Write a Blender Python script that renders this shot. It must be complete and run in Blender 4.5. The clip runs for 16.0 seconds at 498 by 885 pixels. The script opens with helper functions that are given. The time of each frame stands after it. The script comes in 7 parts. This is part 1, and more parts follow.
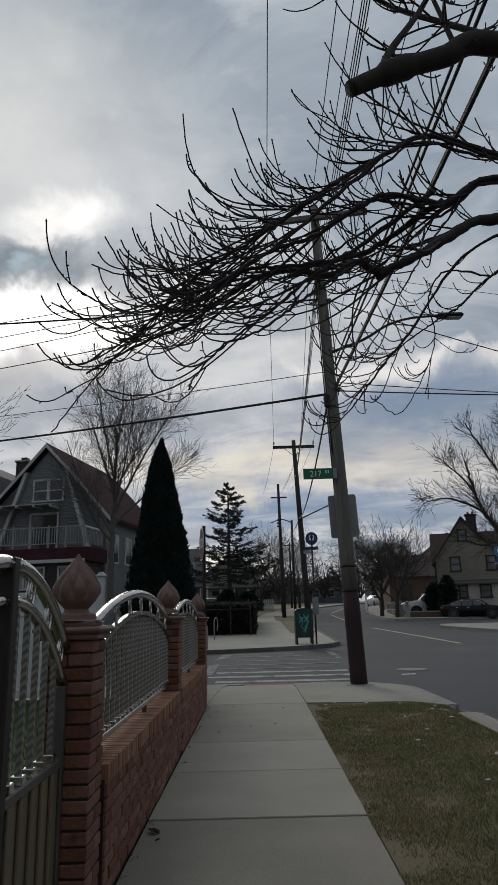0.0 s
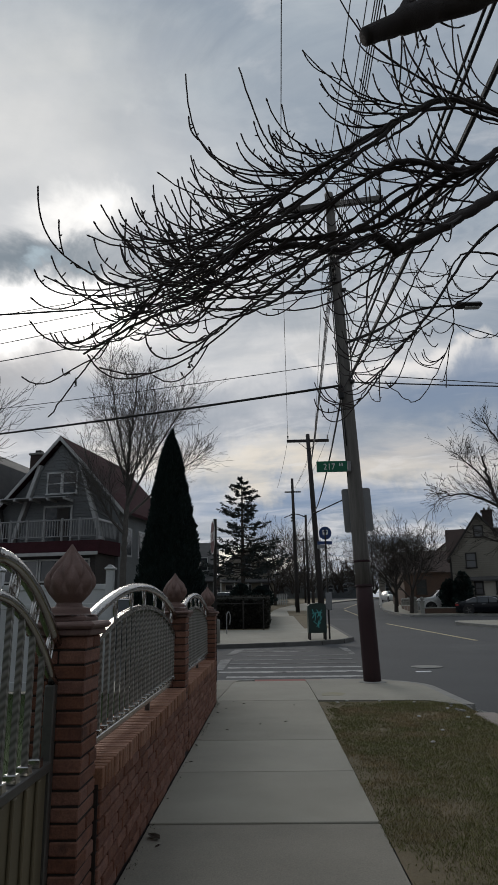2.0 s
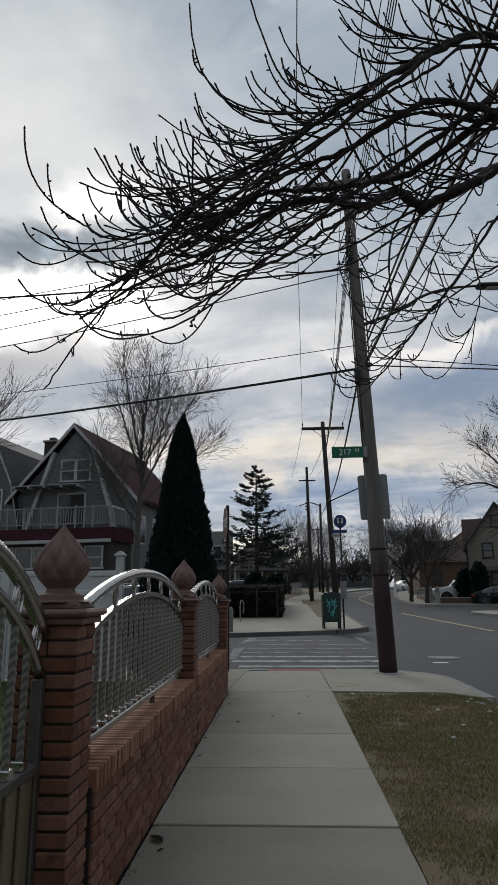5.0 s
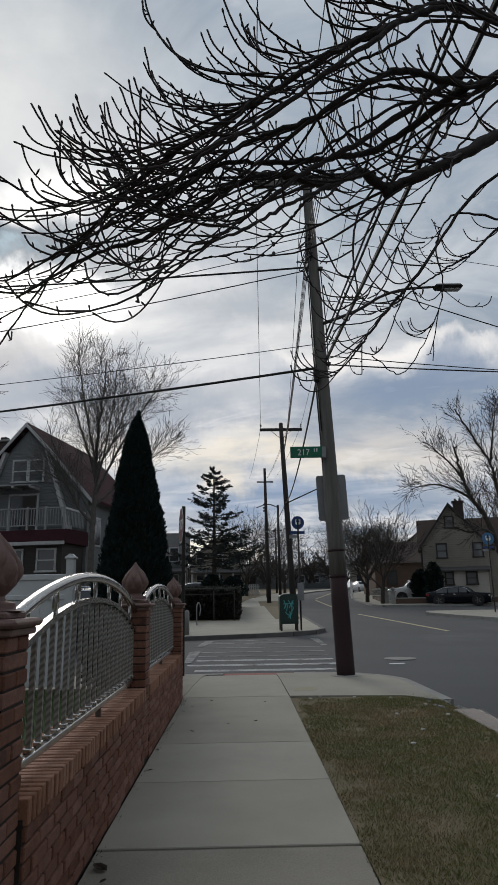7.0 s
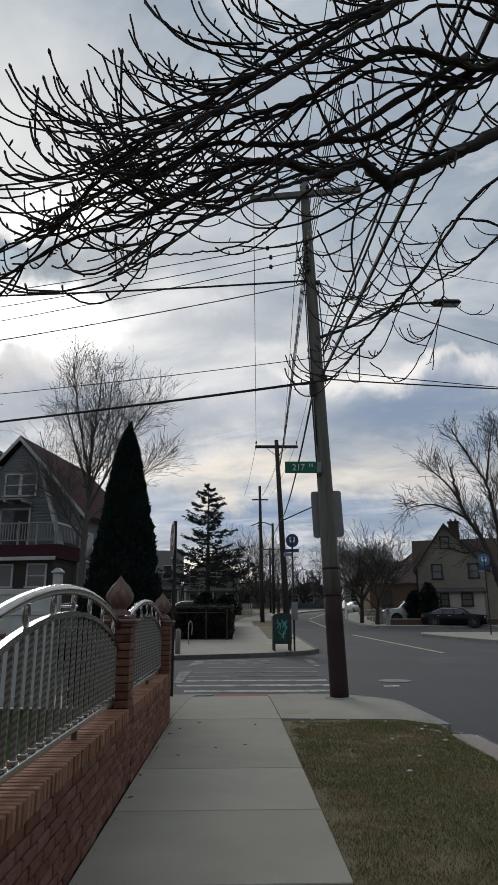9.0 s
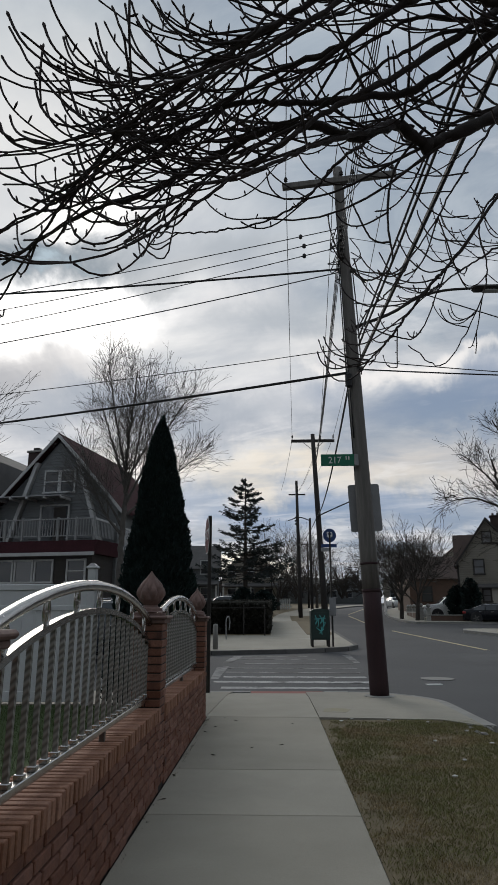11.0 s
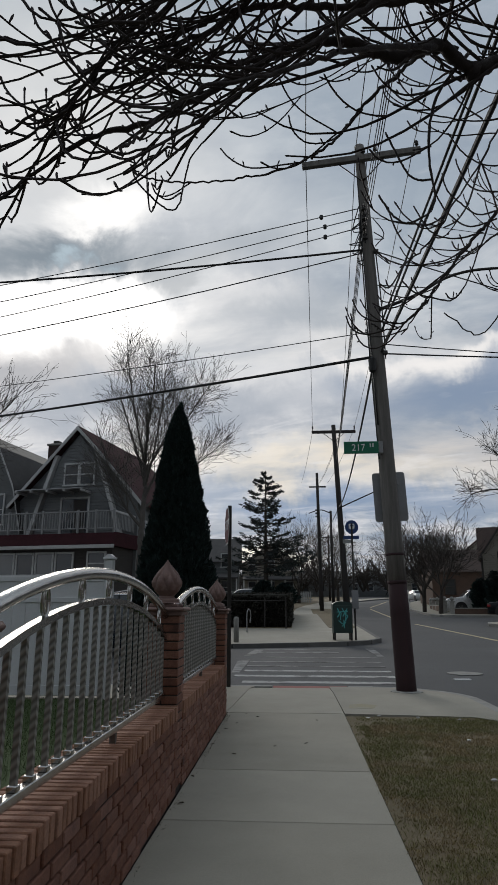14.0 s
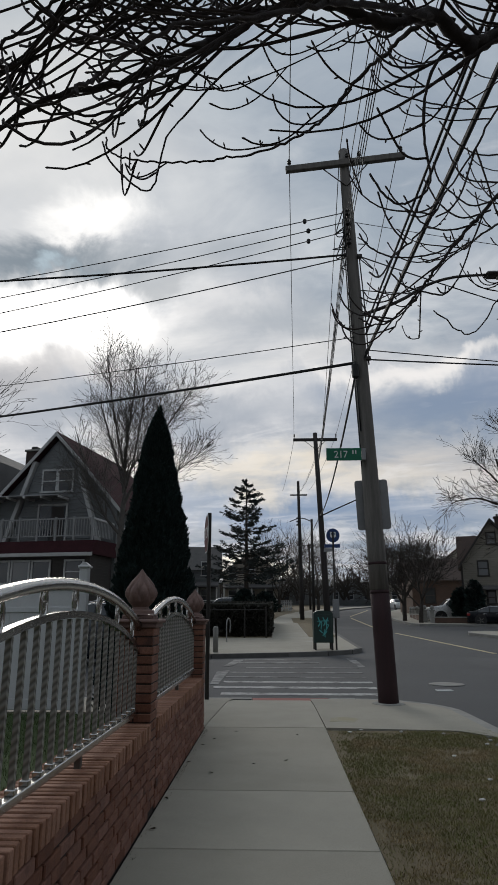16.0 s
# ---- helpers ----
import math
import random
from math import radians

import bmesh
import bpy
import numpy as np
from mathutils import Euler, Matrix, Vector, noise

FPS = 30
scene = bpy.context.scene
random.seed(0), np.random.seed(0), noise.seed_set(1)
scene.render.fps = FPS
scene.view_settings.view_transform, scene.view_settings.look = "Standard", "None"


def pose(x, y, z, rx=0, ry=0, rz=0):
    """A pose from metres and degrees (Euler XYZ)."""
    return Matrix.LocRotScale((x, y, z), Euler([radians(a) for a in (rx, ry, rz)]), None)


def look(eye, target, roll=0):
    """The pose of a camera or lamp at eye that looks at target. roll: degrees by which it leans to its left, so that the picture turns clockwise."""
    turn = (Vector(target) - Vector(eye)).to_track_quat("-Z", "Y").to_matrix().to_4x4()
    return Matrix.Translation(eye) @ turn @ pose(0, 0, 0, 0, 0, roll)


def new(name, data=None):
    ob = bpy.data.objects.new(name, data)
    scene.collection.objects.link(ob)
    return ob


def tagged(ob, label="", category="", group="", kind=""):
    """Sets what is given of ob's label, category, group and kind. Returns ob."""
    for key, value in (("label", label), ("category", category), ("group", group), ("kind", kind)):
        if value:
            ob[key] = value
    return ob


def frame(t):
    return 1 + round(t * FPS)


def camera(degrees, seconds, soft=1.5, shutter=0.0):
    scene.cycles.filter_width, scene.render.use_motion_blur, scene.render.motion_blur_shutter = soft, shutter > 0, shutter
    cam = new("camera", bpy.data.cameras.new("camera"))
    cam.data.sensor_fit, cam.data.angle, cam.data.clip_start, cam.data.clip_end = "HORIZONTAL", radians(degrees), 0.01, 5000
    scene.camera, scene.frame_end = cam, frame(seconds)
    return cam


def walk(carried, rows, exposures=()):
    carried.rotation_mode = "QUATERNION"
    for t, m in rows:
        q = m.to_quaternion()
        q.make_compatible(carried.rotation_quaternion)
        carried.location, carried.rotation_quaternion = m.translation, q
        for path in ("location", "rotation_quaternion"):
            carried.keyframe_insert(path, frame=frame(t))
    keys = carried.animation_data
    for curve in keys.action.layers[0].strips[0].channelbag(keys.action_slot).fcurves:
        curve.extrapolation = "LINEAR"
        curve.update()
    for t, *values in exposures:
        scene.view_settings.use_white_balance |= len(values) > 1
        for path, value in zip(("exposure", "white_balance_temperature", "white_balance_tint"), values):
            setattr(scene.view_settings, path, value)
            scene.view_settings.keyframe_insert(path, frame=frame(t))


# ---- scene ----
cam = camera(42.4, 16.0)
PATH = [
    (0, (0.154, 0.544, 1.305), (0.146, 2.477, 1.818), -1.5),
    (0.5, (0.165, 0.6, 1.298), (0.155, 2.533, 1.811), -1.4),
    (1, (0.179, 0.663, 1.294), (0.153, 2.595, 1.812), -1.4),
    (1.5, (0.193, 0.72, 1.294), (0.163, 2.654, 1.804), -1.7),
    (2, (0.197, 0.777, 1.311), (0.143, 2.714, 1.809), -0.9),
    (2.5, (0.207, 0.822, 1.313), (0.148, 2.765, 1.784), -1.1),
    (3, (0.21, 0.875, 1.315), (0.118, 2.817, 1.784), -0.7),
    (3.5, (0.215, 0.929, 1.314), (0.106, 2.874, 1.763), -0.4),
    (6, (0.204, 1.222, 1.306), (0.136, 3.163, 1.781), -0.6),
    (6.5, (0.211, 1.291, 1.317), (0.194, 3.234, 1.792), -0.7),
    (7, (0.215, 1.342, 1.325), (0.245, 3.286, 1.794), -1.0),
    (7.5, (0.225, 1.4, 1.326), (0.288, 3.342, 1.801), -1.1),
    (8, (0.226, 1.455, 1.317), (0.305, 3.392, 1.809), -0.9),
    (8.5, (0.238, 1.512, 1.314), (0.306, 3.447, 1.817), -0.5),
    (9, (0.249, 1.572, 1.304), (0.292, 3.502, 1.828), -0.3),
    (11.5, (0.285, 1.828, 1.32), (0.182, 3.762, 1.817), 0.1),
    (12, (0.285, 1.883, 1.315), (0.149, 3.821, 1.789), 0.3),
    (12.5, (0.285, 1.947, 1.307), (0.129, 3.889, 1.762), 0.2),
    (13, (0.28, 2.007, 1.298), (0.127, 3.951, 1.74), -0.1),
    (13.5, (0.271, 2.075, 1.307), (0.142, 4.021, 1.75), -0.1),
    (14, (0.257, 2.134, 1.307), (0.125, 4.069, 1.798), 0.0),
    (14.5, (0.25, 2.194, 1.319), (0.121, 4.123, 1.833), 0.2),
    (15, (0.25, 2.254, 1.328), (0.145, 4.181, 1.853), 0.1),
    (15.5, (0.251, 2.307, 1.331), (0.166, 4.237, 1.848), 0.0),
    (16, (0.254, 2.36, 1.328), (0.18, 4.291, 1.843), 0.0),
]
walk(cam, [(t, look(eye, target, roll)) for t, eye, target, roll in PATH],
     [(0, 0.0), (3.5, 0.06), (6, 0.20), (9, 0.20), (12, 0.16), (16, 0.12)])

# ---- sky and sun ----
SUN = Vector((-0.305, 0.866, 0.42)).normalized()


def make_sky():
    w = bpy.data.worlds.new("sky")
    scene.world = w
    w.use_nodes = True
    nt = w.node_tree
    nt.nodes.clear()
    N, K = nt.nodes.new, nt.links.new

    def val(sock, v):
        if isinstance(v, (int, float, tuple)):
            sock.default_value = v
        else:
            K(v, sock)

    def m(op, a, b=0.0, c=0.0):
        n = N("ShaderNodeMath")
        n.operation = op
        for s_, v in zip(n.inputs, (a, b, c)):
            val(s_, v)
        return n.outputs[0]

    def ramp(x, a, b, lo=0.0, hi=1.0):
        n = N("ShaderNodeMapRange")
        n.interpolation_type = "SMOOTHSTEP"
        for s_, v in zip(n.inputs, (x, a, b, lo, hi)):
            val(s_, v)
        return n.outputs[0]

    def mix(f, a, b):
        n = N("ShaderNodeMix")
        n.data_type = "RGBA"
        val(n.inputs[0], f)
        val(n.inputs[6], a)
        val(n.inputs[7], b)
        return n.outputs[2]

    def noise_tex(vec, scale, detail, rough, distort):
        n = N("ShaderNodeTexNoise")
        K(vec, n.inputs["Vector"])
        for k, v in (("Scale", scale), ("Detail", detail), ("Roughness", rough), ("Distortion", distort)):
            n.inputs[k].default_value = v
        return n

    tc = N("ShaderNodeTexCoord")
    sep = N("ShaderNodeSeparateXYZ")
    K(tc.outputs["Generated"], sep.inputs[0])
    dx, dy, dz = sep.outputs
    up = m("MAXIMUM", dz, 0.0)
    # cloud deck seen in perspective
    den = m("ADD", up, 0.16)
    uv = N("ShaderNodeCombineXYZ")
    K(m("DIVIDE", dx, den), uv.inputs[0])
    K(m("MULTIPLY", m("DIVIDE", dy, den), 1.5), uv.inputs[1])
    big = noise_tex(uv.outputs[0], 0.85, 9, 0.56, 0.5).outputs[0]
    fine = noise_tex(uv.outputs[0], 2.6, 8, 0.6, 0.8).outputs[0]
    warp = noise_tex(tc.outputs["Generated"], 5.5, 6, 0.6, 0.4).outputs["Color"]
    blue = N("ShaderNodeTexSky")
    blue.sky_type, blue.sun_disc = "NISHITA", False
    blue.sun_elevation, blue.sun_rotation = math.asin(SUN.z), math.atan2(SUN.x, SUN.y)
    clear = N("ShaderNodeVectorMath")
    clear.operation = "SCALE"
    K(blue.outputs[0], clear.inputs[0])
    clear.inputs["Scale"].default_value = 0.10
    # grey deck: lower it is paler and warmer
    deck = mix(ramp(up, 0.05, 0.62), (0.50, 0.515, 0.535, 1), (0.36, 0.425, 0.48, 1))
    deck = mix(ramp(big, 0.42, 0.68, 0.0, 0.8), deck, (0.62, 0.645, 0.66, 1))
    deck = mix(ramp(fine, 0.36, 0.60, 0.85, 0.0), deck, (0.235, 0.29, 0.36, 1))
    deck = mix(ramp(fine, 0.56, 0.74, 0.0, 0.55), deck, (0.72, 0.74, 0.75, 1))
    deck = mix(ramp(big, 0.30, 0.42, 0.35, 0.0), deck, clear.outputs[0])
    # coordinates on a wall one metre ahead, for single clouds in their true directions
    ahead = m("MAXIMUM", dy, 0.05)
    ws = N("ShaderNodeSeparateXYZ")
    K(warp, ws.inputs[0])
    tx = m("ADD", m("DIVIDE", dx, ahead), m("MULTIPLY", m("SUBTRACT", ws.outputs[0], 0.5), 0.42))
    tz = m("ADD", m("DIVIDE", dz, ahead), m("MULTIPLY", m("SUBTRACT", ws.outputs[1], 0.5), 0.24))
    front = ramp(dy, 0.1, 0.4)

    def cloud(col, cx, cz, wx, wz, colour, amount, soft=1.0):
        a = m("DIVIDE", m("SUBTRACT", tx, cx), wx)
        b = m("DIVIDE", m("SUBTRACT", tz, cz), wz)
        r = m("SQRT", m("ADD", m("MULTIPLY", a, a), m("MULTIPLY", b, b)))
        f = m("MULTIPLY", ramp(r, 1.0 - 0.85 * soft, 1.15, amount, 0.0), front)
        return mix(f, col, (*colour, 1))

    c = deck
    c = cloud(c, -0.45, 0.95, 0.42, 0.34, (0.43, 0.465, 0.475), 0.7)
    c = cloud(c, 0.10, 0.80, 0.35, 0.30, (0.33, 0.395, 0.455), 0.5)
    c = cloud(c, 0.03, 0.330, 0.50, 0.09, (0.29, 0.335, 0.40), 0.75)
    c = cloud(c, 0.10, 0.43, 0.28, 0.055, (0.60, 0.61, 0.61), 0.75)
    c = cloud(c, -0.42, 0.385, 0.26, 0.055, (0.33, 0.33, 0.35), 0.9)
    c = cloud(c, -0.33, 0.300, 0.46, 0.085, (0.25, 0.29, 0.36), 0.9)
    c = cloud(c, 0.0, 0.145, 0.60, 0.045, (0.21, 0.29, 0.42), 0.85)
    c = cloud(c, -0.02, 0.215, 0.42, 0.050, (0.72, 0.665, 0.56), 0.85)
    c = cloud(c, 0.30, 0.250, 0.24, 0.055, (0.60, 0.57, 0.53), 0.7)
    c = cloud(c, 0.33, 0.330, 0.23, 0.060, (0.195, 0.255, 0.36), 0.9)
    c = cloud(c, 0.26, 0.392, 0.20, 0.030, (0.78, 0.77, 0.74), 0.8)
    # torn streaks across the whole deck, slate in the thick parts and pale along the edges
    suv = N("ShaderNodeCombineXYZ")
    K(m("ADD", m("MULTIPLY", m("DIVIDE", dx, den), 0.9), m("MULTIPLY", m("DIVIDE", dy, den), 0.5)), suv.inputs[0])
    K(m("MULTIPLY", m("DIVIDE", dy, den), 1.35), suv.inputs[1])
    streak = noise_tex(suv.outputs[0], 1.25, 9, 0.55, 0.5).outputs[0]
    wisp = noise_tex(suv.outputs[0], 3.6, 7, 0.55, 0.6).outputs[0]
    c = mix(ramp(streak, 0.36, 0.55, 0.52, 0.0), c, (0.25, 0.305, 0.375, 1))
    c = mix(ramp(streak, 0.50, 0.68, 0.0, 0.55), c, (0.66, 0.675, 0.69, 1))
    c = mix(ramp(wisp, 0.36, 0.52, 0.30, 0.0), c, (0.32, 0.375, 0.44, 1))
    c = mix(ramp(wisp, 0.56, 0.70, 0.0, 0.32), c, (0.74, 0.75, 0.755, 1))
    # the sun's light through the thin part of the deck
    dot = N("ShaderNodeVectorMath")
    dot.operation = "DOT_PRODUCT"
    K(tc.outputs["Generated"], dot.inputs[0])
    dot.inputs[1].default_value = SUN
    halo = ramp(dot.outputs["Value"], 0.90, 1.0)
    c = mix(m("MULTIPLY", halo, ramp(streak, 0.32, 0.62, 0.25, 0.62)), c, (0.92, 0.91, 0.88, 1))
    c = cloud(c, -0.16, 0.500, 0.24, 0.045, (0.80, 0.80, 0.79), 0.55)
    c = cloud(c, -0.39, 0.495, 0.25, 0.086, (1.60, 1.58, 1.52), 1.0)
    c = cloud(c, -0.33, 0.690, 0.15, 0.070, (1.05, 1.05, 1.02), 0.9)
    c = cloud(c, -0.42, 0.605, 0.22, 0.048, (0.20, 0.245, 0.285), 0.95)
    c = cloud(c, -0.52, 0.365, 0.22, 0.050, (0.37, 0.385, 0.41), 0.8)
    c = cloud(c, -0.22, 0.315, 0.40, 0.050, (0.30, 0.345, 0.405), 0.7)
    c = cloud(c, -0.06, 0.610, 0.20, 0.050, (0.36, 0.40, 0.435), 0.6)
    c = cloud(c, 0.02, 0.480, 0.22, 0.040, (0.38, 0.42, 0.455), 0.5)
    c = cloud(c, 0.27, 0.335, 0.25, 0.050, (0.20, 0.265, 0.365), 0.75)
    c = cloud(c, 0.22, 0.400, 0.24, 0.020, (0.80, 0.79, 0.77), 0.75)
    c = cloud(c, -0.385, 0.600, 0.05, 0.022, (0.42, 0.52, 0.58), 0.8)
    c = cloud(c, -0.20, 0.575, 0.16, 0.030, (0.40, 0.43, 0.45), 0.6)
    shade = N("ShaderNodeVectorMath")
    shade.operation = "SCALE"
    K(c, shade.inputs[0])
    K(ramp(dot.outputs["Value"], -0.9, 0.1, 0.62, 1.0), shade.inputs["Scale"])
    warm = N("ShaderNodeVectorMath")
    warm.operation = "MULTIPLY"
    K(shade.outputs[0], warm.inputs[0])
    warm.inputs[1].default_value = (1.02, 1.0, 1.0)
    c = warm.outputs[0]
    bg = N("ShaderNodeBackground")
    K(c, bg.inputs[0])
    bg.inputs[1].default_value = 1.03
    out = N("ShaderNodeOutputWorld")
    K(bg.outputs[0], out.inputs[0])


make_sky()
sun_lamp = bpy.data.lights.new("sun", "SUN")
sun_lamp.energy, sun_lamp.angle, sun_lamp.color = 1.1, radians(28), (1.0, 0.95, 0.88)
new("sun", sun_lamp).matrix_world = look(SUN * 50, (0, 0, 0))


# ---- materials ----
def material(name, base, other=None, rough=0.8, metal=0.0, scale=6.0, fine=60.0, contrast=0.5, bump=0.15, random_tint=0.0, island=False,
             stretch=(1, 1, 1), spec=0.4, third=None, third_at=0.62):
    """A surface with broad stains and fine grain: base and other are its two colours, third a rarer one in patches."""
    mt = bpy.data.materials.new(name)
    mt.use_nodes = True
    nt = mt.node_tree
    N, K = nt.nodes.new, nt.links.new
    p = nt.nodes["Principled BSDF"]
    other = other or tuple(v * 0.7 for v in base)
    tc, mp = N("ShaderNodeTexCoord"), N("ShaderNodeMapping")
    K(tc.outputs["Object"], mp.inputs[0])
    mp.inputs["Scale"].default_value = stretch
    info = N("ShaderNodeObjectInfo")
    shift = N("ShaderNodeVectorMath")
    shift.operation = "MULTIPLY_ADD"
    K(info.outputs["Random"], shift.inputs[0])
    shift.inputs[1].default_value = (37, 19, 23)
    K(mp.outputs[0], shift.inputs[2])

    def tex(sc, detail, rgh=0.6):
        n = N("ShaderNodeTexNoise")
        K(shift.outputs[0], n.inputs["Vector"])
        n.inputs["Scale"].default_value, n.inputs["Detail"].default_value, n.inputs["Roughness"].default_value = sc, detail, rgh
        return n.outputs[0]

    def ramp(x, a, b, lo=0.0, hi=1.0):
        n = N("ShaderNodeMapRange")
        K(x, n.inputs[0])
        for s_, v in zip(n.inputs[1:5], (a, b, lo, hi)):
            s_.default_value = v
        return n.outputs[0]

    def mix(f, a, b, blend="MIX"):
        n = N("ShaderNodeMix")
        n.data_type, n.blend_type = "RGBA", blend
        for s_, v in ((n.inputs[0], f), (n.inputs[6], a), (n.inputs[7], b)):
            if isinstance(v, (float, int)):
                s_.default_value = v
            elif isinstance(v, tuple):
                s_.default_value = (*v, 1)
            else:
                K(v, s_)
        return n.outputs[2]

    broad, grain = tex(scale, 6), tex(fine, 4, 0.7)
    col = mix(ramp(broad, 0.5 - 0.25, 0.5 + 0.25), base, other)
    if third:
        col = mix(ramp(tex(scale * 0.37, 5), third_at, third_at + 0.1), col, third)
    col = mix(contrast * 0.6, col, mix(ramp(grain, 0.3, 0.7), (0.45, 0.45, 0.45), (1.4, 1.4, 1.4)), "MULTIPLY")
    if random_tint:
        r = info.outputs["Random"]
        if island:
            r = N("ShaderNodeNewGeometry").outputs["Random Per Island"]
        k = ramp(r, 0, 1, 1 - random_tint, 1 + random_tint)
        hs = N("ShaderNodeHueSaturation")
        K(k, hs.inputs["Value"])
        K(ramp(r, 0, 1, 1 + random_tint * 0.4, 1 - random_tint * 0.4), hs.inputs["Saturation"])
        K(col, hs.inputs["Color"])
        col = hs.outputs[0]
    K(col, p.inputs["Base Color"])
    K(ramp(grain, 0.2, 0.8, max(rough - 0.12, 0.03), min(rough + 0.1, 1)), p.inputs["Roughness"])
    p.inputs["Metallic"].default_value = metal
    p.inputs["Specular IOR Level"].default_value = spec
    if bump:
        b = N("ShaderNodeBump")
        b.inputs["Strength"].default_value, b.inputs["Distance"].default_value = bump, 0.01
        K(grain, b.inputs["Height"])
        K(b.outputs[0], p.inputs["Normal"])
    return mt


def clapboard(name, base, pitch):
    """Painted siding: board edges as relief on the surface far off."""
    mt = material(name, base, tuple(v * 0.8 for v in base), 0.7, scale=1.2, fine=25, bump=0)
    nt = mt.node_tree
    N, K = nt.nodes.new, nt.links.new
    tc, wv, b = N("ShaderNodeTexCoord"), N("ShaderNodeTexWave"), N("ShaderNodeBump")
    K(tc.outputs["Object"], wv.inputs[0])
    wv.bands_direction, wv.wave_profile = "Z", "SAW"
    wv.inputs["Scale"].default_value = 0.314 / pitch
    b.inputs["Strength"].default_value, b.inputs["Distance"].default_value = 1.0, 0.05
    K(wv.outputs[0], b.inputs["Height"])
    K(b.outputs[0], nt.nodes["Principled BSDF"].inputs["Normal"])
    return mt


def glass(name, tint=(0.03, 0.035, 0.04)):
    mt = bpy.data.materials.new(name)
    mt.use_nodes = True
    p = mt.node_tree.nodes["Principled BSDF"]
    p.inputs["Base Color"].default_value = (*tint, 1)
    p.inputs["Roughness"].default_value = 0.06
    p.inputs["Specular IOR Level"].default_value = 0.7
    return mt


def roped(name, base):
    """Dull metal with the diagonal ridges of a twisted bar, groove shade painted into its colour."""
    mt = material(name, base, tuple(v * 0.75 for v in base), 0.42, 0.75, scale=6, fine=60, contrast=0.3, bump=0)
    nt = mt.node_tree
    N, K = nt.nodes.new, nt.links.new
    tc, mp, wv, b = N("ShaderNodeTexCoord"), N("ShaderNodeMapping"), N("ShaderNodeTexWave"), N("ShaderNodeBump")
    K(tc.outputs["Object"], mp.inputs[0])
    mp.inputs["Rotation"].default_value = (radians(35), radians(35), 0)
    K(mp.outputs[0], wv.inputs[0])
    wv.bands_direction = "Z"
    wv.inputs["Scale"].default_value = 14
    b.inputs["Strength"].default_value, b.inputs["Distance"].default_value = 0.5, 0.004
    # shade between the ridges goes into the base colour, the bar itself is straight
    groove_shade = N("ShaderNodeMix")
    groove_shade.data_type = "RGBA"
    groove_shade.inputs[6].default_value = (base[0] * 0.58, base[1] * 0.58, base[2] * 0.58, 1)
    groove_shade.inputs[7].default_value = (base[0] * 1.15, base[1] * 1.15, base[2] * 1.15, 1)
    K(wv.outputs[0], groove_shade.inputs[0])
    K(groove_shade.outputs[2], nt.nodes["Principled BSDF"].inputs["Base Color"])
    K(wv.outputs[0], b.inputs["Height"])
    K(b.outputs[0], nt.nodes["Principled BSDF"].inputs["Normal"])
    return mt


ROPED = roped("twisted_steel_bar", (0.33, 0.325, 0.305))
CONCRETE = material("concrete", (0.348, 0.325, 0.270), (0.272, 0.256, 0.212), 0.9, scale=1.3, fine=110, contrast=0.45, bump=0.25, random_tint=0.07, third=(0.38, 0.355, 0.305))
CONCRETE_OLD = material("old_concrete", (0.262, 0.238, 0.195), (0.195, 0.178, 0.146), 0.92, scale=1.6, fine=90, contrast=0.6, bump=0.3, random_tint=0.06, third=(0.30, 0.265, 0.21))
KERB_FLAG = material("pink_kerb_concrete", (0.37, 0.315, 0.28), (0.27, 0.235, 0.21), 0.9, scale=3, fine=80, bump=0.3, random_tint=0.1)
KERB = material("kerb_stone", (0.31, 0.305, 0.28), (0.20, 0.198, 0.185), 0.9, scale=3, fine=80, bump=0.3, random_tint=0.1)
KERB_DARK = material("dark_kerb", (0.13, 0.128, 0.122), (0.09, 0.088, 0.085), 0.85, scale=3, fine=60, bump=0.2, random_tint=0.15)
ASPHALT = material("asphalt", (0.062, 0.064, 0.068), (0.046, 0.048, 0.051), 0.85, scale=0.35, fine=70, contrast=0.6, bump=0.35, third=(0.08, 0.081, 0.083), third_at=0.58)
PAINT = material("road_paint", (0.52, 0.52, 0.50), (0.17, 0.17, 0.17), 0.8, scale=7, fine=40, contrast=0.8, third=(0.09, 0.09, 0.09), third_at=0.52)
PAINT_WORN = material("worn_road_paint", (0.30, 0.30, 0.295), (0.10, 0.10, 0.10), 0.85, scale=5, fine=40, contrast=0.9, third=(0.07, 0.07, 0.07), third_at=0.48)
YELLOW_PAINT = material("yellow_road_paint", (0.52, 0.45, 0.26), (0.30, 0.26, 0.16), 0.8, scale=4, fine=40, contrast=0.7)
RED_TILE = material("red_tactile", (0.30, 0.09, 0.075), (0.24, 0.10, 0.085), 0.85, scale=6, fine=60)
BRICK = material("red_brick", (0.255, 0.116, 0.073), (0.136, 0.062, 0.046), 0.88, scale=9, fine=90, contrast=0.9, bump=0.6, random_tint=0.24, third=(0.10, 0.052, 0.040), third_at=0.64)
# the wall's brick made lighter: light from above painted into the coping colour
COPING_TOPLIT = material("coping_brick", (0.345, 0.178, 0.112), (0.228, 0.110, 0.070), 0.85, scale=9, fine=90, contrast=0.8, bump=0.5, random_tint=0.22)
# near black: the shade of the deep joints is put into the mortar colour
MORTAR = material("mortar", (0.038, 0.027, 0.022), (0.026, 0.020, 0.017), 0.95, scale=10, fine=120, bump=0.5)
STONE = material("brown_cast_stone", (0.205, 0.128, 0.108), (0.14, 0.086, 0.074), 0.72, scale=14, fine=120, contrast=0.5, bump=0.3, spec=0.5)
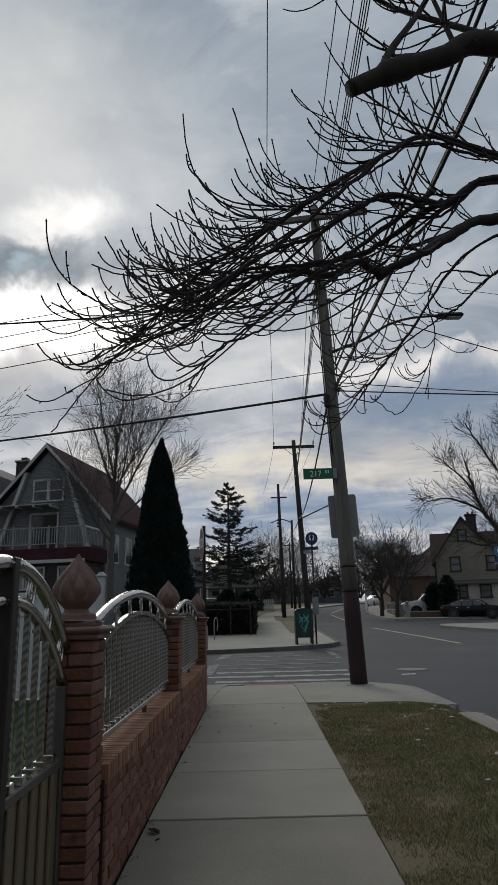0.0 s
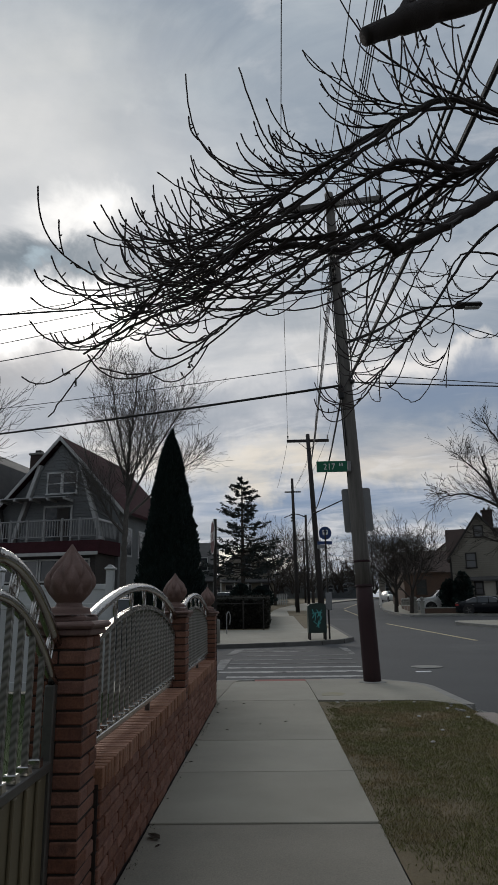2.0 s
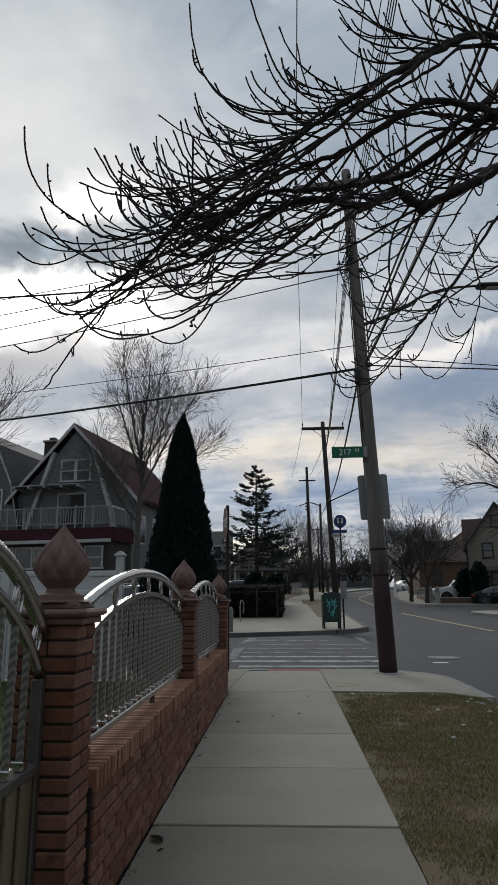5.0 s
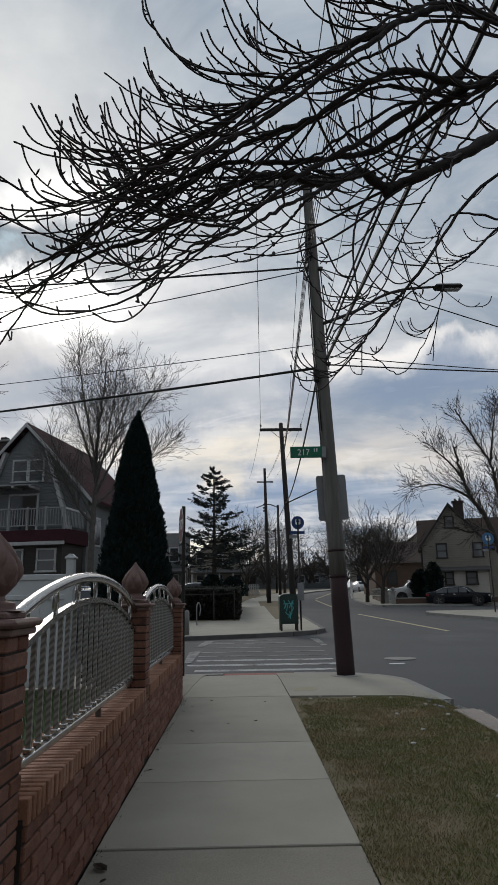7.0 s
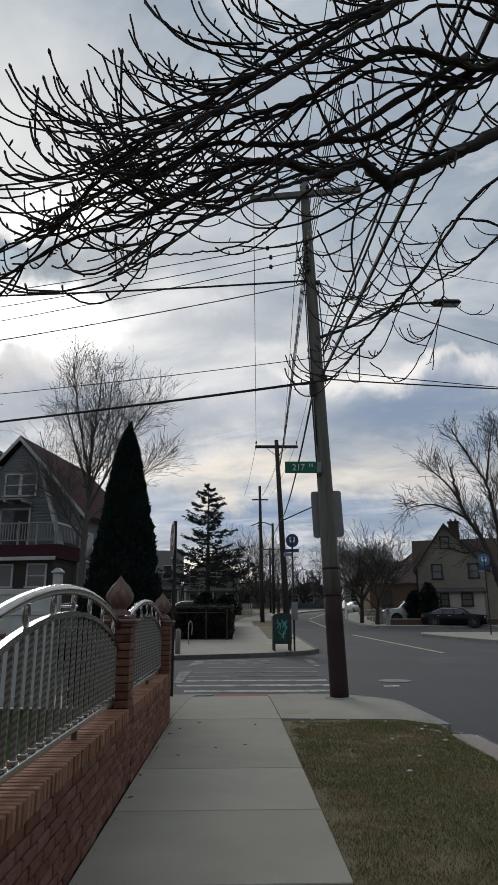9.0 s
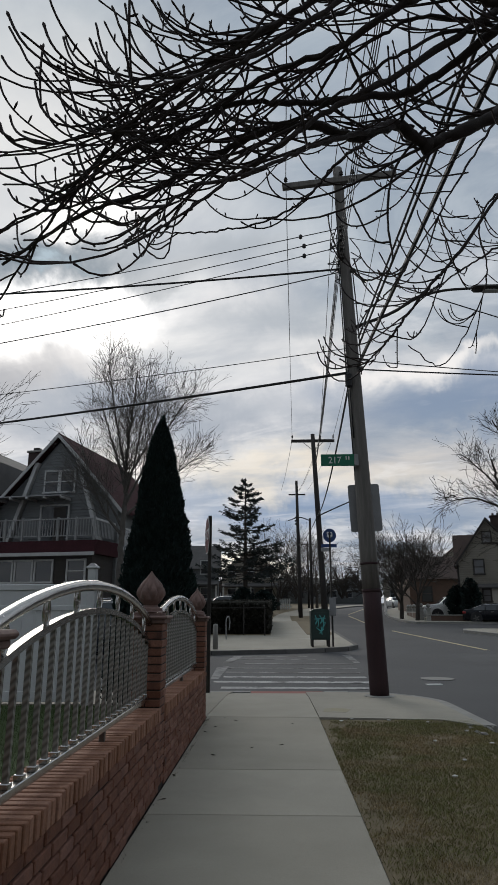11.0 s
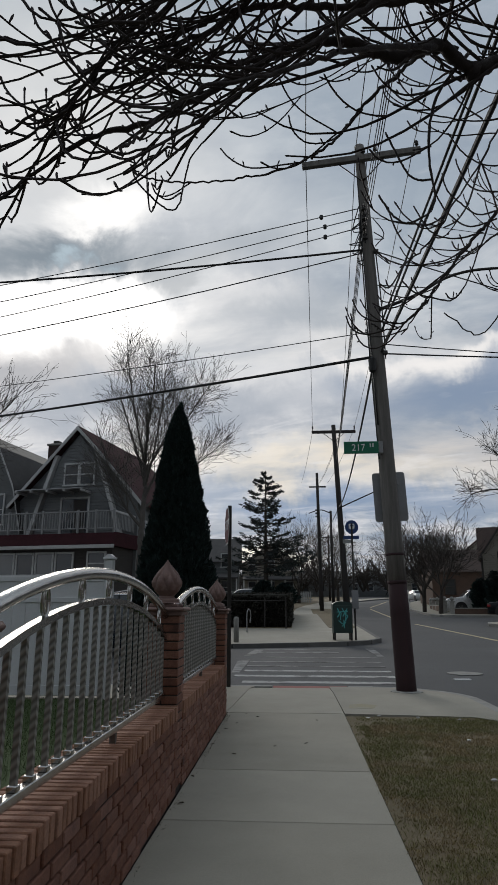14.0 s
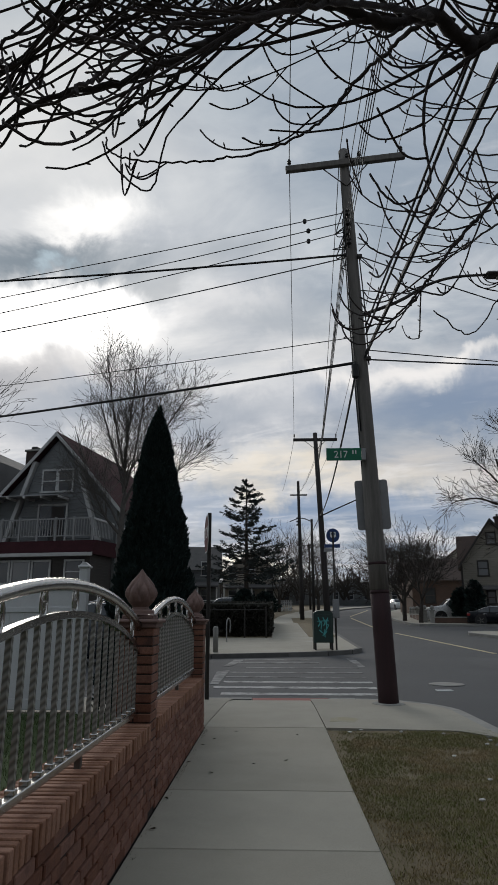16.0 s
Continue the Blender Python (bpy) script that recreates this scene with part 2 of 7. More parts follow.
STEEL = material("stainless_steel", (0.52, 0.51, 0.49), (0.44, 0.43, 0.41), 0.22, 1.0, scale=5, fine=50, contrast=0.15, bump=0.02)
STEEL_DULL = material("dull_steel", (0.17, 0.165, 0.155), (0.115, 0.112, 0.105), 0.45, 0.7, scale=6, fine=60, contrast=0.3, bump=0.05)
GATE_SHEET = material("gate_sheet", (0.20, 0.165, 0.10), (0.14, 0.12, 0.08), 0.6, 0.25, scale=2, fine=50, bump=0.05, stretch=(6, 6, 0.7))
VINYL = material("white_vinyl", (0.62, 0.63, 0.64), (0.55, 0.56, 0.57), 0.55, scale=2, fine=30, contrast=0.15, bump=0.02)
BARK_NEAR = material("dark_bark", (0.050, 0.040, 0.038), (0.030, 0.025, 0.024), 0.9, scale=18, fine=120, contrast=0.7, bump=0.6)
TWIG = material("twig_bark", (0.046, 0.034, 0.033), (0.030, 0.023, 0.022), 0.8, scale=18, fine=90, bump=0.2)
BARK_GREY = material("pale_grey_bark", (0.105, 0.098, 0.090), (0.060, 0.055, 0.050), 0.95, scale=8, fine=60, contrast=0.7, bump=0.5)
BARK = material("grey_bark", (0.056, 0.047, 0.040), (0.034, 0.029, 0.025), 0.95, scale=8, fine=60, contrast=0.7, bump=0.5)
CYPRESS = material("arborvitae_leaves", (0.006, 0.018, 0.016), (0.008, 0.021, 0.018), 0.9, scale=2, fine=40, random_tint=0.25, island=True, bump=0)
SPRUCE = material("spruce_needles", (0.024, 0.032, 0.031), (0.018, 0.026, 0.025), 0.8, scale=2, fine=40, random_tint=0.45, island=True, bump=0)
HEDGE = material("hedge_leaves", (0.022, 0.022, 0.017), (0.030, 0.028, 0.020), 0.8, scale=2, fine=40, random_tint=0.4, island=True, bump=0)
SOIL = material("lawn_soil", (0.165, 0.125, 0.075), (0.115, 0.096, 0.050), 0.95, scale=1.6, fine=60, contrast=0.8, bump=0.6, third=(0.165, 0.125, 0.08))
BLADE = material("winter_grass", (0.215, 0.188, 0.080), (0.140, 0.155, 0.046), 0.8, scale=2.2, fine=7, contrast=0.8, random_tint=0.45, island=True, bump=0, third=(0.275, 0.212, 0.108), third_at=0.50)
LAWN = material("yard_lawn", (0.040, 0.072, 0.018), (0.055, 0.075, 0.024), 0.95, scale=1.4, fine=60, contrast=0.7, bump=0.6)
YARD_BLADE = material("yard_grass", (0.048, 0.085, 0.020), (0.064, 0.086, 0.026), 0.8, scale=1.3, fine=30, random_tint=0.35, island=True, bump=0)
POLE_WOOD = material("weathered_pole", (0.185, 0.175, 0.162), (0.10, 0.094, 0.086), 0.9, scale=5, fine=40, contrast=0.7, bump=0.5, stretch=(4, 4, 0.25))
POLE_DARK = material("tarred_pole", (0.046, 0.021, 0.023), (0.030, 0.017, 0.019), 0.85, scale=5, fine=40, contrast=0.6, bump=0.5, stretch=(4, 4, 0.25))
FAR_POLE = material("dark_pole", (0.040, 0.035, 0.033), (0.026, 0.024, 0.024), 0.9, scale=3, fine=30, stretch=(4, 4, 0.3))
BLACK = material("black_rubber", (0.018, 0.018, 0.019), (0.012, 0.012, 0.013), 0.65, scale=4, fine=60, bump=0.1)
GALV = material("galvanised_sign_back", (0.27, 0.275, 0.28), (0.21, 0.215, 0.22), 0.5, 0.35, scale=3, fine=40, contrast=0.3, bump=0.03)
DARK_METAL = material("dark_metal", (0.035, 0.034, 0.033), (0.05, 0.045, 0.04), 0.5, 0.5, scale=5, fine=50)
SIGN_GREEN = material("sign_green", (0.004, 0.14, 0.075), (0.004, 0.12, 0.065), 0.5, scale=3, fine=30, contrast=0.15, bump=0)
SIGN_WHITE = material("sign_white", (0.72, 0.74, 0.73), (0.66, 0.68, 0.67), 0.5, scale=3, fine=30, contrast=0.1, bump=0)
SIGN_RED = material("sign_red", (0.15, 0.052, 0.054), (0.12, 0.045, 0.048), 0.5, scale=3, fine=30, contrast=0.2, bump=0)
SIGN_BLUE = material("sign_blue", (0.02, 0.05, 0.16), (0.018, 0.045, 0.14), 0.5, scale=3, fine=30, contrast=0.15, bump=0)
MAIL_GREEN = material("mailbox_green", (0.020, 0.042, 0.036), (0.028, 0.048, 0.042), 0.5, 0.1, scale=4, fine=40, contrast=0.4, bump=0.05)
TEAL = material("teal_spray_paint", (0.09, 0.42, 0.40), (0.07, 0.34, 0.33), 0.6, scale=6, fine=40, contrast=0.2, bump=0)
PORCH_WALL = clapboard("dark_porch_boards", (0.055, 0.05, 0.048), 0.14)
SIDING = clapboard("grey_siding", (0.19, 0.204, 0.212), 0.14)
SIDING_CREAM = clapboard("cream_siding", (0.36, 0.335, 0.285), 0.16)
STUCCO = material("pale_stucco", (0.46, 0.435, 0.38), (0.38, 0.36, 0.32), 0.9, scale=1, fine=30, bump=0.2)
TRIM = material("white_trim", (0.46, 0.47, 0.47), (0.37, 0.375, 0.375), 0.6, scale=2, fine=30, contrast=0.25)
PALE_TRIM = material("fresh_white_trim", (0.62, 0.63, 0.62), (0.52, 0.53, 0.52), 0.6, scale=2, fine=30, contrast=0.25)
RAIL_PAINT = material("weathered_rail_paint", (0.30, 0.308, 0.31), (0.22, 0.226, 0.228), 0.7, scale=2, fine=30, contrast=0.3)
DARK_TRIM = material("dark_trim", (0.04, 0.035, 0.032), (0.03, 0.027, 0.025), 0.7, scale=2, fine=30)
MAROON = material("maroon_shingle", (0.050, 0.017, 0.021), (0.034, 0.013, 0.016), 0.95, scale=2.5, fine=14, contrast=0.8, bump=0.5, spec=0.1)
BROWN_ROOF = material("brown_shingle", (0.070, 0.044, 0.034), (0.046, 0.031, 0.026), 0.85, scale=2, fine=14, contrast=0.8, bump=0.5)
GREY_ROOF = material("grey_shingle", (0.085, 0.082, 0.08), (0.055, 0.054, 0.054), 0.85, scale=2, fine=14, contrast=0.8, bump=0.5)
CHIMNEY = material("chimney_brick", (0.058, 0.038, 0.033), (0.040, 0.028, 0.026), 0.9, scale=4, fine=20, contrast=0.8, bump=0.4)
FAR_BRICK = material("distant_brick", (0.120, 0.076, 0.056), (0.088, 0.058, 0.045), 0.9, scale=3, fine=18, contrast=0.7)
GLASS = glass("window_glass")
PALE_GLASS = glass("pale_window_glass", (0.13, 0.135, 0.14))
CAR_BLACK = material("black_car_paint", (0.006, 0.007, 0.010), (0.007, 0.008, 0.011), 0.25, 0.0, scale=1, fine=20, contrast=0.1, bump=0, spec=0.2)
CAR_BLUE = material("dark_blue_car_paint", (0.014, 0.020, 0.028), (0.016, 0.022, 0.030), 0.18, 0.0, scale=1, fine=20, contrast=0.1, bump=0, spec=0.8)
CAR_SILVER = material("silver_car_paint", (0.60, 0.61, 0.61), (0.55, 0.56, 0.56), 0.3, 0.2, scale=1, fine=20, contrast=0.1, bump=0, spec=0.6)
CHROME = material("chrome", (0.62, 0.62, 0.62), (0.55, 0.55, 0.55), 0.12, 1.0, scale=4, fine=30, contrast=0.1, bump=0)
LAMP_LENS = material("pale_lens", (0.55, 0.55, 0.52), (0.5, 0.5, 0.48), 0.2, scale=4, fine=30, contrast=0.1, bump=0)
TAIL_RED = material("tail_lamp_red", (0.30, 0.02, 0.02), (0.25, 0.02, 0.02), 0.25, scale=4, fine=30, contrast=0.1, bump=0)
DEAD_LEAF = material("dead_leaf", (0.055, 0.035, 0.02), (0.035, 0.022, 0.014), 0.8, scale=20, fine=90, random_tint=0.4)
DIRT = material("foot_dirt", (0.05, 0.042, 0.028), (0.035, 0.035, 0.02), 0.95, scale=8, fine=60, random_tint=0.4, island=True, bump=0)
LITTER = material("litter_paper", (0.5, 0.5, 0.48), (0.42, 0.42, 0.4), 0.8, scale=20, fine=90, random_tint=0.25)


# ---- mesh helpers ----
def from_lists(name, verts, faces, mat, smooth=False):
    me = bpy.data.meshes.new(name)
    me.from_pydata(verts, [], faces)
    if smooth:
        me.polygons.foreach_set("use_smooth", [True] * len(me.polygons))
    me.materials.append(mat)
    me.update()
    return me


def thing(name, x, y, z, rz=0.0, label="", category="", group="", kind=""):
    ob = new(name)
    ob.empty_display_size = 0.2
    ob.matrix_basis = pose(x, y, z, 0, 0, rz)
    return tagged(ob, label, category, group, kind)


def child(name, me, parent, m=None, label=""):
    ob = new(name, me)
    ob.parent = parent
    if m is not None:
        ob.matrix_basis = m
    return tagged(ob, label)


def part(name, bm, mat, parent, label="", smooth=False):
    me = bpy.data.meshes.new(name)
    bmesh.ops.recalc_face_normals(bm, faces=bm.faces)
    bm.to_mesh(me)
    bm.free()
    if smooth:
        me.polygons.foreach_set("use_smooth", [True] * len(me.polygons))
    me.materials.append(mat)
    return child(name, me, parent, None, label) if parent else tagged(new(name, me), label)


def cuboid(x0, x1, y0, y1, z0, z1, bevel=0.0, bm=None, turn=None):
    bm = bm or bmesh.new()
    m = Matrix.Translation(((x0 + x1) / 2, (y0 + y1) / 2, (z0 + z1) / 2)) @ Matrix.Diagonal((abs(x1 - x0), abs(y1 - y0), abs(z1 - z0), 1))
    got = bmesh.ops.create_cube(bm, size=1, matrix=m)
    if bevel:
        es = list({e for v in got["verts"] for e in v.link_edges})
        got = bmesh.ops.bevel(bm, geom=es, offset=bevel, segments=1, affect="EDGES")
    if turn is not None:
        bmesh.ops.transform(bm, matrix=turn, verts=got["verts"])
    return bm


def prism(points, axis, a, b, bm=None):
    """A flat outline pushed from a to b along an axis: 'y' takes (x, z) points, 'x' takes (y, z), 'z' takes (x, y)."""
    bm = bm or bmesh.new()

    def at(p, d):
        return {"y": (p[0], d, p[1]), "x": (d, p[0], p[1]), "z": (p[0], p[1], d)}[axis]

    lo, hi = [bm.verts.new(at(p, a)) for p in points], [bm.verts.new(at(p, b)) for p in points]
    bm.faces.new(lo)
    bm.faces.new(hi[::-1])
    n = len(points)
    for i in range(n):
        bm.faces.new((lo[i], hi[i], hi[(i + 1) % n], lo[(i + 1) % n]))
    return bm


def lathe(profile, n=20, bm=None, centre=(0, 0, 0), wave=None):
    bm = bm or bmesh.new()
    rings = []
    for r, z in profile:
        ring = []
        for i in range(n):
            a = 2 * math.pi * i / n
            k = wave(a, z) if wave else 1.0
            ring.append(bm.verts.new((centre[0] + r * k * math.cos(a), centre[1] + r * k * math.sin(a), centre[2] + z)))
        rings.append(ring)
    for p, q in zip(rings, rings[1:]):
        for i in range(n):
            bm.faces.new((p[i], p[(i + 1) % n], q[(i + 1) % n], q[i]))
    bm.faces.new(rings[0][::-1])
    bm.faces.new(rings[-1])
    return bm


def tube(V, F, pts, radii, sides=5, cap=True):
    """Adds a tapering tube along pts to the lists V and F."""
    pts = [Vector(p) for p in pts]
    ref = None
    base = len(V)
    for i, p in enumerate(pts):
        d = (pts[min(i + 1, len(pts) - 1)] - pts[max(i - 1, 0)]).normalized()
        if ref is None:
            ref = d.cross(Vector((0, 0, 1)) if abs(d.z) < 0.9 else Vector((1, 0, 0))).normalized()
        ref = (ref - d * ref.dot(d)).normalized()
        o = d.cross(ref)
        for k in range(sides):
            a = 2 * math.pi * k / sides
            V.append(p + (ref * math.cos(a) + o * math.sin(a)) * radii[i])
    for i in range(len(pts) - 1):
        for k in range(sides):
            a, b = base + i * sides + k, base + i * sides + (k + 1) % sides
            F.append((a, b, b + sides, a + sides))
    if cap:
        F.append(tuple(base + k for k in range(sides))[::-1])
        F.append(tuple(base + (len(pts) - 1) * sides + k for k in range(sides)))


def smooth_path(pts, n):
    """n points on a smooth curve through pts."""
    P = [Vector(p) for p in pts]
    P = [P[0] * 2 - P[1]] + P + [P[-1] * 2 - P[-2]]
    out = []
    for i in range(n):
        u = i / (n - 1) * (len(P) - 3)
        k = min(int(u), len(P) - 4)
        t = u - k
        a, b, c, d = P[k:k + 4]
        out.append(0.5 * ((2 * b) + (c - a) * t + (2 * a - 5 * b + 4 * c - d) * t * t + (3 * b - a - 3 * c + d) * t ** 3))
    return out


def tube_part(name, pts, r0, r1, mat, parent, sides=8, n=None, label=""):
    V, F = [], []
    P = smooth_path(pts, n) if n else [Vector(p) for p in pts]
    tube(V, F, P, [r0 + (r1 - r0) * i / (len(P) - 1) for i in range(len(P))], sides)
    return child(name, from_lists(name, V, F, mat, True), parent, None, label)


def lettering(name, text, size, mat, parent, m):
    cu = bpy.data.curves.new(name, "FONT")
    cu.body, cu.size, cu.extrude, cu.align_x, cu.align_y = text, size, 0.002, "CENTER", "CENTER"
    tmp = new("tmp", cu)
    bpy.context.view_layer.update()
    me = bpy.data.meshes.new_from_object(tmp.evaluated_get(bpy.context.evaluated_depsgraph_get()))
    bpy.data.objects.remove(tmp)
    me.materials.clear()
    me.materials.append(mat)
    return child(name, me, parent, m)


def rise(y):
    """The height of the pavement: level here, gently uphill beyond the cross street."""
    if y < 13:
        return 0.0
    if y < 24:
        return 0.0136 * (y - 13)
    return 0.15 + 0.026 * (min(y, 140) - 24)


def bend(y):
    """How far the far road swings to the right."""
    return 0.0034 * max(0.0, min(y, 150) - 48) ** 2


ROAD = -0.13


# ---- ground, road and pavements ----
def make_ground():
    ys = [-150, -60, -20, 0, 13, 16, 19, 24, 30, 40, 60, 80, 110, 140, 250, 900]
    xs = [-700, -120, -40, -10, 0, 3, 7, 12, 20, 40, 120, 700]
    V = [(x, y, rise(y) + ROAD) for y in ys for x in xs]
    n = len(xs)
    F = [(j * n + i, j * n + i + 1, (j + 1) * n + i + 1, (j + 1) * n + i) for j in range(len(ys) - 1) for i in range(n - 1)]
    tagged(new("ground", from_lists("ground", V, F, ASPHALT)), "dark worn asphalt road surface at a crossing", "road", kind="structure")


make_ground()


def sloped(points, top, depth):
    """A slab with the outline points that follows the lie of the land, top metres above the pavement's height."""
    bm = bmesh.new()
    hi = [bm.verts.new((x, y, rise(y) + top)) for x, y in points]
    lo = [bm.verts.new((x, y, rise(y) + top - depth)) for x, y in points]
    bm.faces.new(hi)
    bm.faces.new(lo[::-1])
    n = len(points)
    for i in range(n):
        bm.faces.new((hi[i], lo[i], lo[(i + 1) % n], hi[(i + 1) % n]))
    bmesh.ops.triangulate(bm, faces=[f for f in bm.faces if len(f.verts) > 4])
    return bm


def arc(cx, cy, r, a0, a1, n=8):
    return [(cx + r * math.cos(radians(a0 + (a1 - a0) * i / n)), cy + r * math.sin(radians(a0 + (a1 - a0) * i / n))) for i in range(n + 1)]


def corner_pavement():
    root = thing("pavement_corner", 0, 0, 0, 0, "pale concrete street corner with a dropped kerb", "pavement", kind="structure")
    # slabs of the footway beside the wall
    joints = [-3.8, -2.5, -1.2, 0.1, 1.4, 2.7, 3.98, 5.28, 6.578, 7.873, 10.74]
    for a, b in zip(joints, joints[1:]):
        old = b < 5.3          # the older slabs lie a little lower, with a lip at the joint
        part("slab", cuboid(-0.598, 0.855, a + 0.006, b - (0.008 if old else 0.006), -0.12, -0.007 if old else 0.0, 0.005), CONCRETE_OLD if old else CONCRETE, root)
    part("slab", sloped([(-0.98, 10.75), (-0.62, 10.75), (-0.50, 13.10), (-0.42, 13.42), (-0.98, 13.42)], -0.002, 0.12), CONCRETE, root)
    part("slab", sloped([(-0.61, 10.75), (0.85, 10.75), (0.83, 12.74), (0.80, 13.22), (-0.41, 13.22), (-0.49, 13.10)], 0, 0.12), CONCRETE, root)
    corner = [(0.865, 10.75), (2.40, 10.60), (2.79, 10.15)] + arc(1.55, 12.15, 1.22, -5, 88, 8) + [(0.81, 13.42), (0.84, 12.74)]
    part("slab", sloped(corner, 0, 0.12), CONCRETE, root)
    part("slab", sloped([(-40, 11.9), (-0.99, 11.9), (-0.99, 13.42), (-40, 13.42)], -0.002, 0.12), CONCRETE, root)
    part("tactile_strip", sloped([(-0.10, 13.23), (1.12, 13.23), (1.10, 13.50), (-0.12, 13.50)], -0.004, 0.12), RED_TILE, root, "worn red tactile strip")
    part("yellow_stain", sloped([(0.95, 11.2), (1.25, 11.15), (1.35, 11.45), (1.2, 11.6), (0.98, 11.5)], 0.0015, 0.002),
         material("yellow_mark", (0.30, 0.265, 0.16), (0.29, 0.28, 0.24), 0.9, scale=6, fine=80), root)
    # kerb stones round the corner, with a broken stretch by the grass
    path = [(2.80, y) for y in (-8, -6, -4, -2, 0, 2, 4, 6, 7.9, 9.45)]
    for (xa, ya), (xb, yb) in zip(path, path[1:]):
        part("kerb_stone", cuboid(xa - 0.10, xa + 0.17, ya + 0.006, yb - 0.006, -0.2, 0.004, 0.02), KERB_FLAG, root)
    rim = [(2.80, 10.25)] + [(x, y) for x, y in arc(1.55, 12.15, 1.225, -4, 90, 8)]
    out = [(2.95, 10.2)] + [(x, y) for x, y in arc(1.55, 12.15, 1.37, -4, 90, 8)]
    for i in range(len(rim) - 1):
        part("kerb_stone", sloped([rim[i], out[i], out[i + 1], rim[i + 1]], -0.006, 0.2), KERB, root)
    for a, b in ((1.13, 1.54), (-3.0, -0.13), (-8, -3.01), (-14, -8.01), (-40, -14.01)):
        part("kerb_stone", sloped([(a, 13.43), (b, 13.43), (b, 13.56), (a, 13.56)], -0.006, 0.2), KERB, root)
    bm = bmesh.new()
    random.seed(5)
    for i in range(26):
        x, y, s = random.uniform(2.55, 2.98), random.uniform(9.45, 10.3), random.uniform(0.015, 0.06)
        bmesh.ops.create_icosphere(bm, subdivisions=1, radius=s, matrix=pose(x, y, random.uniform(-0.10, -0.02), 20 * i, 30, 50 * i) @ Matrix.Diagonal((1.4, 1, 0.5, 1)))
    part("broken_kerb", bm, KERB, root, "crumbled concrete where the kerb is broken")
    part("kerb_bed", cuboid(2.55, 2.96, 9.44, 10.27, -0.2, -0.085, 0.02), SOIL, root)


corner_pavement()


def far_pavements():
    ys = [25.6, 27, 30, 35, 40, 46, 52, 58, 66, 75, 85, 95, 110, 125, 140]
    # north-west corner
    line = [(3.10 + bend(y), y) for y in ys]
    left = [(0.15 + bend(y), y) for y in ys]
    root = thing("pavement_far", 0, 0, 0, 0, "pale concrete pavement across the street", "pavement", kind="structure")
    edge = [(-40, 22.0), (-1.7, 22.95), (0.63, 23.7), (1.9, 24.2), (2.7, 24.8)]
    part("slab", sloped([edge[0], edge[1], edge[2], edge[3], edge[4], (3.10, 25.6), (0.15, 25.6), (0.15, 31.0), (-40, 31.0)], 0, 0.14), CONCRETE, root)
    for i in range(len(ys) - 1):
        part("slab", sloped([left[i], line[i], line[i + 1], left[i + 1]], 0, 0.14), CONCRETE, root)
    kerb = edge + line
    for (xa, ya), (xb, yb) in zip(kerb, kerb[1:]):
        d = Vector((yb - ya, xa - xb)).normalized() * 0.15
        part("kerb_stone", sloped([(xa, ya), (xa + d.x, ya + d.y), (xb + d.x, yb + d.y), (xb, yb)], 0.004, 0.18), KERB_DARK, root)
    part("grass_patch", sloped([(1.75, 31.5), (2.95, 31.5), (2.95, 46), (1.75, 46)], 0.012, 0.05), SOIL, root)
    part("grass_patch", sloped([(1.5, 46.3), (2.95, 46.3), (3.2, 56), (1.6, 56)], 0.012, 0.05), SOIL, root)
    # lots behind
    lot = tagged(part("garden_ground", sloped([(-60, 31.05), (0.14, 31.05), (0.14, 48), (1.6, 70), (10, 100), (10, 140), (-60, 140)], -0.01, 0.12), SOIL, None),
                 "bare brown garden ground behind the far pavement", "ground", kind="structure")
    # east side of the main road: two corners with a side street between them
    r1 = thing("pavement_east", 0, 0, 0, 0, "pale concrete pavement with a kerb across the main road", "pavement", kind="structure")
    shape = [(60, 34.0), (60, 10), (16, 10), (14.0, 20), (11.75, 28.6), (10.4, 32.5), (9.75, 35.0), (10.1, 36.3), (11.2, 36.6)]
    part("slab", sloped(shape, 0, 0.14), CONCRETE, r1)
    for (xa, ya), (xb, yb) in zip(shape[3:], shape[4:]):
        d = Vector((yb - ya, xa - xb)).normalized() * -0.15
        part("kerb_stone", sloped([(xa, ya), (xa + d.x, ya + d.y), (xb + d.x, yb + d.y), (xb, yb)], 0.004, 0.18), KERB, r1)
    r2 = thing("pavement_north_east", 0, 0, 0, 0, "pale concrete pavement beyond the side street", "pavement", kind="structure")
    shape = [(60, 42.5), (16, 44.2), (12.0, 44.6), (9.6, 45.0), (9.2, 46.2), (9.5 + bend(56), 56), (10.0 + bend(66), 66), (10.3 + bend(80), 80), (10.3 + bend(100), 100), (10.3 + bend(140), 140), (90, 140)]
    part("slab", sloped(shape, 0, 0.14), CONCRETE, r2)
    for (xa, ya), (xb, yb) in zip(shape, shape[1:-1]):
        d = Vector((yb - ya, xa - xb)).normalized() * -0.15
        part("kerb_stone", sloped([(xa, ya), (xa + d.x, ya + d.y), (xb + d.x, yb + d.y), (xb, yb)], 0.004, 0.18), KERB, r2)


far_pavements()


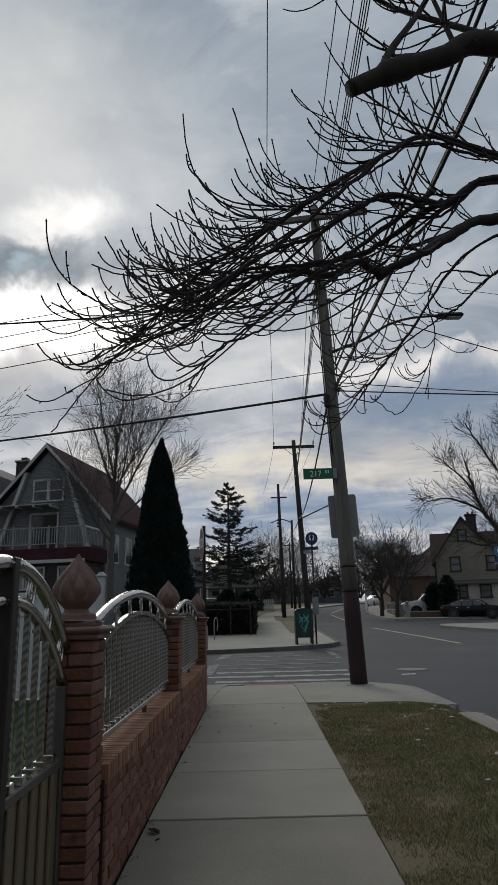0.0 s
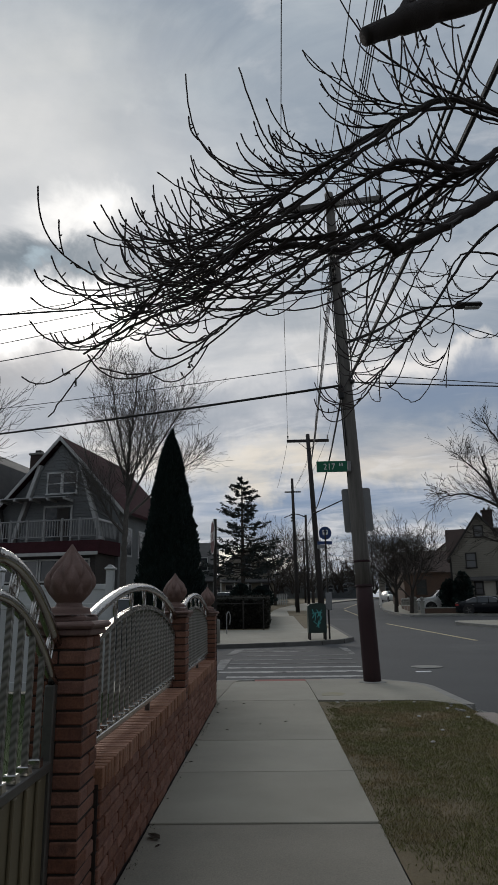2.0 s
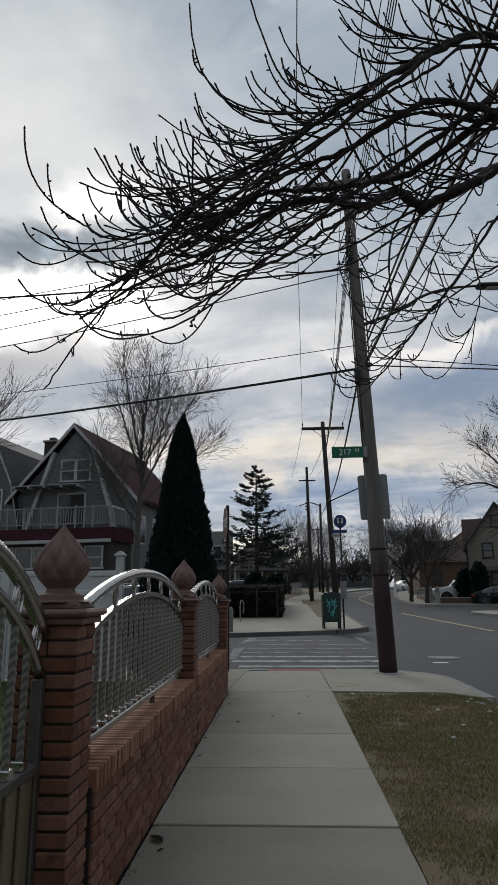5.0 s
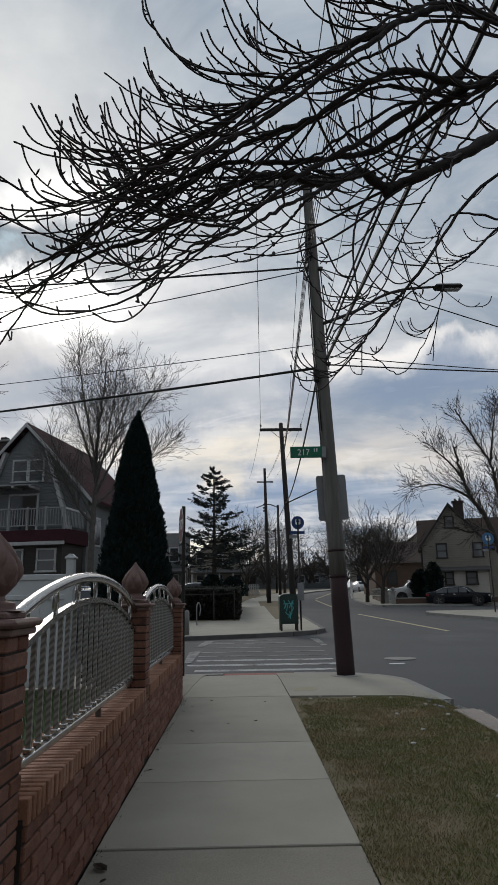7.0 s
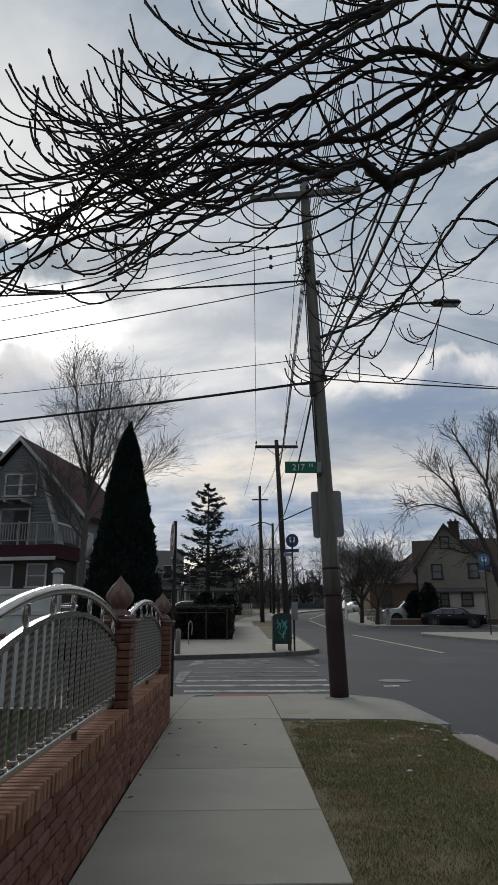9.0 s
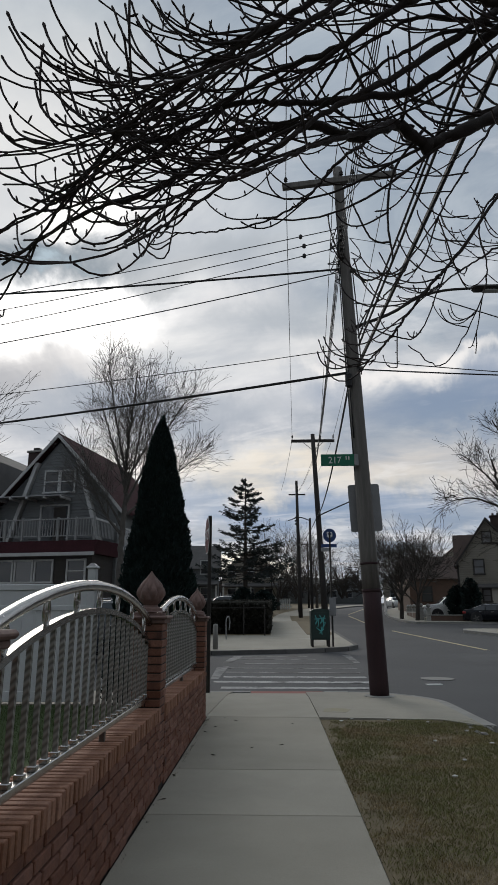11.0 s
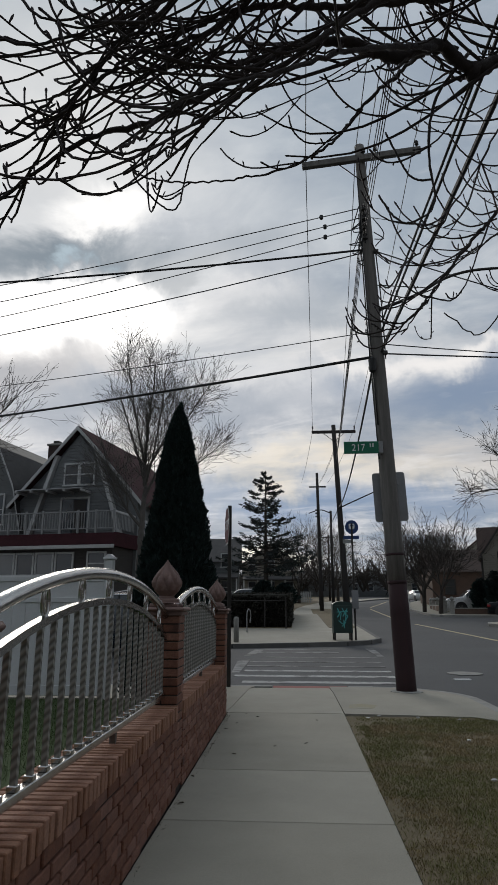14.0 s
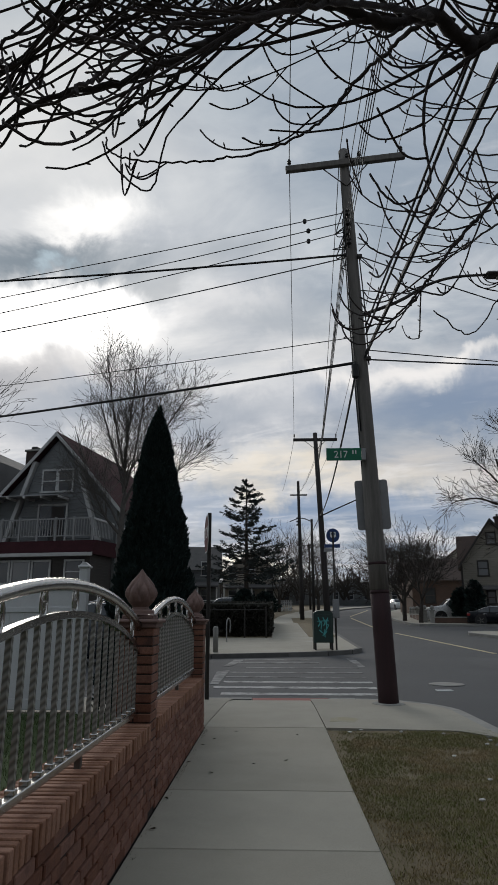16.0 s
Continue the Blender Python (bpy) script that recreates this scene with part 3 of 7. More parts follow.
def road_markings():
    root = thing("crosswalk", 0, 0, 0, 0, "worn white ladder crosswalk painted on the asphalt", "crosswalk", kind="structure")
    for y, w, x0, x1 in ((14.98, 0.30, -0.75, 2.2), (15.92, 0.30, -0.98, 2.25), (16.85, 0.26, -0.84, 2.3), (17.8, 0.2, -0.86, 2.3), (18.8, 0.2, -0.86, 2.35), (20.0, 0.2, -0.5, 2.4), (21.45, 0.26, -0.8, 1.5), (22.45, 0.22, -0.65, 1.3)):
        part("stripe", sloped([(x0, y - w / 2), (x1, y - w / 2 - 0.05), (x1, y + w / 2 - 0.05), (x0, y + w / 2)], ROAD + 0.006, 0.004), PAINT if y < 17.5 else PAINT_WORN, root)
    for pts in ([(-1.09, 16.4), (-0.92, 16.4), (-0.88, 19.3), (-1.17, 18.9)], [(-1.12, 20.3), (-0.9, 20.3), (-0.66, 22.4), (-0.95, 22.4)], [(2.45, 20.3), (2.62, 20.3), (2.65, 22.9), (2.4, 22.9)]):
        part("edge_line", sloped(pts, ROAD + 0.009, 0.004), PAINT_WORN, root)
    cl = thing("centre_line", 0, 0, 0, 0, "faded yellow centre line on the main road", "road marking", kind="structure")
    part("line", sloped([(7.45, 25.0), (7.62, 25.0), (6.52, 36.8), (6.36, 36.8)], ROAD + 0.006, 0.004), YELLOW_PAINT, cl)
    part("line", sloped([(6.1, 41), (6.25, 41), (6.4 + bend(60), 60), (6.25 + bend(60), 60)], ROAD + 0.006, 0.004), YELLOW_PAINT, cl)
    part("line", sloped([(6.3 + bend(64), 64), (6.45 + bend(64), 64), (6.6 + bend(90), 90), (6.4 + bend(90), 90)], ROAD + 0.006, 0.004), YELLOW_PAINT, cl)
    mh = thing("manhole_cover", 3.78, 16.55, rise(16.5) + ROAD, 0, "pale worn round cover in the asphalt", "manhole cover")
    part("cover", lathe([(0.36, 0.0), (0.36, 0.012), (0.33, 0.016), (0.0005, 0.016)], 20), KERB, mh)
    vp = thing("utility_patch", 3.49, 15.6, rise(15.6) + ROAD, 5, "small white painted patch on the road", "road marking")
    part("patch", cuboid(-0.16, 0.16, -0.07, 0.07, 0, 0.008, 0.003), SIGN_WHITE, vp)
    m2 = thing("manhole_cover", 8.3, 20.3, rise(20.3) + ROAD, 0, "dark round cover in the asphalt", "manhole cover")
    part("cover", lathe([(0.38, 0.0), (0.38, 0.010), (0.35, 0.014), (0.0005, 0.014)], 20), GALV, m2)


road_markings()


def storm_drain():
    d = thing("storm_drain", 3.17, 9.05, ROAD, 0, "black iron storm drain against the kerb", "storm drain")
    part("hood", cuboid(-0.19, -0.10, -0.42, 0.42, 0.0, 0.125, 0.02), DARK_METAL, d, "dark cast hood in the kerb line")
    part("frame", cuboid(-0.10, 0.36, -0.45, 0.45, 0.0, 0.012, 0.004), DARK_METAL, d)
    for i in range(9):
        part("grate_bar", cuboid(-0.07, 0.33, -0.40 + i * 0.095, -0.36 + i * 0.095, 0.012, 0.024, 0.004), BLACK, d)


storm_drain()


# ---- the yard's fence: brick wall, piers, steel panels ----
WX0, WX1, WTOP = -0.92, -0.60, 0.60     # back and front of the wall, its top
PIER_YS = (3.88, 7.22, 10.49)
PH = 0.128                              # half a pier


def brick_mesh(name, lx, ly, lz, bev=0.005, mat=None):
    bm = cuboid(-lx / 2, lx / 2, -ly / 2, ly / 2, -lz / 2, lz / 2, bev)
    me = bpy.data.meshes.new(name)
    bm.to_mesh(me)
    bm.free()
    me.materials.append(mat or BRICK)
    return me


STRETCHER = brick_mesh("brick", 0.10, 0.185, 0.0535, 0.005)     # its long side along the wall
HALF = brick_mesh("brick_half", 0.10, 0.086, 0.0535, 0.005)
PIER_ALONG = brick_mesh("brick_along", 0.119, 0.252, 0.0535, 0.005)
PIER_ACROSS = brick_mesh("brick_across", 0.252, 0.119, 0.0535, 0.005)
ROWLOCK = brick_mesh("brick_rowlock", 0.326, 0.0435, 0.094, 0.004, COPING_TOPLIT)
COURSE = 0.0633


def jitter(a):
    return random.uniform(-a, a)


def wall_segment(y0, y1, label):
    root = thing("brick_wall", -0.76, y0, 0, 0, label, "wall", "garden wall", "structure")
    L = y1 - y0
    part("core", cuboid(WX0 - root.location.x + 0.006, WX1 - root.location.x - 0.014, 0.0, L, -0.1, WTOP - 0.07), MORTAR, root, "recessed mortar, darkened to near black for the shade in the joints")
    fx = WX1 - root.location.x - 0.05
    for c in range(8):
        z = 0.031 + c * COURSE
        y = -0.1 if c % 2 else 0.0
        while y < L - 0.02:
            a, b = max(y, 0.0), min(y + 0.20, L)
            y += 0.20
            if b - a < 0.05:
                continue
            me = STRETCHER if b - a > 0.15 else HALF
            child("brick", me, root, Matrix.LocRotScale((fx + jitter(0.004), (a + b) / 2 + jitter(0.003), z + jitter(0.002)), Euler((jitter(0.014), jitter(0.01), jitter(0.014))), None))
    n = int(L / 0.060)
    for i in range(n):
        child("coping_brick", ROWLOCK, root, Matrix.LocRotScale((jitter(0.004) + 0.004, (i + 0.5) * L / n, WTOP - 0.047 + jitter(0.002)), Euler((jitter(0.012), 0, jitter(0.008))), None))
    return root


FINIAL = [(0.155, 0.0), (0.155, 0.045), (0.12, 0.05), (0.115, 0.075), (0.075, 0.085), (0.068, 0.10), (0.085, 0.115), (0.112, 0.14), (0.128, 0.175), (0.130, 0.205),
          (0.122, 0.235), (0.104, 0.262), (0.080, 0.288), (0.056, 0.312), (0.034, 0.336), (0.016, 0.358), (0.003, 0.376)]


def brick_pier(y, x, lift):
    root = thing("brick_pier", x, y, lift, 0, "square brick pier with a cast stone cap and flame finial", "gate pier", "fence piers")
    top = 1.20
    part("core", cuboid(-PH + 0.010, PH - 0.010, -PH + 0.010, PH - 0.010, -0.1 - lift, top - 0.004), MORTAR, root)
    for c in range(20):
        z = 0.031 + c * COURSE
        if z > top - 0.02:
            break
        for k in (-1, 1):
            # two bricks a course, laid crosswise to those below
            at = (k * PH / 2 + jitter(0.002), jitter(0.002), z) if c % 2 else (jitter(0.002), k * PH / 2 + jitter(0.002), z)
            child("brick", PIER_ALONG if c % 2 else PIER_ACROSS, root, Matrix.LocRotScale(at, Euler((0, 0, jitter(0.008))), None))
    cap = bmesh.new()
    cuboid(-0.145, 0.145, -0.145, 0.145, top, top + 0.03, 0.006, cap)
    cuboid(-0.166, 0.166, -0.166, 0.166, top + 0.03, top + 0.062, 0.012, cap)
    part("cap", cap, STONE, root, "brown cast stone cap")
    fin = bmesh.new()
    cuboid(-0.112, 0.112, -0.112, 0.112, top + 0.058, top + 0.088, 0.008, fin)

    def swirl(a, z):
        k = min(1.0, max(0.0, (z - 0.12) / 0.06))
        net = abs(math.sin(4 * a + 16 * z) * math.sin(4 * a - 16 * z)) ** 0.5
        return 0.85 * (1 + k * 0.25 * (net - 0.6))

    fine = []
    for (ra, za), (rb, zb) in zip(FINIAL[1:], FINIAL[2:]):
        fine += [(ra + (rb - ra) * q / 4, za + (zb - za) * q / 4) for q in range(4)]
    fine.append(FINIAL[-1])
    part("finial", lathe([(r, z * 1.0) for r, z in fine], 96, None, (0, 0, top + 0.045), swirl), STONE, root, "brown flame-shaped finial with carved swirls", True)
    part("finial_plinth", fin, STONE, root)
    return root


def twisted_bar(length, half, turns_per_m, seg):
    V, F = [], []
    n = max(4, int(length * seg))
    for i in range(n + 1):
        z = length * i / n
        a = z * turns_per_m * 2 * math.pi
        for k in range(4):
            b = a + math.pi / 2 * k + math.pi / 4
            V.append((half * 1.414 * math.cos(b), half * 1.414 * math.sin(b), z))
    for i in range(n):
        for k in range(4):
            a, b = i * 4 + k, i * 4 + (k + 1) % 4
            F.append((a, b, b + 4, a + 4))
    F.append((3, 2, 1, 0))
    F.append(tuple(n * 4 + k for k in range(4)))
    return V, F


def ring_ornament(root, y, z, lean):
    V, F = [], []
    loop = [(0.0, 0.033 * math.cos(a), 0.058 * math.sin(a)) for a in [2 * math.pi * i / 18 for i in range(19)]]
    tube(V, F, loop, [0.0085] * 19, 6, False)
    tube(V, F, [(0, 0, -0.05), (0, 0.008, -0.02), (0, -0.008, 0.02), (0, 0, 0.05)], [0.006] * 4, 5)
    tube(V, F, [(0, -0.024, 0.0), (0, 0.024, 0.0)], [0.006] * 2, 5)
    child("ring", from_lists("ring", V, F, STEEL, True), root, pose(0, y, z, lean, 0, 0))


def arch_panel(y0, y1, label, outer, inner, bottom, feet=True, pick=0.138, category="fence panel"):
    """A panel from y0 to y1: outer and inner give the heights of its two curved rails along u = -1..1."""
    root = thing("steel_fence", -0.715, y0, 0, 0, label, category, "steel fence panels")
    L = y1 - y0
    us = [-1 + 2 * i / 28 for i in range(29)]
    tube_part("top_rail", [(0, (u + 1) / 2 * L, outer(u)) for u in us], 0.030, 0.030, STEEL, root, 12, None, "polished round stainless rail")
    V, F = [], []
    for u in us:
        y, z = (u + 1) / 2 * L, inner(u)
        for dx, dz in ((-0.018, -0.016), (0.018, -0.016), (0.018, 0.016), (-0.018, 0.016)):
            V.append((dx, y, z + dz))
    for i in range(28):
        for k in range(4):
            a, b = i * 4 + k, i * 4 + (k + 1) % 4
            F.append((a, b, b + 4, a + 4))
    F += [(0, 1, 2, 3), (115, 114, 113, 112)]
    child("lower_rail", from_lists("lower_rail", V, F, STEEL), root, None, "square stainless rail under the arch")
    part("bottom_rail", cuboid(-0.02, 0.02, 0.0, L, bottom - 0.018, bottom + 0.018, 0.004), STEEL, root)
    n = round(L / pick)
    for i in range(n):
        y = (i + 0.5) * L / n
        u = 2 * y / L - 1
        h = inner(u) - 0.02 - bottom - 0.018
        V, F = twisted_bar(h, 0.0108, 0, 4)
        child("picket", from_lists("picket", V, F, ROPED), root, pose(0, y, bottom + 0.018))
        part("picket_foot", cuboid(-0.019, 0.019, y - 0.019, y + 0.019, bottom + 0.018, bottom + 0.04, 0.003), STEEL, root)
    m = 7
    for i in range(m):
        u = -0.86 + 1.72 * i / (m - 1)
        slope = math.degrees(math.atan2(outer(u + 0.01) - outer(u - 0.01), 0.01 * L))
        ring_ornament(root, (u + 1) / 2 * L, (outer(u) + inner(u)) / 2, slope * 0.6)
    if feet:
        for f in (0.57,):
            part("rail_foot", cuboid(-0.016, 0.016, L * f - 0.016, L * f + 0.016, WTOP - 0.01, bottom - 0.01, 0.003), STEEL_DULL, root)
    return root


def yard_fence():
    random.seed(11)
    a, b, c = PIER_YS
    wall_segment(a + PH, b - PH, "low red brick garden wall with a rowlock coping")
    wall_segment(b + PH, c - PH, "low red brick garden wall with a rowlock coping")
    for y, x, lift in zip(PIER_YS, (-0.752, -0.732, -0.726), (0.0, 0.03, 0.0)):
        brick_pier(y, x, lift)

    def outer(u):
        return 1.235 + 0.228 * (1 - u * u) ** 0.9 if abs(u) < 1 else 1.235

    def inner(u):
        return 1.07 + 0.255 * (1 - u * u) ** 0.9 if abs(u) < 1 else 1.07

    arch_panel(a + PH, b - PH, "arched stainless steel fence panel with twisted pickets", outer, inner, 0.668)
    arch_panel(b + PH, c - PH, "arched stainless steel fence panel with twisted pickets", outer, inner, 0.668)

    # the gate beside the first pier, its rails rising away from the hinge
    y1, y0 = a - PH - 0.02, 3.0
    gate = thing("metal_gate", -0.76, y0, 0, 0, "closed steel gate with twisted pickets above a brown sheet", "gate")
    L = y1 - y0

    def top(v):
        return 1.17 + 0.335 * (1 - v * v)

    def low(v):
        return 1.0 + 0.37 * (1 - v * v)

    tube_part("top_rail", [(0, L * i / 14, top(i / 14)) for i in range(15)], 0.030, 0.030, STEEL, gate, 12, None, "polished round stainless rail")
    tube_part("lower_rail", [(0, L * i / 14, low(i / 14)) for i in range(15)], 0.024, 0.024, STEEL, gate, 8)
    part("meeting_stile", cuboid(-0.03, 0.03, -0.06, 0.0, 0.05, 1.53, 0.006), DARK_METAL, gate)
    part("hinge_stile", cuboid(-0.022, 0.022, L - 0.045, L, 0.05, 1.0, 0.005), STEEL_DULL, gate)
    part("lock_rail", cuboid(-0.026, 0.026, 0.0, L - 0.045, 0.66, 0.70, 0.005), STEEL_DULL, gate)
    part("kick_sheet", cuboid(-0.008, 0.008, 0.0, L - 0.045, 0.06, 0.66, 0.003), GATE_SHEET, gate, "dull brown metal sheet")
    for i in range(5):
        y = 0.07 + i * 0.125
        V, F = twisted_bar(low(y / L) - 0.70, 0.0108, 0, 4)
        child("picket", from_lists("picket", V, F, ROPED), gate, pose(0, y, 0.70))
        part("picket_foot", cuboid(-0.024, 0.024, y - 0.022, y + 0.022, 0.70, 0.735, 0.003), STEEL, gate)
        part("sheet_rib", cuboid(0.008, 0.022, y - 0.018, y + 0.018, 0.07, 0.655, 0.004), GATE_SHEET, gate)
    for v in (0.3, 0.62, 0.9):
        ring_ornament(gate, v * L, (top(v) + low(v)) / 2, -14)
    other = thing("metal_gate", -0.76, 2.94, 0, 0, "second leaf of the closed steel gate", "gate")
    L2 = 0.75
    tube_part("top_rail", [(0, -L2 * i / 14, top(i / 14)) for i in range(15)], 0.030, 0.030, STEEL, other, 12)
    tube_part("lower_rail", [(0, -L2 * i / 14, low(i / 14)) for i in range(15)], 0.024, 0.024, STEEL, other, 8)
    part("stile", cuboid(-0.022, 0.022, -L2, -L2 + 0.045, 0.05, 1.0, 0.005), STEEL_DULL, other)
    part("lock_rail", cuboid(-0.026, 0.026, -L2, 0.0, 0.66, 0.70, 0.005), STEEL_DULL, other)
    part("kick_sheet", cuboid(-0.008, 0.008, -L2, 0.0, 0.06, 0.66, 0.003), GATE_SHEET, other)
    part("bolt", cuboid(-0.04, 0.05, 0.80, 0.83, 0.72, 0.74, 0.004), CHROME, gate, "small chrome bolt")


yard_fence()


def blades(name, count, area, h0, h1, mat, label, holes=None):
    """Thin bent grass blades strewn over a rectangle."""
    x0, x1, y0, y1, z = area
    rng = np.random.default_rng(3)
    xs, ys = rng.uniform(x0, x1, count), rng.uniform(y0, y1, count)
    keep = np.array([noise.noise((x * 1.7, y * 1.7, 4.0)) + 0.5 * noise.noise((x * 6, y * 6, 1.0)) + rng.normal(0, 0.28) > -0.50 + 0.85 * max(0.0, 1 - (x - x0) / 0.30, 1 - (y1 - y) / 0.45) for x, y in zip(xs, ys)]) if holes else np.ones(count, bool)
    xs, ys = xs[keep], ys[keep]
    n = len(xs)
    a, hgt, lean = rng.uniform(0, 6.283, n), rng.uniform(h0, h1, n), rng.uniform(0.2, 1.1, n)
    w = 0.0022 + 0.0018 * rng.random(n)
    b = rng.uniform(0, 6.283, n)
    V = np.empty((n, 3, 3))
    V[:, 0] = np.stack([xs - np.cos(a) * w, ys - np.sin(a) * w, np.full(n, z)], 1)
    V[:, 1] = np.stack([xs + np.cos(a) * w, ys + np.sin(a) * w, np.full(n, z)], 1)
    V[:, 2] = np.stack([xs + np.cos(b) * hgt * lean, ys + np.sin(b) * hgt * lean, z + hgt], 1)
    me = bpy.data.meshes.new(name)
    me.vertices.add(3 * n)
    me.vertices.foreach_set("co", V.reshape(-1))
    me.loops.add(3 * n)
    me.loops.foreach_set("vertex_index", np.arange(3 * n))
    me.polygons.add(n)
    me.polygons.foreach_set("loop_start", np.arange(0, 3 * n, 3))
    me.materials.append(mat)
    me.update()
    me.validate()
    return tagged(new(name, me), label, "grass", kind="stuff")


def uneven_sheet(x0, x1, y0, y1, z, amp, step, rough=3.0):
    nx, ny = max(2, int((x1 - x0) / step)), max(2, int((y1 - y0) / step))
    V, F = [], []
    for j in range(ny + 1):
        for i in range(nx + 1):
            x, y = x0 + (x1 - x0) * i / nx, y0 + (y1 - y0) * j / ny
            V.append((x, y, z + amp * noise.noise((x * rough, y * rough, 0.0))))
    for j in range(ny):
        for i in range(nx):
            a = j * (nx + 1) + i
            F.append((a, a + 1, a + nx + 2, a + nx + 1))
    return V, F


def lawns():
    V, F = uneven_sheet(0.862, 2.79, -8, 10.62, -0.012, 0.005, 0.12)
    tagged(new("verge_ground", from_lists("verge_ground", V, F, SOIL, True)), "thin brown soil of the grass verge", "ground", kind="structure")
    blades("verge_grass", 190000, (0.845, 2.78, 1.8, 10.64, -0.012), 0.007, 0.024, BLADE, "short patchy winter grass, brown and green, on the verge", True)
    blades("wall_foot_dirt", 2600, (-0.60, -0.545, 2.0, 10.6, -0.004), 0.004, 0.016, DIRT, "dark crumbs and dead grass along the foot of the wall", True)
    V, F = uneven_sheet(-22, -0.99, -8, 11.6, 0.02, 0.015, 0.5)
    tagged(new("yard_ground", from_lists("yard_ground", V, F, LAWN, True)), "green lawn inside the garden fence", "ground", kind="structure")
    blades("yard_grass", 26000, (-4.6, -1.0, 4.0, 11.5, 0.02), 0.03, 0.07, YARD_BLADE, "green lawn grass behind the steel fence")


lawns()


def vinyl_fence():
    y, x0, pitch = 11.65, -2.46, 1.87
    for i in range(8):
        xr = x0 - i * pitch
        xl = xr - pitch
        p = thing("vinyl_fence", (xl + xr) / 2, y, 0, 0, "white vinyl privacy fence panel along the lawn", "fence", "white vinyl fence")
        h = pitch / 2 - 0.064
        part("bottom_rail", cuboid(-h, h, -0.022, 0.022, 0.06, 0.20, 0.006), VINYL, p)
        part("middle_rail", cuboid(-h, h, -0.026, 0.026, 1.34, 1.42, 0.006), VINYL, p)
        part("top_rail", cuboid(-h, h, -0.026, 0.026, 1.64, 1.73, 0.008), VINYL, p)
        n = 9
        w = 2 * h / n
        for k in range(n):
            part("board", cuboid(-h + k * w + 0.002, -h + (k + 1) * w - 0.002, -0.011, 0.011, 0.18, 1.36, 0.004), VINYL, p)
        part("board", cuboid(-h, h, -0.010, 0.010, 1.41, 1.65, 0.003), VINYL, p)
    for i in range(9):
        q = thing("vinyl_fence_post", x0 - i * pitch, y, 0, 0, "square white vinyl fence post with a flat cap", "fence post", "white vinyl fence")
        part("post", cuboid(-0.062, 0.062, -0.062, 0.062, -0.05, 1.96, 0.006), VINYL, q)
        cap = cuboid(-0.085, 0.085, -0.085, 0.085, 1.96, 1.995, 0.008)
        prism([(-0.07, 1.993), (0.07, 1.993), (0.02, 2.04), (-0.02, 2.04)], "y", -0.07, 0.07, cap)
        part("cap", cap, VINYL, q)


vinyl_fence()


# ---- foliage ----
def leaf_cloud(name, centres, normals, size, mat, parent, label="", seed=1, length=2.0):
    """One small pointed leaf spray at each centre, lying roughly along its normal."""
    rng = np.random.default_rng(seed)
    n = len(centres)
    C, D = np.array(centres), np.array(normals)
    D = D + rng.normal(0, 0.45, D.shape)
    D /= np.linalg.norm(D, axis=1)[:, None]
    S = np.cross(D, rng.normal(0, 1, D.shape))
    S /= np.linalg.norm(S, axis=1)[:, None]
    sz = size * rng.uniform(0.6, 1.4, n)[:, None]
    V = np.empty((n, 4, 3))
    V[:, 0] = C - D * sz * length * 0.5
    V[:, 1] = C + S * sz * 0.5
    V[:, 2] = C + D * sz * length * 0.5
    V[:, 3] = C - S * sz * 0.5
    me = bpy.data.meshes.new(name)
    me.vertices.add(4 * n)
    me.vertices.foreach_set("co", V.reshape(-1))
    me.loops.add(4 * n)
    me.loops.foreach_set("vertex_index", np.arange(4 * n))
    me.polygons.add(n)
    me.polygons.foreach_set("loop_start", np.arange(0, 4 * n, 4))
    me.materials.append(mat)
    me.update()
    me.validate()
    return child(name, me, parent, None, label)


def arborvitae(x, y, h, r):
    root = thing("arborvitae_tree", x, y, 0, 0, "tall dark green conical arborvitae in the yard corner", "tree")
    rng = np.random.default_rng(7)
    C, D = [], []

    def outline(t):
        """Its radius at the share t of its height: a blunt tip, then nearly straight sides."""
        u = (1 - t) * h
        return min(r, 0.135 * (1 - math.exp(-u / 0.30)) + 0.150 * u)

    for i in range(60000):
        t = rng.random() ** 0.75
        a = rng.uniform(0, 6.283)
        prof = outline(t)
        bump = 1 + 0.15 * noise.noise((math.cos(a) * 1.7, math.sin(a) * 1.7, t * 7)) + 0.16 * noise.noise((math.cos(a) * 5, math.sin(a) * 5, t * 30))
        k = prof * bump * (1 - 0.22 * rng.random() ** 2) + 0.008
        C.append((k * math.cos(a), k * math.sin(a), 0.12 + t * (h - 0.12)))
        D.append((0.55 * math.cos(a), 0.55 * math.sin(a), 1.0))
    for i in range(160):
        a, q = rng.uniform(0, 6.283), rng.random()
        C.append((0.035 * q * math.cos(a) + 0.02, 0.035 * q * math.sin(a), h - 0.02 + 0.11 * rng.random()))
        D.append((0.1 * math.cos(a), 0.1 * math.sin(a), 1.0))
    part("trunk", lathe([(0.07, -0.05), (0.06, 1.2), (0.02, h * 0.8)], 8), BARK, root)
    prof = [(max(0.01, 0.82 * outline(t)), 0.12 + t * (h - 0.2)) for t in [i / 24 for i in range(25)]]
    part("inner_growth", lathe(prof, 20, None, (0, 0, 0), lambda a, z: 1 + 0.10 * noise.noise((math.cos(a) * 2, math.sin(a) * 2, z * 3))), CYPRESS, root, "", True)
    leaf_cloud("foliage", C, D, 0.021, CYPRESS, root, "dense dark green scale leaves", 4, 3.6)


arborvitae(-1.44, 11.45, 4.22, 0.67)


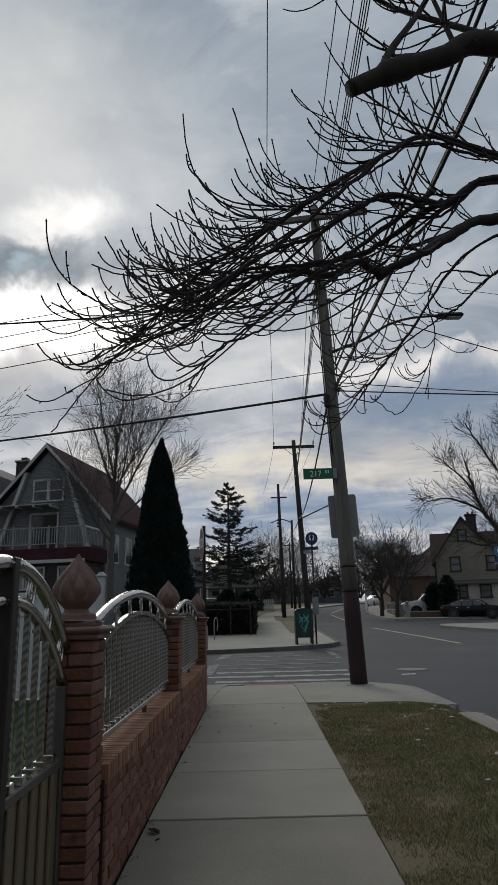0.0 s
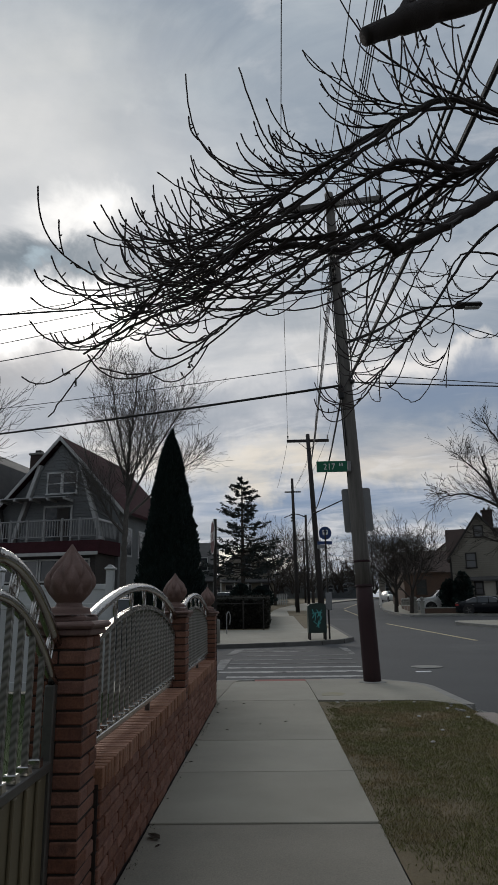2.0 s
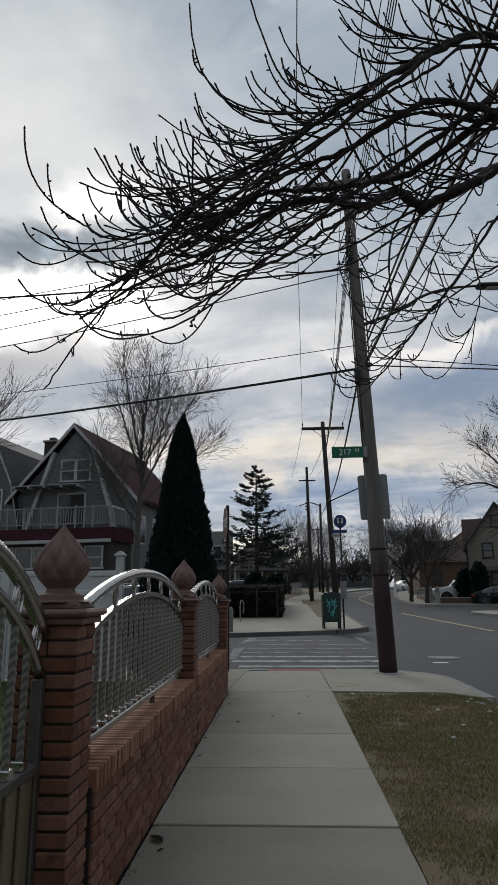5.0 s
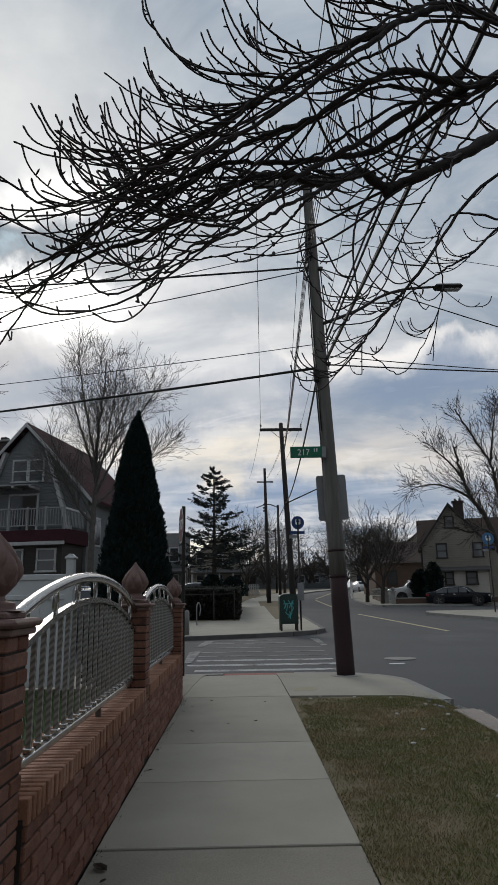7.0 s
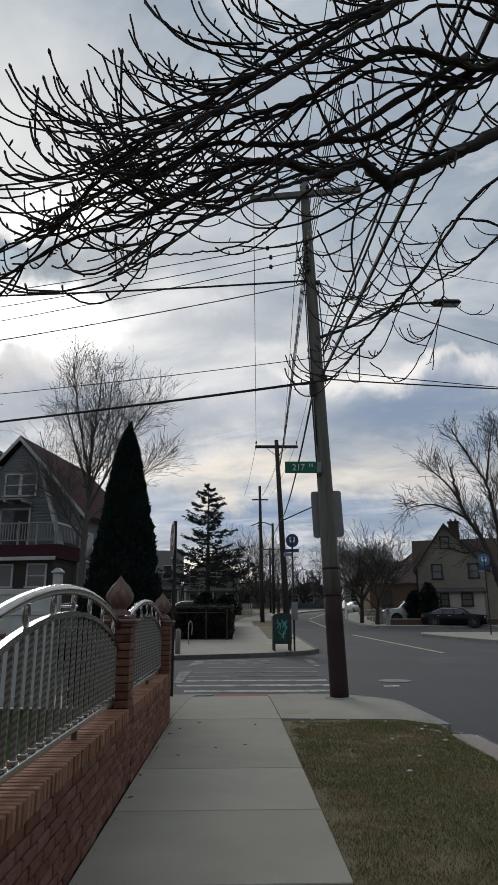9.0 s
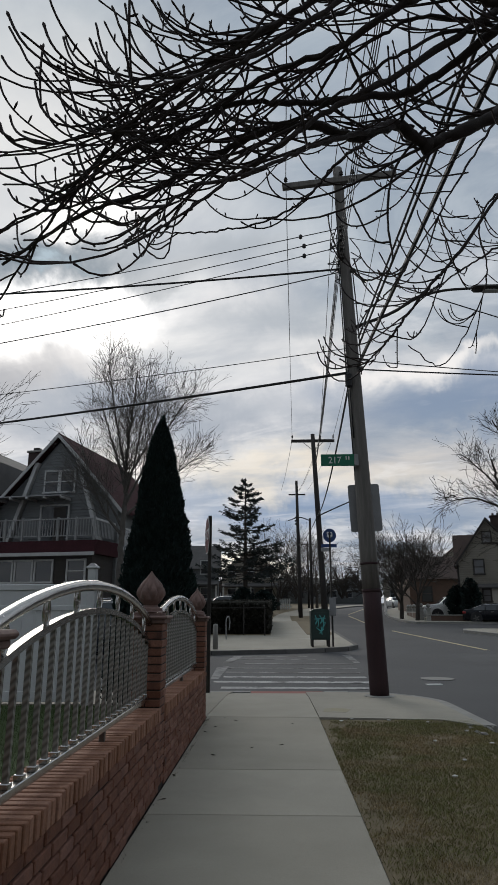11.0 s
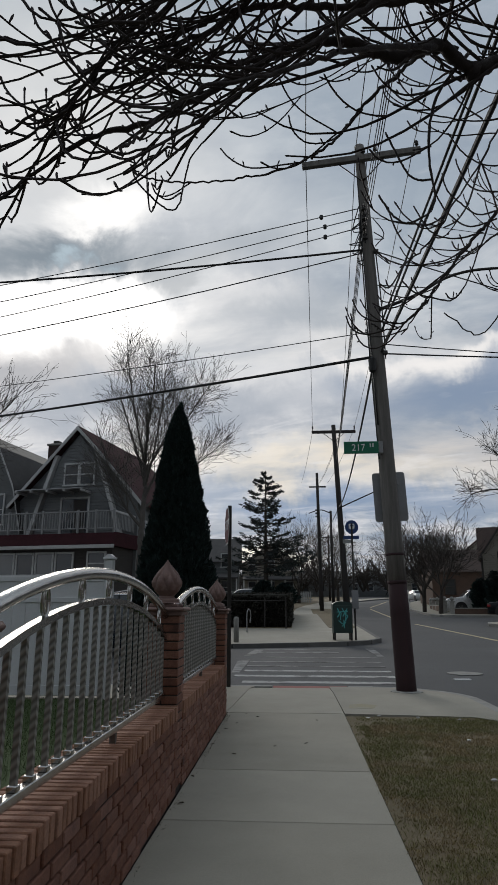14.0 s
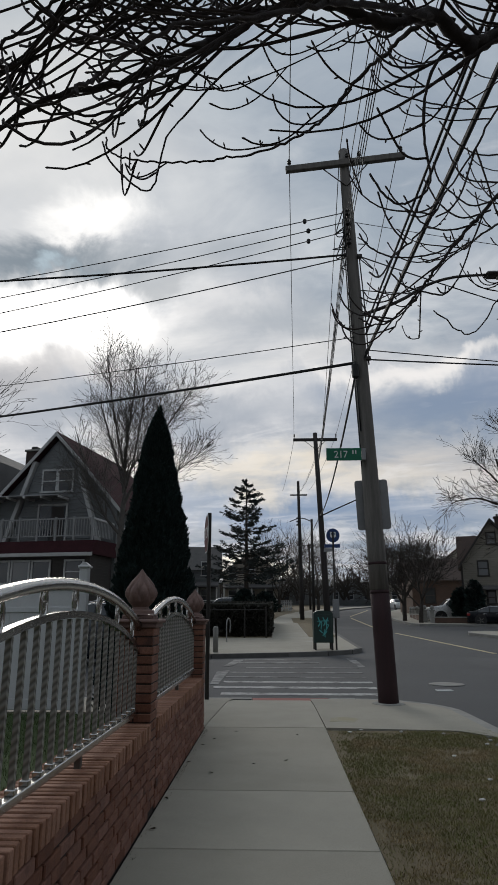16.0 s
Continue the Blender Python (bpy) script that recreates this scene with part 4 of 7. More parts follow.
def grow(rng, start, heading, length, radius, depth, V, F, wander, droop, fan, levels, thick=0.0035):
    """A bare limb that splits into finer ones."""
    n = 6 if depth < 2 else 5
    pts, d = [Vector(start)], Vector(heading).normalized()
    for i in range(n):
        d = (d + Vector(rng.normal(0, wander, 3)) + Vector((0, 0, droop))).normalized()
        pts.append(pts[-1] + d * length / n)
    end = radius * (0.62 if depth else 0.7)
    tube(V, F, pts, [max(thick, radius + (end - radius) * i / n) for i in range(n + 1)], 6 if depth == 0 else 4 if depth < 3 else 3, False)
    if depth >= levels:
        return
    kids = fan[min(depth, len(fan) - 1)]
    for k in range(kids):
        u = 1.0 if k == 0 else rng.uniform(0.25 if depth else 0.45, 0.98)
        i = min(int(u * n), n - 1)
        p = pts[i].lerp(pts[i + 1], u * n - i) if k else pts[-1]
        t = (pts[i + 1] - pts[i]).normalized()
        side = t.cross(Vector(rng.normal(0, 1, 3))).normalized()
        spread = rng.uniform(0.15, 0.4) if k == 0 else rng.uniform(0.5, 1.0)
        grow(rng, p, t + side * spread, length * rng.uniform(0.58, 0.8), end * rng.uniform(0.5, 0.8) if k else end * 0.9, depth + 1, V, F, wander, droop, fan, levels, thick)


def bare_tree(x, y, trunk, limbs, reach, radius, seed, label, lean=(0, 0), droop=0.03, levels=5, fan=(3, 3, 3, 3, 2), thick=0.006, z=None, wander=0.09, flat=0.75):
    root = thing("bare_tree", x, y, (rise(y) if z is None else z), 0, label, "tree", "bare winter trees")
    rng = np.random.default_rng(seed)
    top = Vector((lean[0], lean[1], trunk))
    V, F = [], []
    pts = [(0, 0, -0.1), (lean[0] * 0.15, lean[1] * 0.15, trunk * 0.3), (lean[0] * 0.5, lean[1] * 0.5, trunk * 0.65), tuple(top)]
    P = smooth_path(pts, 10)
    tube(V, F, P, [radius * (1.25 - 0.45 * i / 9) for i in range(10)], 10)
    child("trunk", from_lists("trunk", V, F, BARK, True), root)
    V, F = [], []
    for k in range(limbs):
        a = 6.283 * k / limbs + rng.uniform(-0.4, 0.4)
        h = Vector((math.cos(a) * flat, math.sin(a) * flat, rng.uniform(0.7, 1.3)))
        s = top if k < 3 else P[5 + k % 5]
        grow(rng, s, h, reach * rng.uniform(0.8, 1.1), radius * 0.42, 0, V, F, wander, droop, fan, levels, thick)
    child("crown", from_lists("crown", V, F, BARK), root, None, "crown of fine leafless branches")
    return root


def spruce(x, y, h, r, seed):
    root = thing("spruce_tree", x, y, rise(y), 0, "dark spruce with ragged drooping tiers of branches", "tree")
    rng = np.random.default_rng(seed)
    part("trunk", lathe([(0.24, -0.1), (0.2, h * 0.3), (0.03, h)], 8), BARK, root)
    V, F, C, D = [], [], [], []
    for q in range(150):
        t = 0.24 + 0.75 * rng.random() ** 1.15
        z = t * h
        a = rng.uniform(0, 6.283)
        ln = r * (1 - t) ** 0.70 * rng.uniform(0.40, 1.22) + 0.15
        d = Vector((math.cos(a), math.sin(a), 0))
        dip, lift = rng.uniform(0.05, 0.30), rng.uniform(0.18, 0.42)
        pts = [Vector((0, 0, z)) + d * ln * u + Vector((0, 0, ln * (-dip * u + lift * u * u))) for u in (0, 0.25, 0.5, 0.75, 1)]
        tube(V, F, pts, [0.05 * (1 - t) + 0.012, 0.04 * (1 - t) + 0.01, 0.025, 0.018, 0.008], 4, False)
        for j in range(int(20 + 90 * ln / r)):
            u = rng.uniform(0.22, 1.02) ** 0.8
            i = min(int(u * 4), 3)
            p = pts[i].lerp(pts[i + 1], u * 4 - i)
            s = d.cross(Vector((0, 0, 1)))
            w = rng.normal(0, 0.13) * (1.25 - u) * ln
            C.append(tuple(p + s * w + Vector((0, 0, -abs(w) * 0.25 + rng.normal(0, 0.06)))))
            D.append(tuple(d + s * (0.9 if w > 0 else -0.9) + Vector((0, 0, rng.normal(0.0, 0.4)))))
    tagged(child("branchwork", from_lists("branchwork", V, F, BARK), root), kind="stuff")
    leaf_cloud("needles", C, D, 0.10, SPRUCE, root, "blue-green needle sprays", seed, 3.6)


# ---- the street tree overhead ----
BOUGHS = {}
BOUGHS["upper"] = ((2.50, 3.70, 3.05), (2.15, 3.85, 3.75), (1.68, 3.95, 4.03), (1.28, 3.85, 4.08), (0.96, 3.70, 3.83), (0.65, 3.60, 3.58), (0.41, 3.60, 3.40), (0.16, 3.60, 3.22), (-0.05, 3.65, 3.11), (-0.26, 3.70, 2.95), (-0.49, 3.85, 2.80), (-0.78, 4.15, 2.68), (-1.13, 4.50, 2.46))
BOUGHS["second"] = ((2.50, 3.70, 2.95), (2.0, 3.78, 3.55), (1.59, 3.80, 3.73), (1.30, 3.78, 3.56), (0.97, 3.70, 3.57), (0.77, 3.65, 3.45), (0.53, 3.70, 3.32), (0.25, 3.75, 3.24), (0.03, 3.80, 3.11), (-0.18, 3.80, 2.94), (-0.40, 3.80, 2.84), (-0.76, 3.85, 2.66))
BOUGHS["knobbed"] = ((2.55, 3.80, 2.85), (2.3, 4.4, 3.7), (1.90, 4.60, 3.99), (1.53, 4.50, 3.77), (1.27, 4.45, 3.60), (1.05, 4.43, 3.50), (0.87, 4.30, 3.50), (0.68, 4.20, 3.35), (0.46, 4.10, 3.34), (0.26, 4.10, 3.31), (0.02, 4.10, 3.17), (-0.21, 4.0, 2.94), (-0.45, 3.95, 2.82), (-0.81, 4.10, 2.70))
BOUGHS["inner"] = ((0.87, 4.30, 3.49), (0.64, 4.0, 3.20), (0.47, 3.80, 2.99), (0.24, 3.60, 2.73), (0.04, 3.50, 2.59), (-0.10, 3.46, 2.43), (-0.14, 3.40, 2.33))
BOUGHS["sling"] = ((0.97, 4.35, 3.53), (0.84, 4.42, 3.57), (0.74, 4.60, 3.63), (0.62, 4.78, 3.64), (0.51, 4.80, 3.50), (0.39, 4.80, 3.41), (0.22, 4.80, 3.33), (0.02, 4.80, 3.29), (-0.18, 4.80, 3.28), (-0.36, 4.80, 3.30), (-0.47, 4.80, 3.35), (-0.49, 4.80, 3.42))
BOUGHS["middle"] = ((1.30, 3.78, 3.58), (0.90, 3.95, 3.38), (0.68, 3.90, 3.29), (0.39, 3.85, 3.22), (0.16, 3.80, 3.18), (-0.03, 3.75, 3.02), (-0.21, 3.70, 2.91), (-0.38, 3.75, 2.81), (-0.57, 3.80, 2.72))
BOUGHS["lower"] = ((1.28, 3.85, 3.70), (0.79, 3.80, 3.30), (0.54, 3.75, 3.12), (0.30, 3.70, 2.89), (0.13, 3.70, 2.76), (-0.04, 3.75, 2.66), (-0.24, 3.80, 2.58))
BOUGHS["front"] = ((0.96, 3.70, 3.83), (0.60, 3.55, 3.42), (0.30, 3.50, 3.13), (0.13, 3.45, 2.98), (-0.02, 3.45, 2.84), (-0.16, 3.50, 2.76), (-0.36, 3.60, 2.71), (-0.57, 3.70, 2.66))
BOUGHS["far_right"] = ((2.55, 3.80, 3.0), (2.70, 5.2, 4.2), (2.52, 6.20, 4.41), (2.21, 6.20, 4.12), (1.98, 6.20, 3.98), (1.67, 6.10, 3.74), (1.38, 6.0, 3.49), (1.16, 6.0, 3.23), (0.97, 6.0, 2.98))
BOUGHS["hanging"] = ((2.52, 6.20, 4.42), (2.09, 6.20, 4.48), (1.90, 6.20, 4.19), (1.92, 6.20, 3.78), (1.80, 6.20, 3.45), (1.51, 6.10, 3.02), (1.25, 6.0, 3.12))
BOUGHS["steep"] = ((2.3, 4.4, 3.7), (2.12, 5.0, 4.62), (1.72, 5.0, 4.23), (1.42, 5.0, 3.80), (1.18, 5.0, 3.39), (0.95, 5.0, 3.04), (0.80, 5.0, 2.90))
BOUGHS["hook"] = ((0.39, 4.10, 3.33), (0.20, 4.35, 3.42), (0.05, 4.50, 3.44), (-0.11, 4.70, 3.45), (-0.20, 4.75, 3.38), (-0.23, 4.75, 3.24), (-0.25, 4.75, 3.13), (-0.29, 4.75, 3.10), (-0.37, 4.75, 3.16), (-0.46, 4.75, 3.27), (-0.49, 4.75, 3.36))
BOUGHS["arm_twig"] = ((0.63, 4.80, 3.65), (0.53, 4.85, 3.56), (0.44, 4.85, 3.51), (0.35, 4.85, 3.52), (0.29, 4.85, 3.59), (0.27, 4.85, 3.68))
BOUGHS["side"] = ((2.55, 3.80, 3.0), (2.45, 4.80, 4.05), (1.95, 5.25, 4.10), (1.43, 5.30, 3.42), (1.26, 5.30, 3.23), (1.10, 5.30, 3.03), (1.01, 5.30, 2.91), (0.90, 5.30, 2.78), (0.83, 5.30, 2.72), (0.74, 5.30, 2.71), (0.69, 5.30, 2.75))
BOUGHS["sway"] = ((1.04, 4.42, 3.58), (0.90, 4.40, 3.38), (0.85, 4.40, 3.25), (0.83, 4.40, 3.10), (0.83, 4.40, 2.98), (0.84, 4.40, 2.88), (0.82, 4.40, 2.81), (0.76, 4.40, 2.77), (0.71, 4.40, 2.76), (0.66, 4.40, 2.81), (0.62, 4.40, 2.89))
BOUGHS["sway_tip"] = ((0.83, 4.40, 2.95), (0.78, 4.40, 2.95), (0.74, 4.40, 2.98), (0.71, 4.40, 3.05), (0.66, 4.40, 3.18))
BOUGHS["arc_a"] = ((1.36, 5.30, 3.34), (1.28, 5.30, 3.16), (1.20, 5.30, 2.97), (1.12, 5.30, 2.87), (1.03, 5.30, 2.88), (0.92, 5.30, 2.92), (0.86, 5.30, 2.99))
BOUGHS["arc_b"] = ((1.32, 5.30, 3.29), (1.17, 5.30, 3.14), (1.05, 5.30, 3.09), (0.88, 5.30, 3.08), (0.76, 5.30, 3.14), (0.71, 5.30, 3.22))
BOUGHS["arc_c"] = ((1.42, 5.30, 3.40), (1.30, 5.30, 3.37), (1.22, 5.30, 3.43), (1.14, 5.30, 3.53), (1.12, 5.30, 3.64))
BOUGHS["arc_d"] = ((1.39, 5.30, 3.34), (1.24, 5.30, 3.30), (1.13, 5.30, 3.39), (1.06, 5.30, 3.54))
BOUGHS["arc_e"] = ((1.31, 5.30, 3.26), (1.15, 5.30, 3.23), (1.03, 5.30, 3.28), (0.95, 5.30, 3.44))
BOUGHS["arc_f"] = ((1.51, 5.30, 3.68), (1.36, 5.30, 3.68), (1.25, 5.30, 3.76), (1.17, 5.30, 3.90))
BOUGHS["arc_g"] = ((1.49, 5.30, 3.50), (1.29, 5.30, 3.53), (1.22, 5.30, 3.64), (1.20, 5.30, 3.73))
BOUGHS["arc_h"] = ((1.54, 5.30, 3.99), (1.33, 5.30, 3.97), (1.15, 5.30, 4.01), (0.93, 5.30, 4.09), (0.84, 5.30, 4.16), (0.82, 5.30, 4.25))
BOUGHS["arc_i"] = ((1.37, 5.30, 3.98), (1.25, 5.30, 4.11), (1.19, 5.30, 4.25))
BOUGHS["arc_j"] = ((1.00, 4.45, 3.54), (0.94, 4.60, 3.61), (0.86, 4.60, 3.53), (0.80, 4.60, 3.51), (0.74, 4.60, 3.56), (0.72, 4.60, 3.62))


def companion(name, lift, aside, share, seed):
    """A thinner bough that leaves a great one near its root and runs beside it."""
    pts = BOUGHS[name]
    n = max(4, int(len(pts) * share))
    rng = random.Random(seed)
    out = [pts[0], pts[1]]
    for i in range(2, n):
        k = math.sin(math.pi * 0.55 * (i - 1) / (n - 2))
        x, y, z = pts[i]
        out.append((x + rng.uniform(-0.03, 0.03), y + aside * k + rng.uniform(-0.04, 0.04), z + lift * k + rng.uniform(-0.025, 0.025)))
    x, y, z = out[-1]
    out.append((x - 0.22, y, z - 0.02))
    out.append((x - 0.42, y, z + 0.10))
    return tuple(out)


BOUGHS["upper_back"] = companion("upper", 0.16, 0.30, 0.7, 1)
BOUGHS["upper_fore"] = companion("upper", -0.12, -0.18, 0.8, 2)
BOUGHS["second_back"] = companion("second", 0.17, 0.25, 0.75, 3)
BOUGHS["second_low"] = companion("second", -0.14, 0.15, 0.85, 4)
BOUGHS["knobbed_back"] = companion("knobbed", 0.20, 0.22, 0.7, 5)
BOUGHS["lash_a"] = ((0.35, 3.45, 3.32), (0.14, 3.45, 3.33), (-0.00, 3.45, 3.40), (-0.10, 3.45, 3.54), (-0.15, 3.45, 3.72), (-0.17, 3.45, 3.93))
BOUGHS["lash_b"] = ((0.41, 3.45, 3.39), (0.30, 3.45, 3.44), (0.23, 3.45, 3.53), (0.17, 3.45, 3.70), (0.10, 3.45, 3.96))
BOUGHS["lash_c"] = ((-0.10, 3.45, 2.76), (-0.24, 3.45, 2.78), (-0.35, 3.45, 2.87), (-0.48, 3.45, 3.03), (-0.57, 3.45, 3.19))
BOUGHS["lash_d"] = ((0.22, 3.45, 3.10), (0.09, 3.45, 3.10), (-0.02, 3.45, 3.16), (-0.10, 3.45, 3.29), (-0.14, 3.45, 3.45))
BOUGHS["lash_e"] = ((-0.04, 3.45, 2.88), (-0.16, 3.45, 2.93), (-0.24, 3.45, 3.05), (-0.28, 3.45, 3.19))
BOUGHS["lash_f"] = ((0.08, 3.45, 2.97), (-0.05, 3.45, 2.98), (-0.17, 3.45, 3.11), (-0.23, 3.45, 3.26))
BOUGH_RADII = {"upper": 0.023, "second": 0.024, "knobbed": 0.046, "inner": 0.013, "sling": 0.011, "middle": 0.019, "lower": 0.016, "front": 0.013, "far_right": 0.016, "hanging": 0.011, "steep": 0.012, "hook": 0.007, "arm_twig": 0.006, "side": 0.015, "sway": 0.008, "sway_tip": 0.005, "upper_back": 0.013, "upper_fore": 0.012, "second_back": 0.014, "second_low": 0.012, "knobbed_back": 0.014}


def twig(rng, start, heading, length, radius, V, F, level, sag=0.10, hook=0.34):
    """A twig that leaves its limb, sags a little and hooks upward at its tip, with buds."""
    n = 10
    pts, d = [Vector(start)], Vector(heading).normalized()
    for i in range(n):
        u = i / n
        d = (d + Vector(rng.normal(0, 0.032, 3)) + Vector((0, 0, -sag * (1 - u) + hook * u ** 1.15))).normalized()
        pts.append(pts[-1] + d * length / n)
    rad = [radius + (0.0040 - radius) * (i / n) ** 0.8 for i in range(n + 1)]
    tube(V, F, pts, rad, 4, False)
    b = pts[-1]
    tube(V, F, [b - d * 0.004, b + d * 0.005, b + d * 0.012, b + d * 0.019], [0.003, 0.0050, 0.0046, 0.001], 4, False)
    for k in range(2, n, 2):
        if rng.random() < 0.5:
            s = (pts[k + 1] - pts[k]).cross(Vector(rng.normal(0, 1, 3))).normalized()
            e = pts[k] + (s + Vector((0, 0, 0.5))) * rng.uniform(0.010, 0.020)
            tube(V, F, [pts[k], e, e + (e - pts[k]) * 0.45], [0.0030, 0.0045, 0.0015], 3, False)
    if level > 0:
        for k in range(rng.integers(0, 2) if length < 0.6 else rng.integers(2, 5)):
            i = int(rng.integers(2, n - 1))
            t = (pts[i + 1] - pts[i]).normalized()
            s = t.cross(Vector(rng.normal(0, 1, 3))).normalized()
            twig(rng, pts[i], t + s * rng.uniform(0.4, 0.8) + Vector((0, 0, 0.12)), min(0.36, length * rng.uniform(0.3, 0.6)), rad[i] * 0.8, V, F, level - 1, 0.04, max(hook, 0.42))


def street_tree():
    root = thing("street_tree", 2.62, 3.55, 0, 0, "leafless street tree with low tangled drooping branches over the pavement", "tree")
    base = Vector((2.62, 3.55, 0))
    rng = np.random.default_rng(21)

    def loc(pts):
        return [Vector(p) - base for p in pts]

    V, F = [], []
    P = smooth_path(loc([(2.62, 3.55, -0.1), (2.62, 3.56, 0.9), (2.58, 3.62, 1.9), (2.52, 3.70, 2.7), (2.50, 3.72, 3.2)]), 16)
    tube(V, F, P, [0.24 - 0.09 * min(1, i / 5) - 0.003 * i for i in range(16)], 14)
    child("trunk", from_lists("trunk", V, F, BARK_NEAR, True), root)
    TV, TF = [], []
    for name, pts in BOUGHS.items():
        r0 = BOUGH_RADII.get(name, 0.0055)
        fine = r0 < 0.0085
        P = smooth_path(loc(pts), (5 if fine else 9) * len(pts))
        P = [p + Vector(rng.normal(0, 0.001 if fine else 0.0035, 3)) for p in P]
        n = len(P)
        rad = [max(0.0042, r0 * (1 - (i / (n - 1)) ** 0.85 * 0.88) * (1 + 0.10 * math.sin(i * 0.9 + r0 * 900))) for i in range(n)]
        V, F = [], []
        tube(V, F, P, rad, 6 if fine else 9)
        if name == "knobbed":
            k = min(range(n), key=lambda i: (P[i] + base - Vector((1.05, 4.43, 3.50))).length)
            tube(V, F, [P[k], P[k] + Vector((-0.01, 0, -0.035)), P[k] + Vector((-0.012, 0, -0.062))], [0.038, 0.030, 0.016], 8)
        child("limb", from_lists("limb", V, F, BARK_NEAR, True), root)
        # twigs along the limb: some sweep up from its back, some hang in a loop and hook up at the tip
        length = sum((P[i + 1] - P[i]).length for i in range(n - 1))
        many = int(length * {"upper": 7.0, "second": 6, "knobbed": 5, "far_right": 4.5, "hanging": 4, "steep": 3.5, "upper_back": 3.5, "upper_fore": 3, "second_back": 3, "second_low": 2.5, "knobbed_back": 3, "side": 1.6, "sway": 1.0, "sling": 2.0, "hook": 1.5, "arm_twig": 1.5}.get(name, 1.6 if fine else 2.7))
        for k in range(many):
            u = rng.uniform(0.12, 0.985) if r0 > 0.022 else rng.uniform(0.08, 0.6 if fine else 0.985)
            i = min(int(u * (n - 1)), n - 2)
            t = (P[i + 1] - P[i]).normalized()
            s = t.cross(Vector(rng.normal(0, 1, 3))).normalized()
            s.y *= 0.5
            size = max(0.0048, min(0.0090, rad[i] * 0.6))
            if rng.random() < 0.66:
                ln = rng.uniform(0.18, 0.66) * (1.12 - 0.35 * u) * (0.45 if fine else 1.0)
                head = t * rng.uniform(0.5, 0.9) + s * rng.uniform(0.2, 0.7) + Vector((0, 0, rng.uniform(0.05, 0.6)))
                head.z = max(head.z, -0.25)
                twig(rng, P[i], head, ln, size, TV, TF, 1 if ln > 0.34 else 0, rng.uniform(0.02, 0.12), rng.uniform(0.26, 0.55))
            else:
                ln = rng.uniform(0.2, 0.52) * (0.45 if fine else 1.0)
                head = t * rng.uniform(0.7, 1.0) + s * rng.uniform(0.2, 0.6) + Vector((0, 0, rng.uniform(-0.3, 0.0)))
                head.z = max(head.z, -0.40)
                head.x = min(head.x, -0.35)
                twig(rng, P[i], head, ln, size, TV, TF, 1 if ln > 0.36 else 0, rng.uniform(0.0, 0.06), rng.uniform(0.6, 0.95))
        # long branchlets that run with the limb
        for k in range(int(length * 2.3) if name in ("upper", "second", "knobbed") else 2 if name in ("middle", "lower", "front", "upper_back", "second_back", "knobbed_back") else 0):
            u = rng.uniform(0.2, 0.75)
            i = min(int(u * (n - 1)), n - 2)
            t = (P[i + 1] - P[i]).normalized()
            s = t.cross(Vector(rng.normal(0, 1, 3))).normalized()
            s.y *= 0.6
            head = t + s * rng.uniform(0.15, 0.55)
            head.z = max(head.z, -0.42)
            twig(rng, P[i], head, rng.uniform(0.7, 1.25) * (1.2 - 0.6 * u), min(0.010, rad[i] * 0.6), TV, TF, 1, rng.uniform(0.05, 0.12), rng.uniform(0.22, 0.40))
    tagged(child("twig_mass", from_lists("twig_mass", TV, TF, TWIG, True), root, None, "dense dark twigs with swelling buds"), kind="stuff")
    # the sawn-off limb above, with one live branch
    V, F = [], []
    stub = smooth_path(loc([(2.52, 3.68, 3.1), (1.9, 3.15, 3.78), (1.30, 2.97, 3.84), (1.08, 2.94, 3.74), (0.87, 2.92, 3.66), (0.72, 2.90, 3.58), (0.63, 2.88, 3.52)]), 40)
    tube(V, F, stub, [0.066 - 0.030 * (i / 39) ** 0.8 + (0.012 if 24 < i < 30 else 0) for i in range(40)], 12)
    child("sawn_limb", from_lists("sawn_limb", V, F, BARK_NEAR, True), root, None, "thick limb sawn off square")
    for pts, r in ((((0.78, 2.90, 3.62), (0.86, 3.0, 3.85), (1.11, 3.2, 4.34), (1.3, 3.3, 4.8)), 0.022), (((1.15, 2.95, 3.78), (1.1, 3.0, 4.1), (1.0, 3.05, 4.6)), 0.014), (((1.5, 3.0, 3.85), (1.25, 3.2, 4.2), (0.95, 3.4, 4.6), (0.8, 3.5, 5.0)), 0.02)):
        P = smooth_path(loc(pts), 20)
        V, F = [], []
        tube(V, F, P, [r * (1 - 0.5 * i / 19) for i in range(20)], 8)
        child("limb", from_lists("limb", V, F, BARK_NEAR, True), root)
        TV, TF = [], []
        for k in range(12):
            i = int(rng.integers(3, 18))
            t = (P[i + 1] - P[i]).normalized()
            s = t.cross(Vector(rng.normal(0, 1, 3))).normalized()
            twig(rng, P[i], t * 0.5 + s, rng.uniform(0.2, 0.55), 0.007, TV, TF, 1)
        tagged(child("twig_mass", from_lists("twig_mass", TV, TF, TWIG, True), root), kind="stuff")


street_tree()


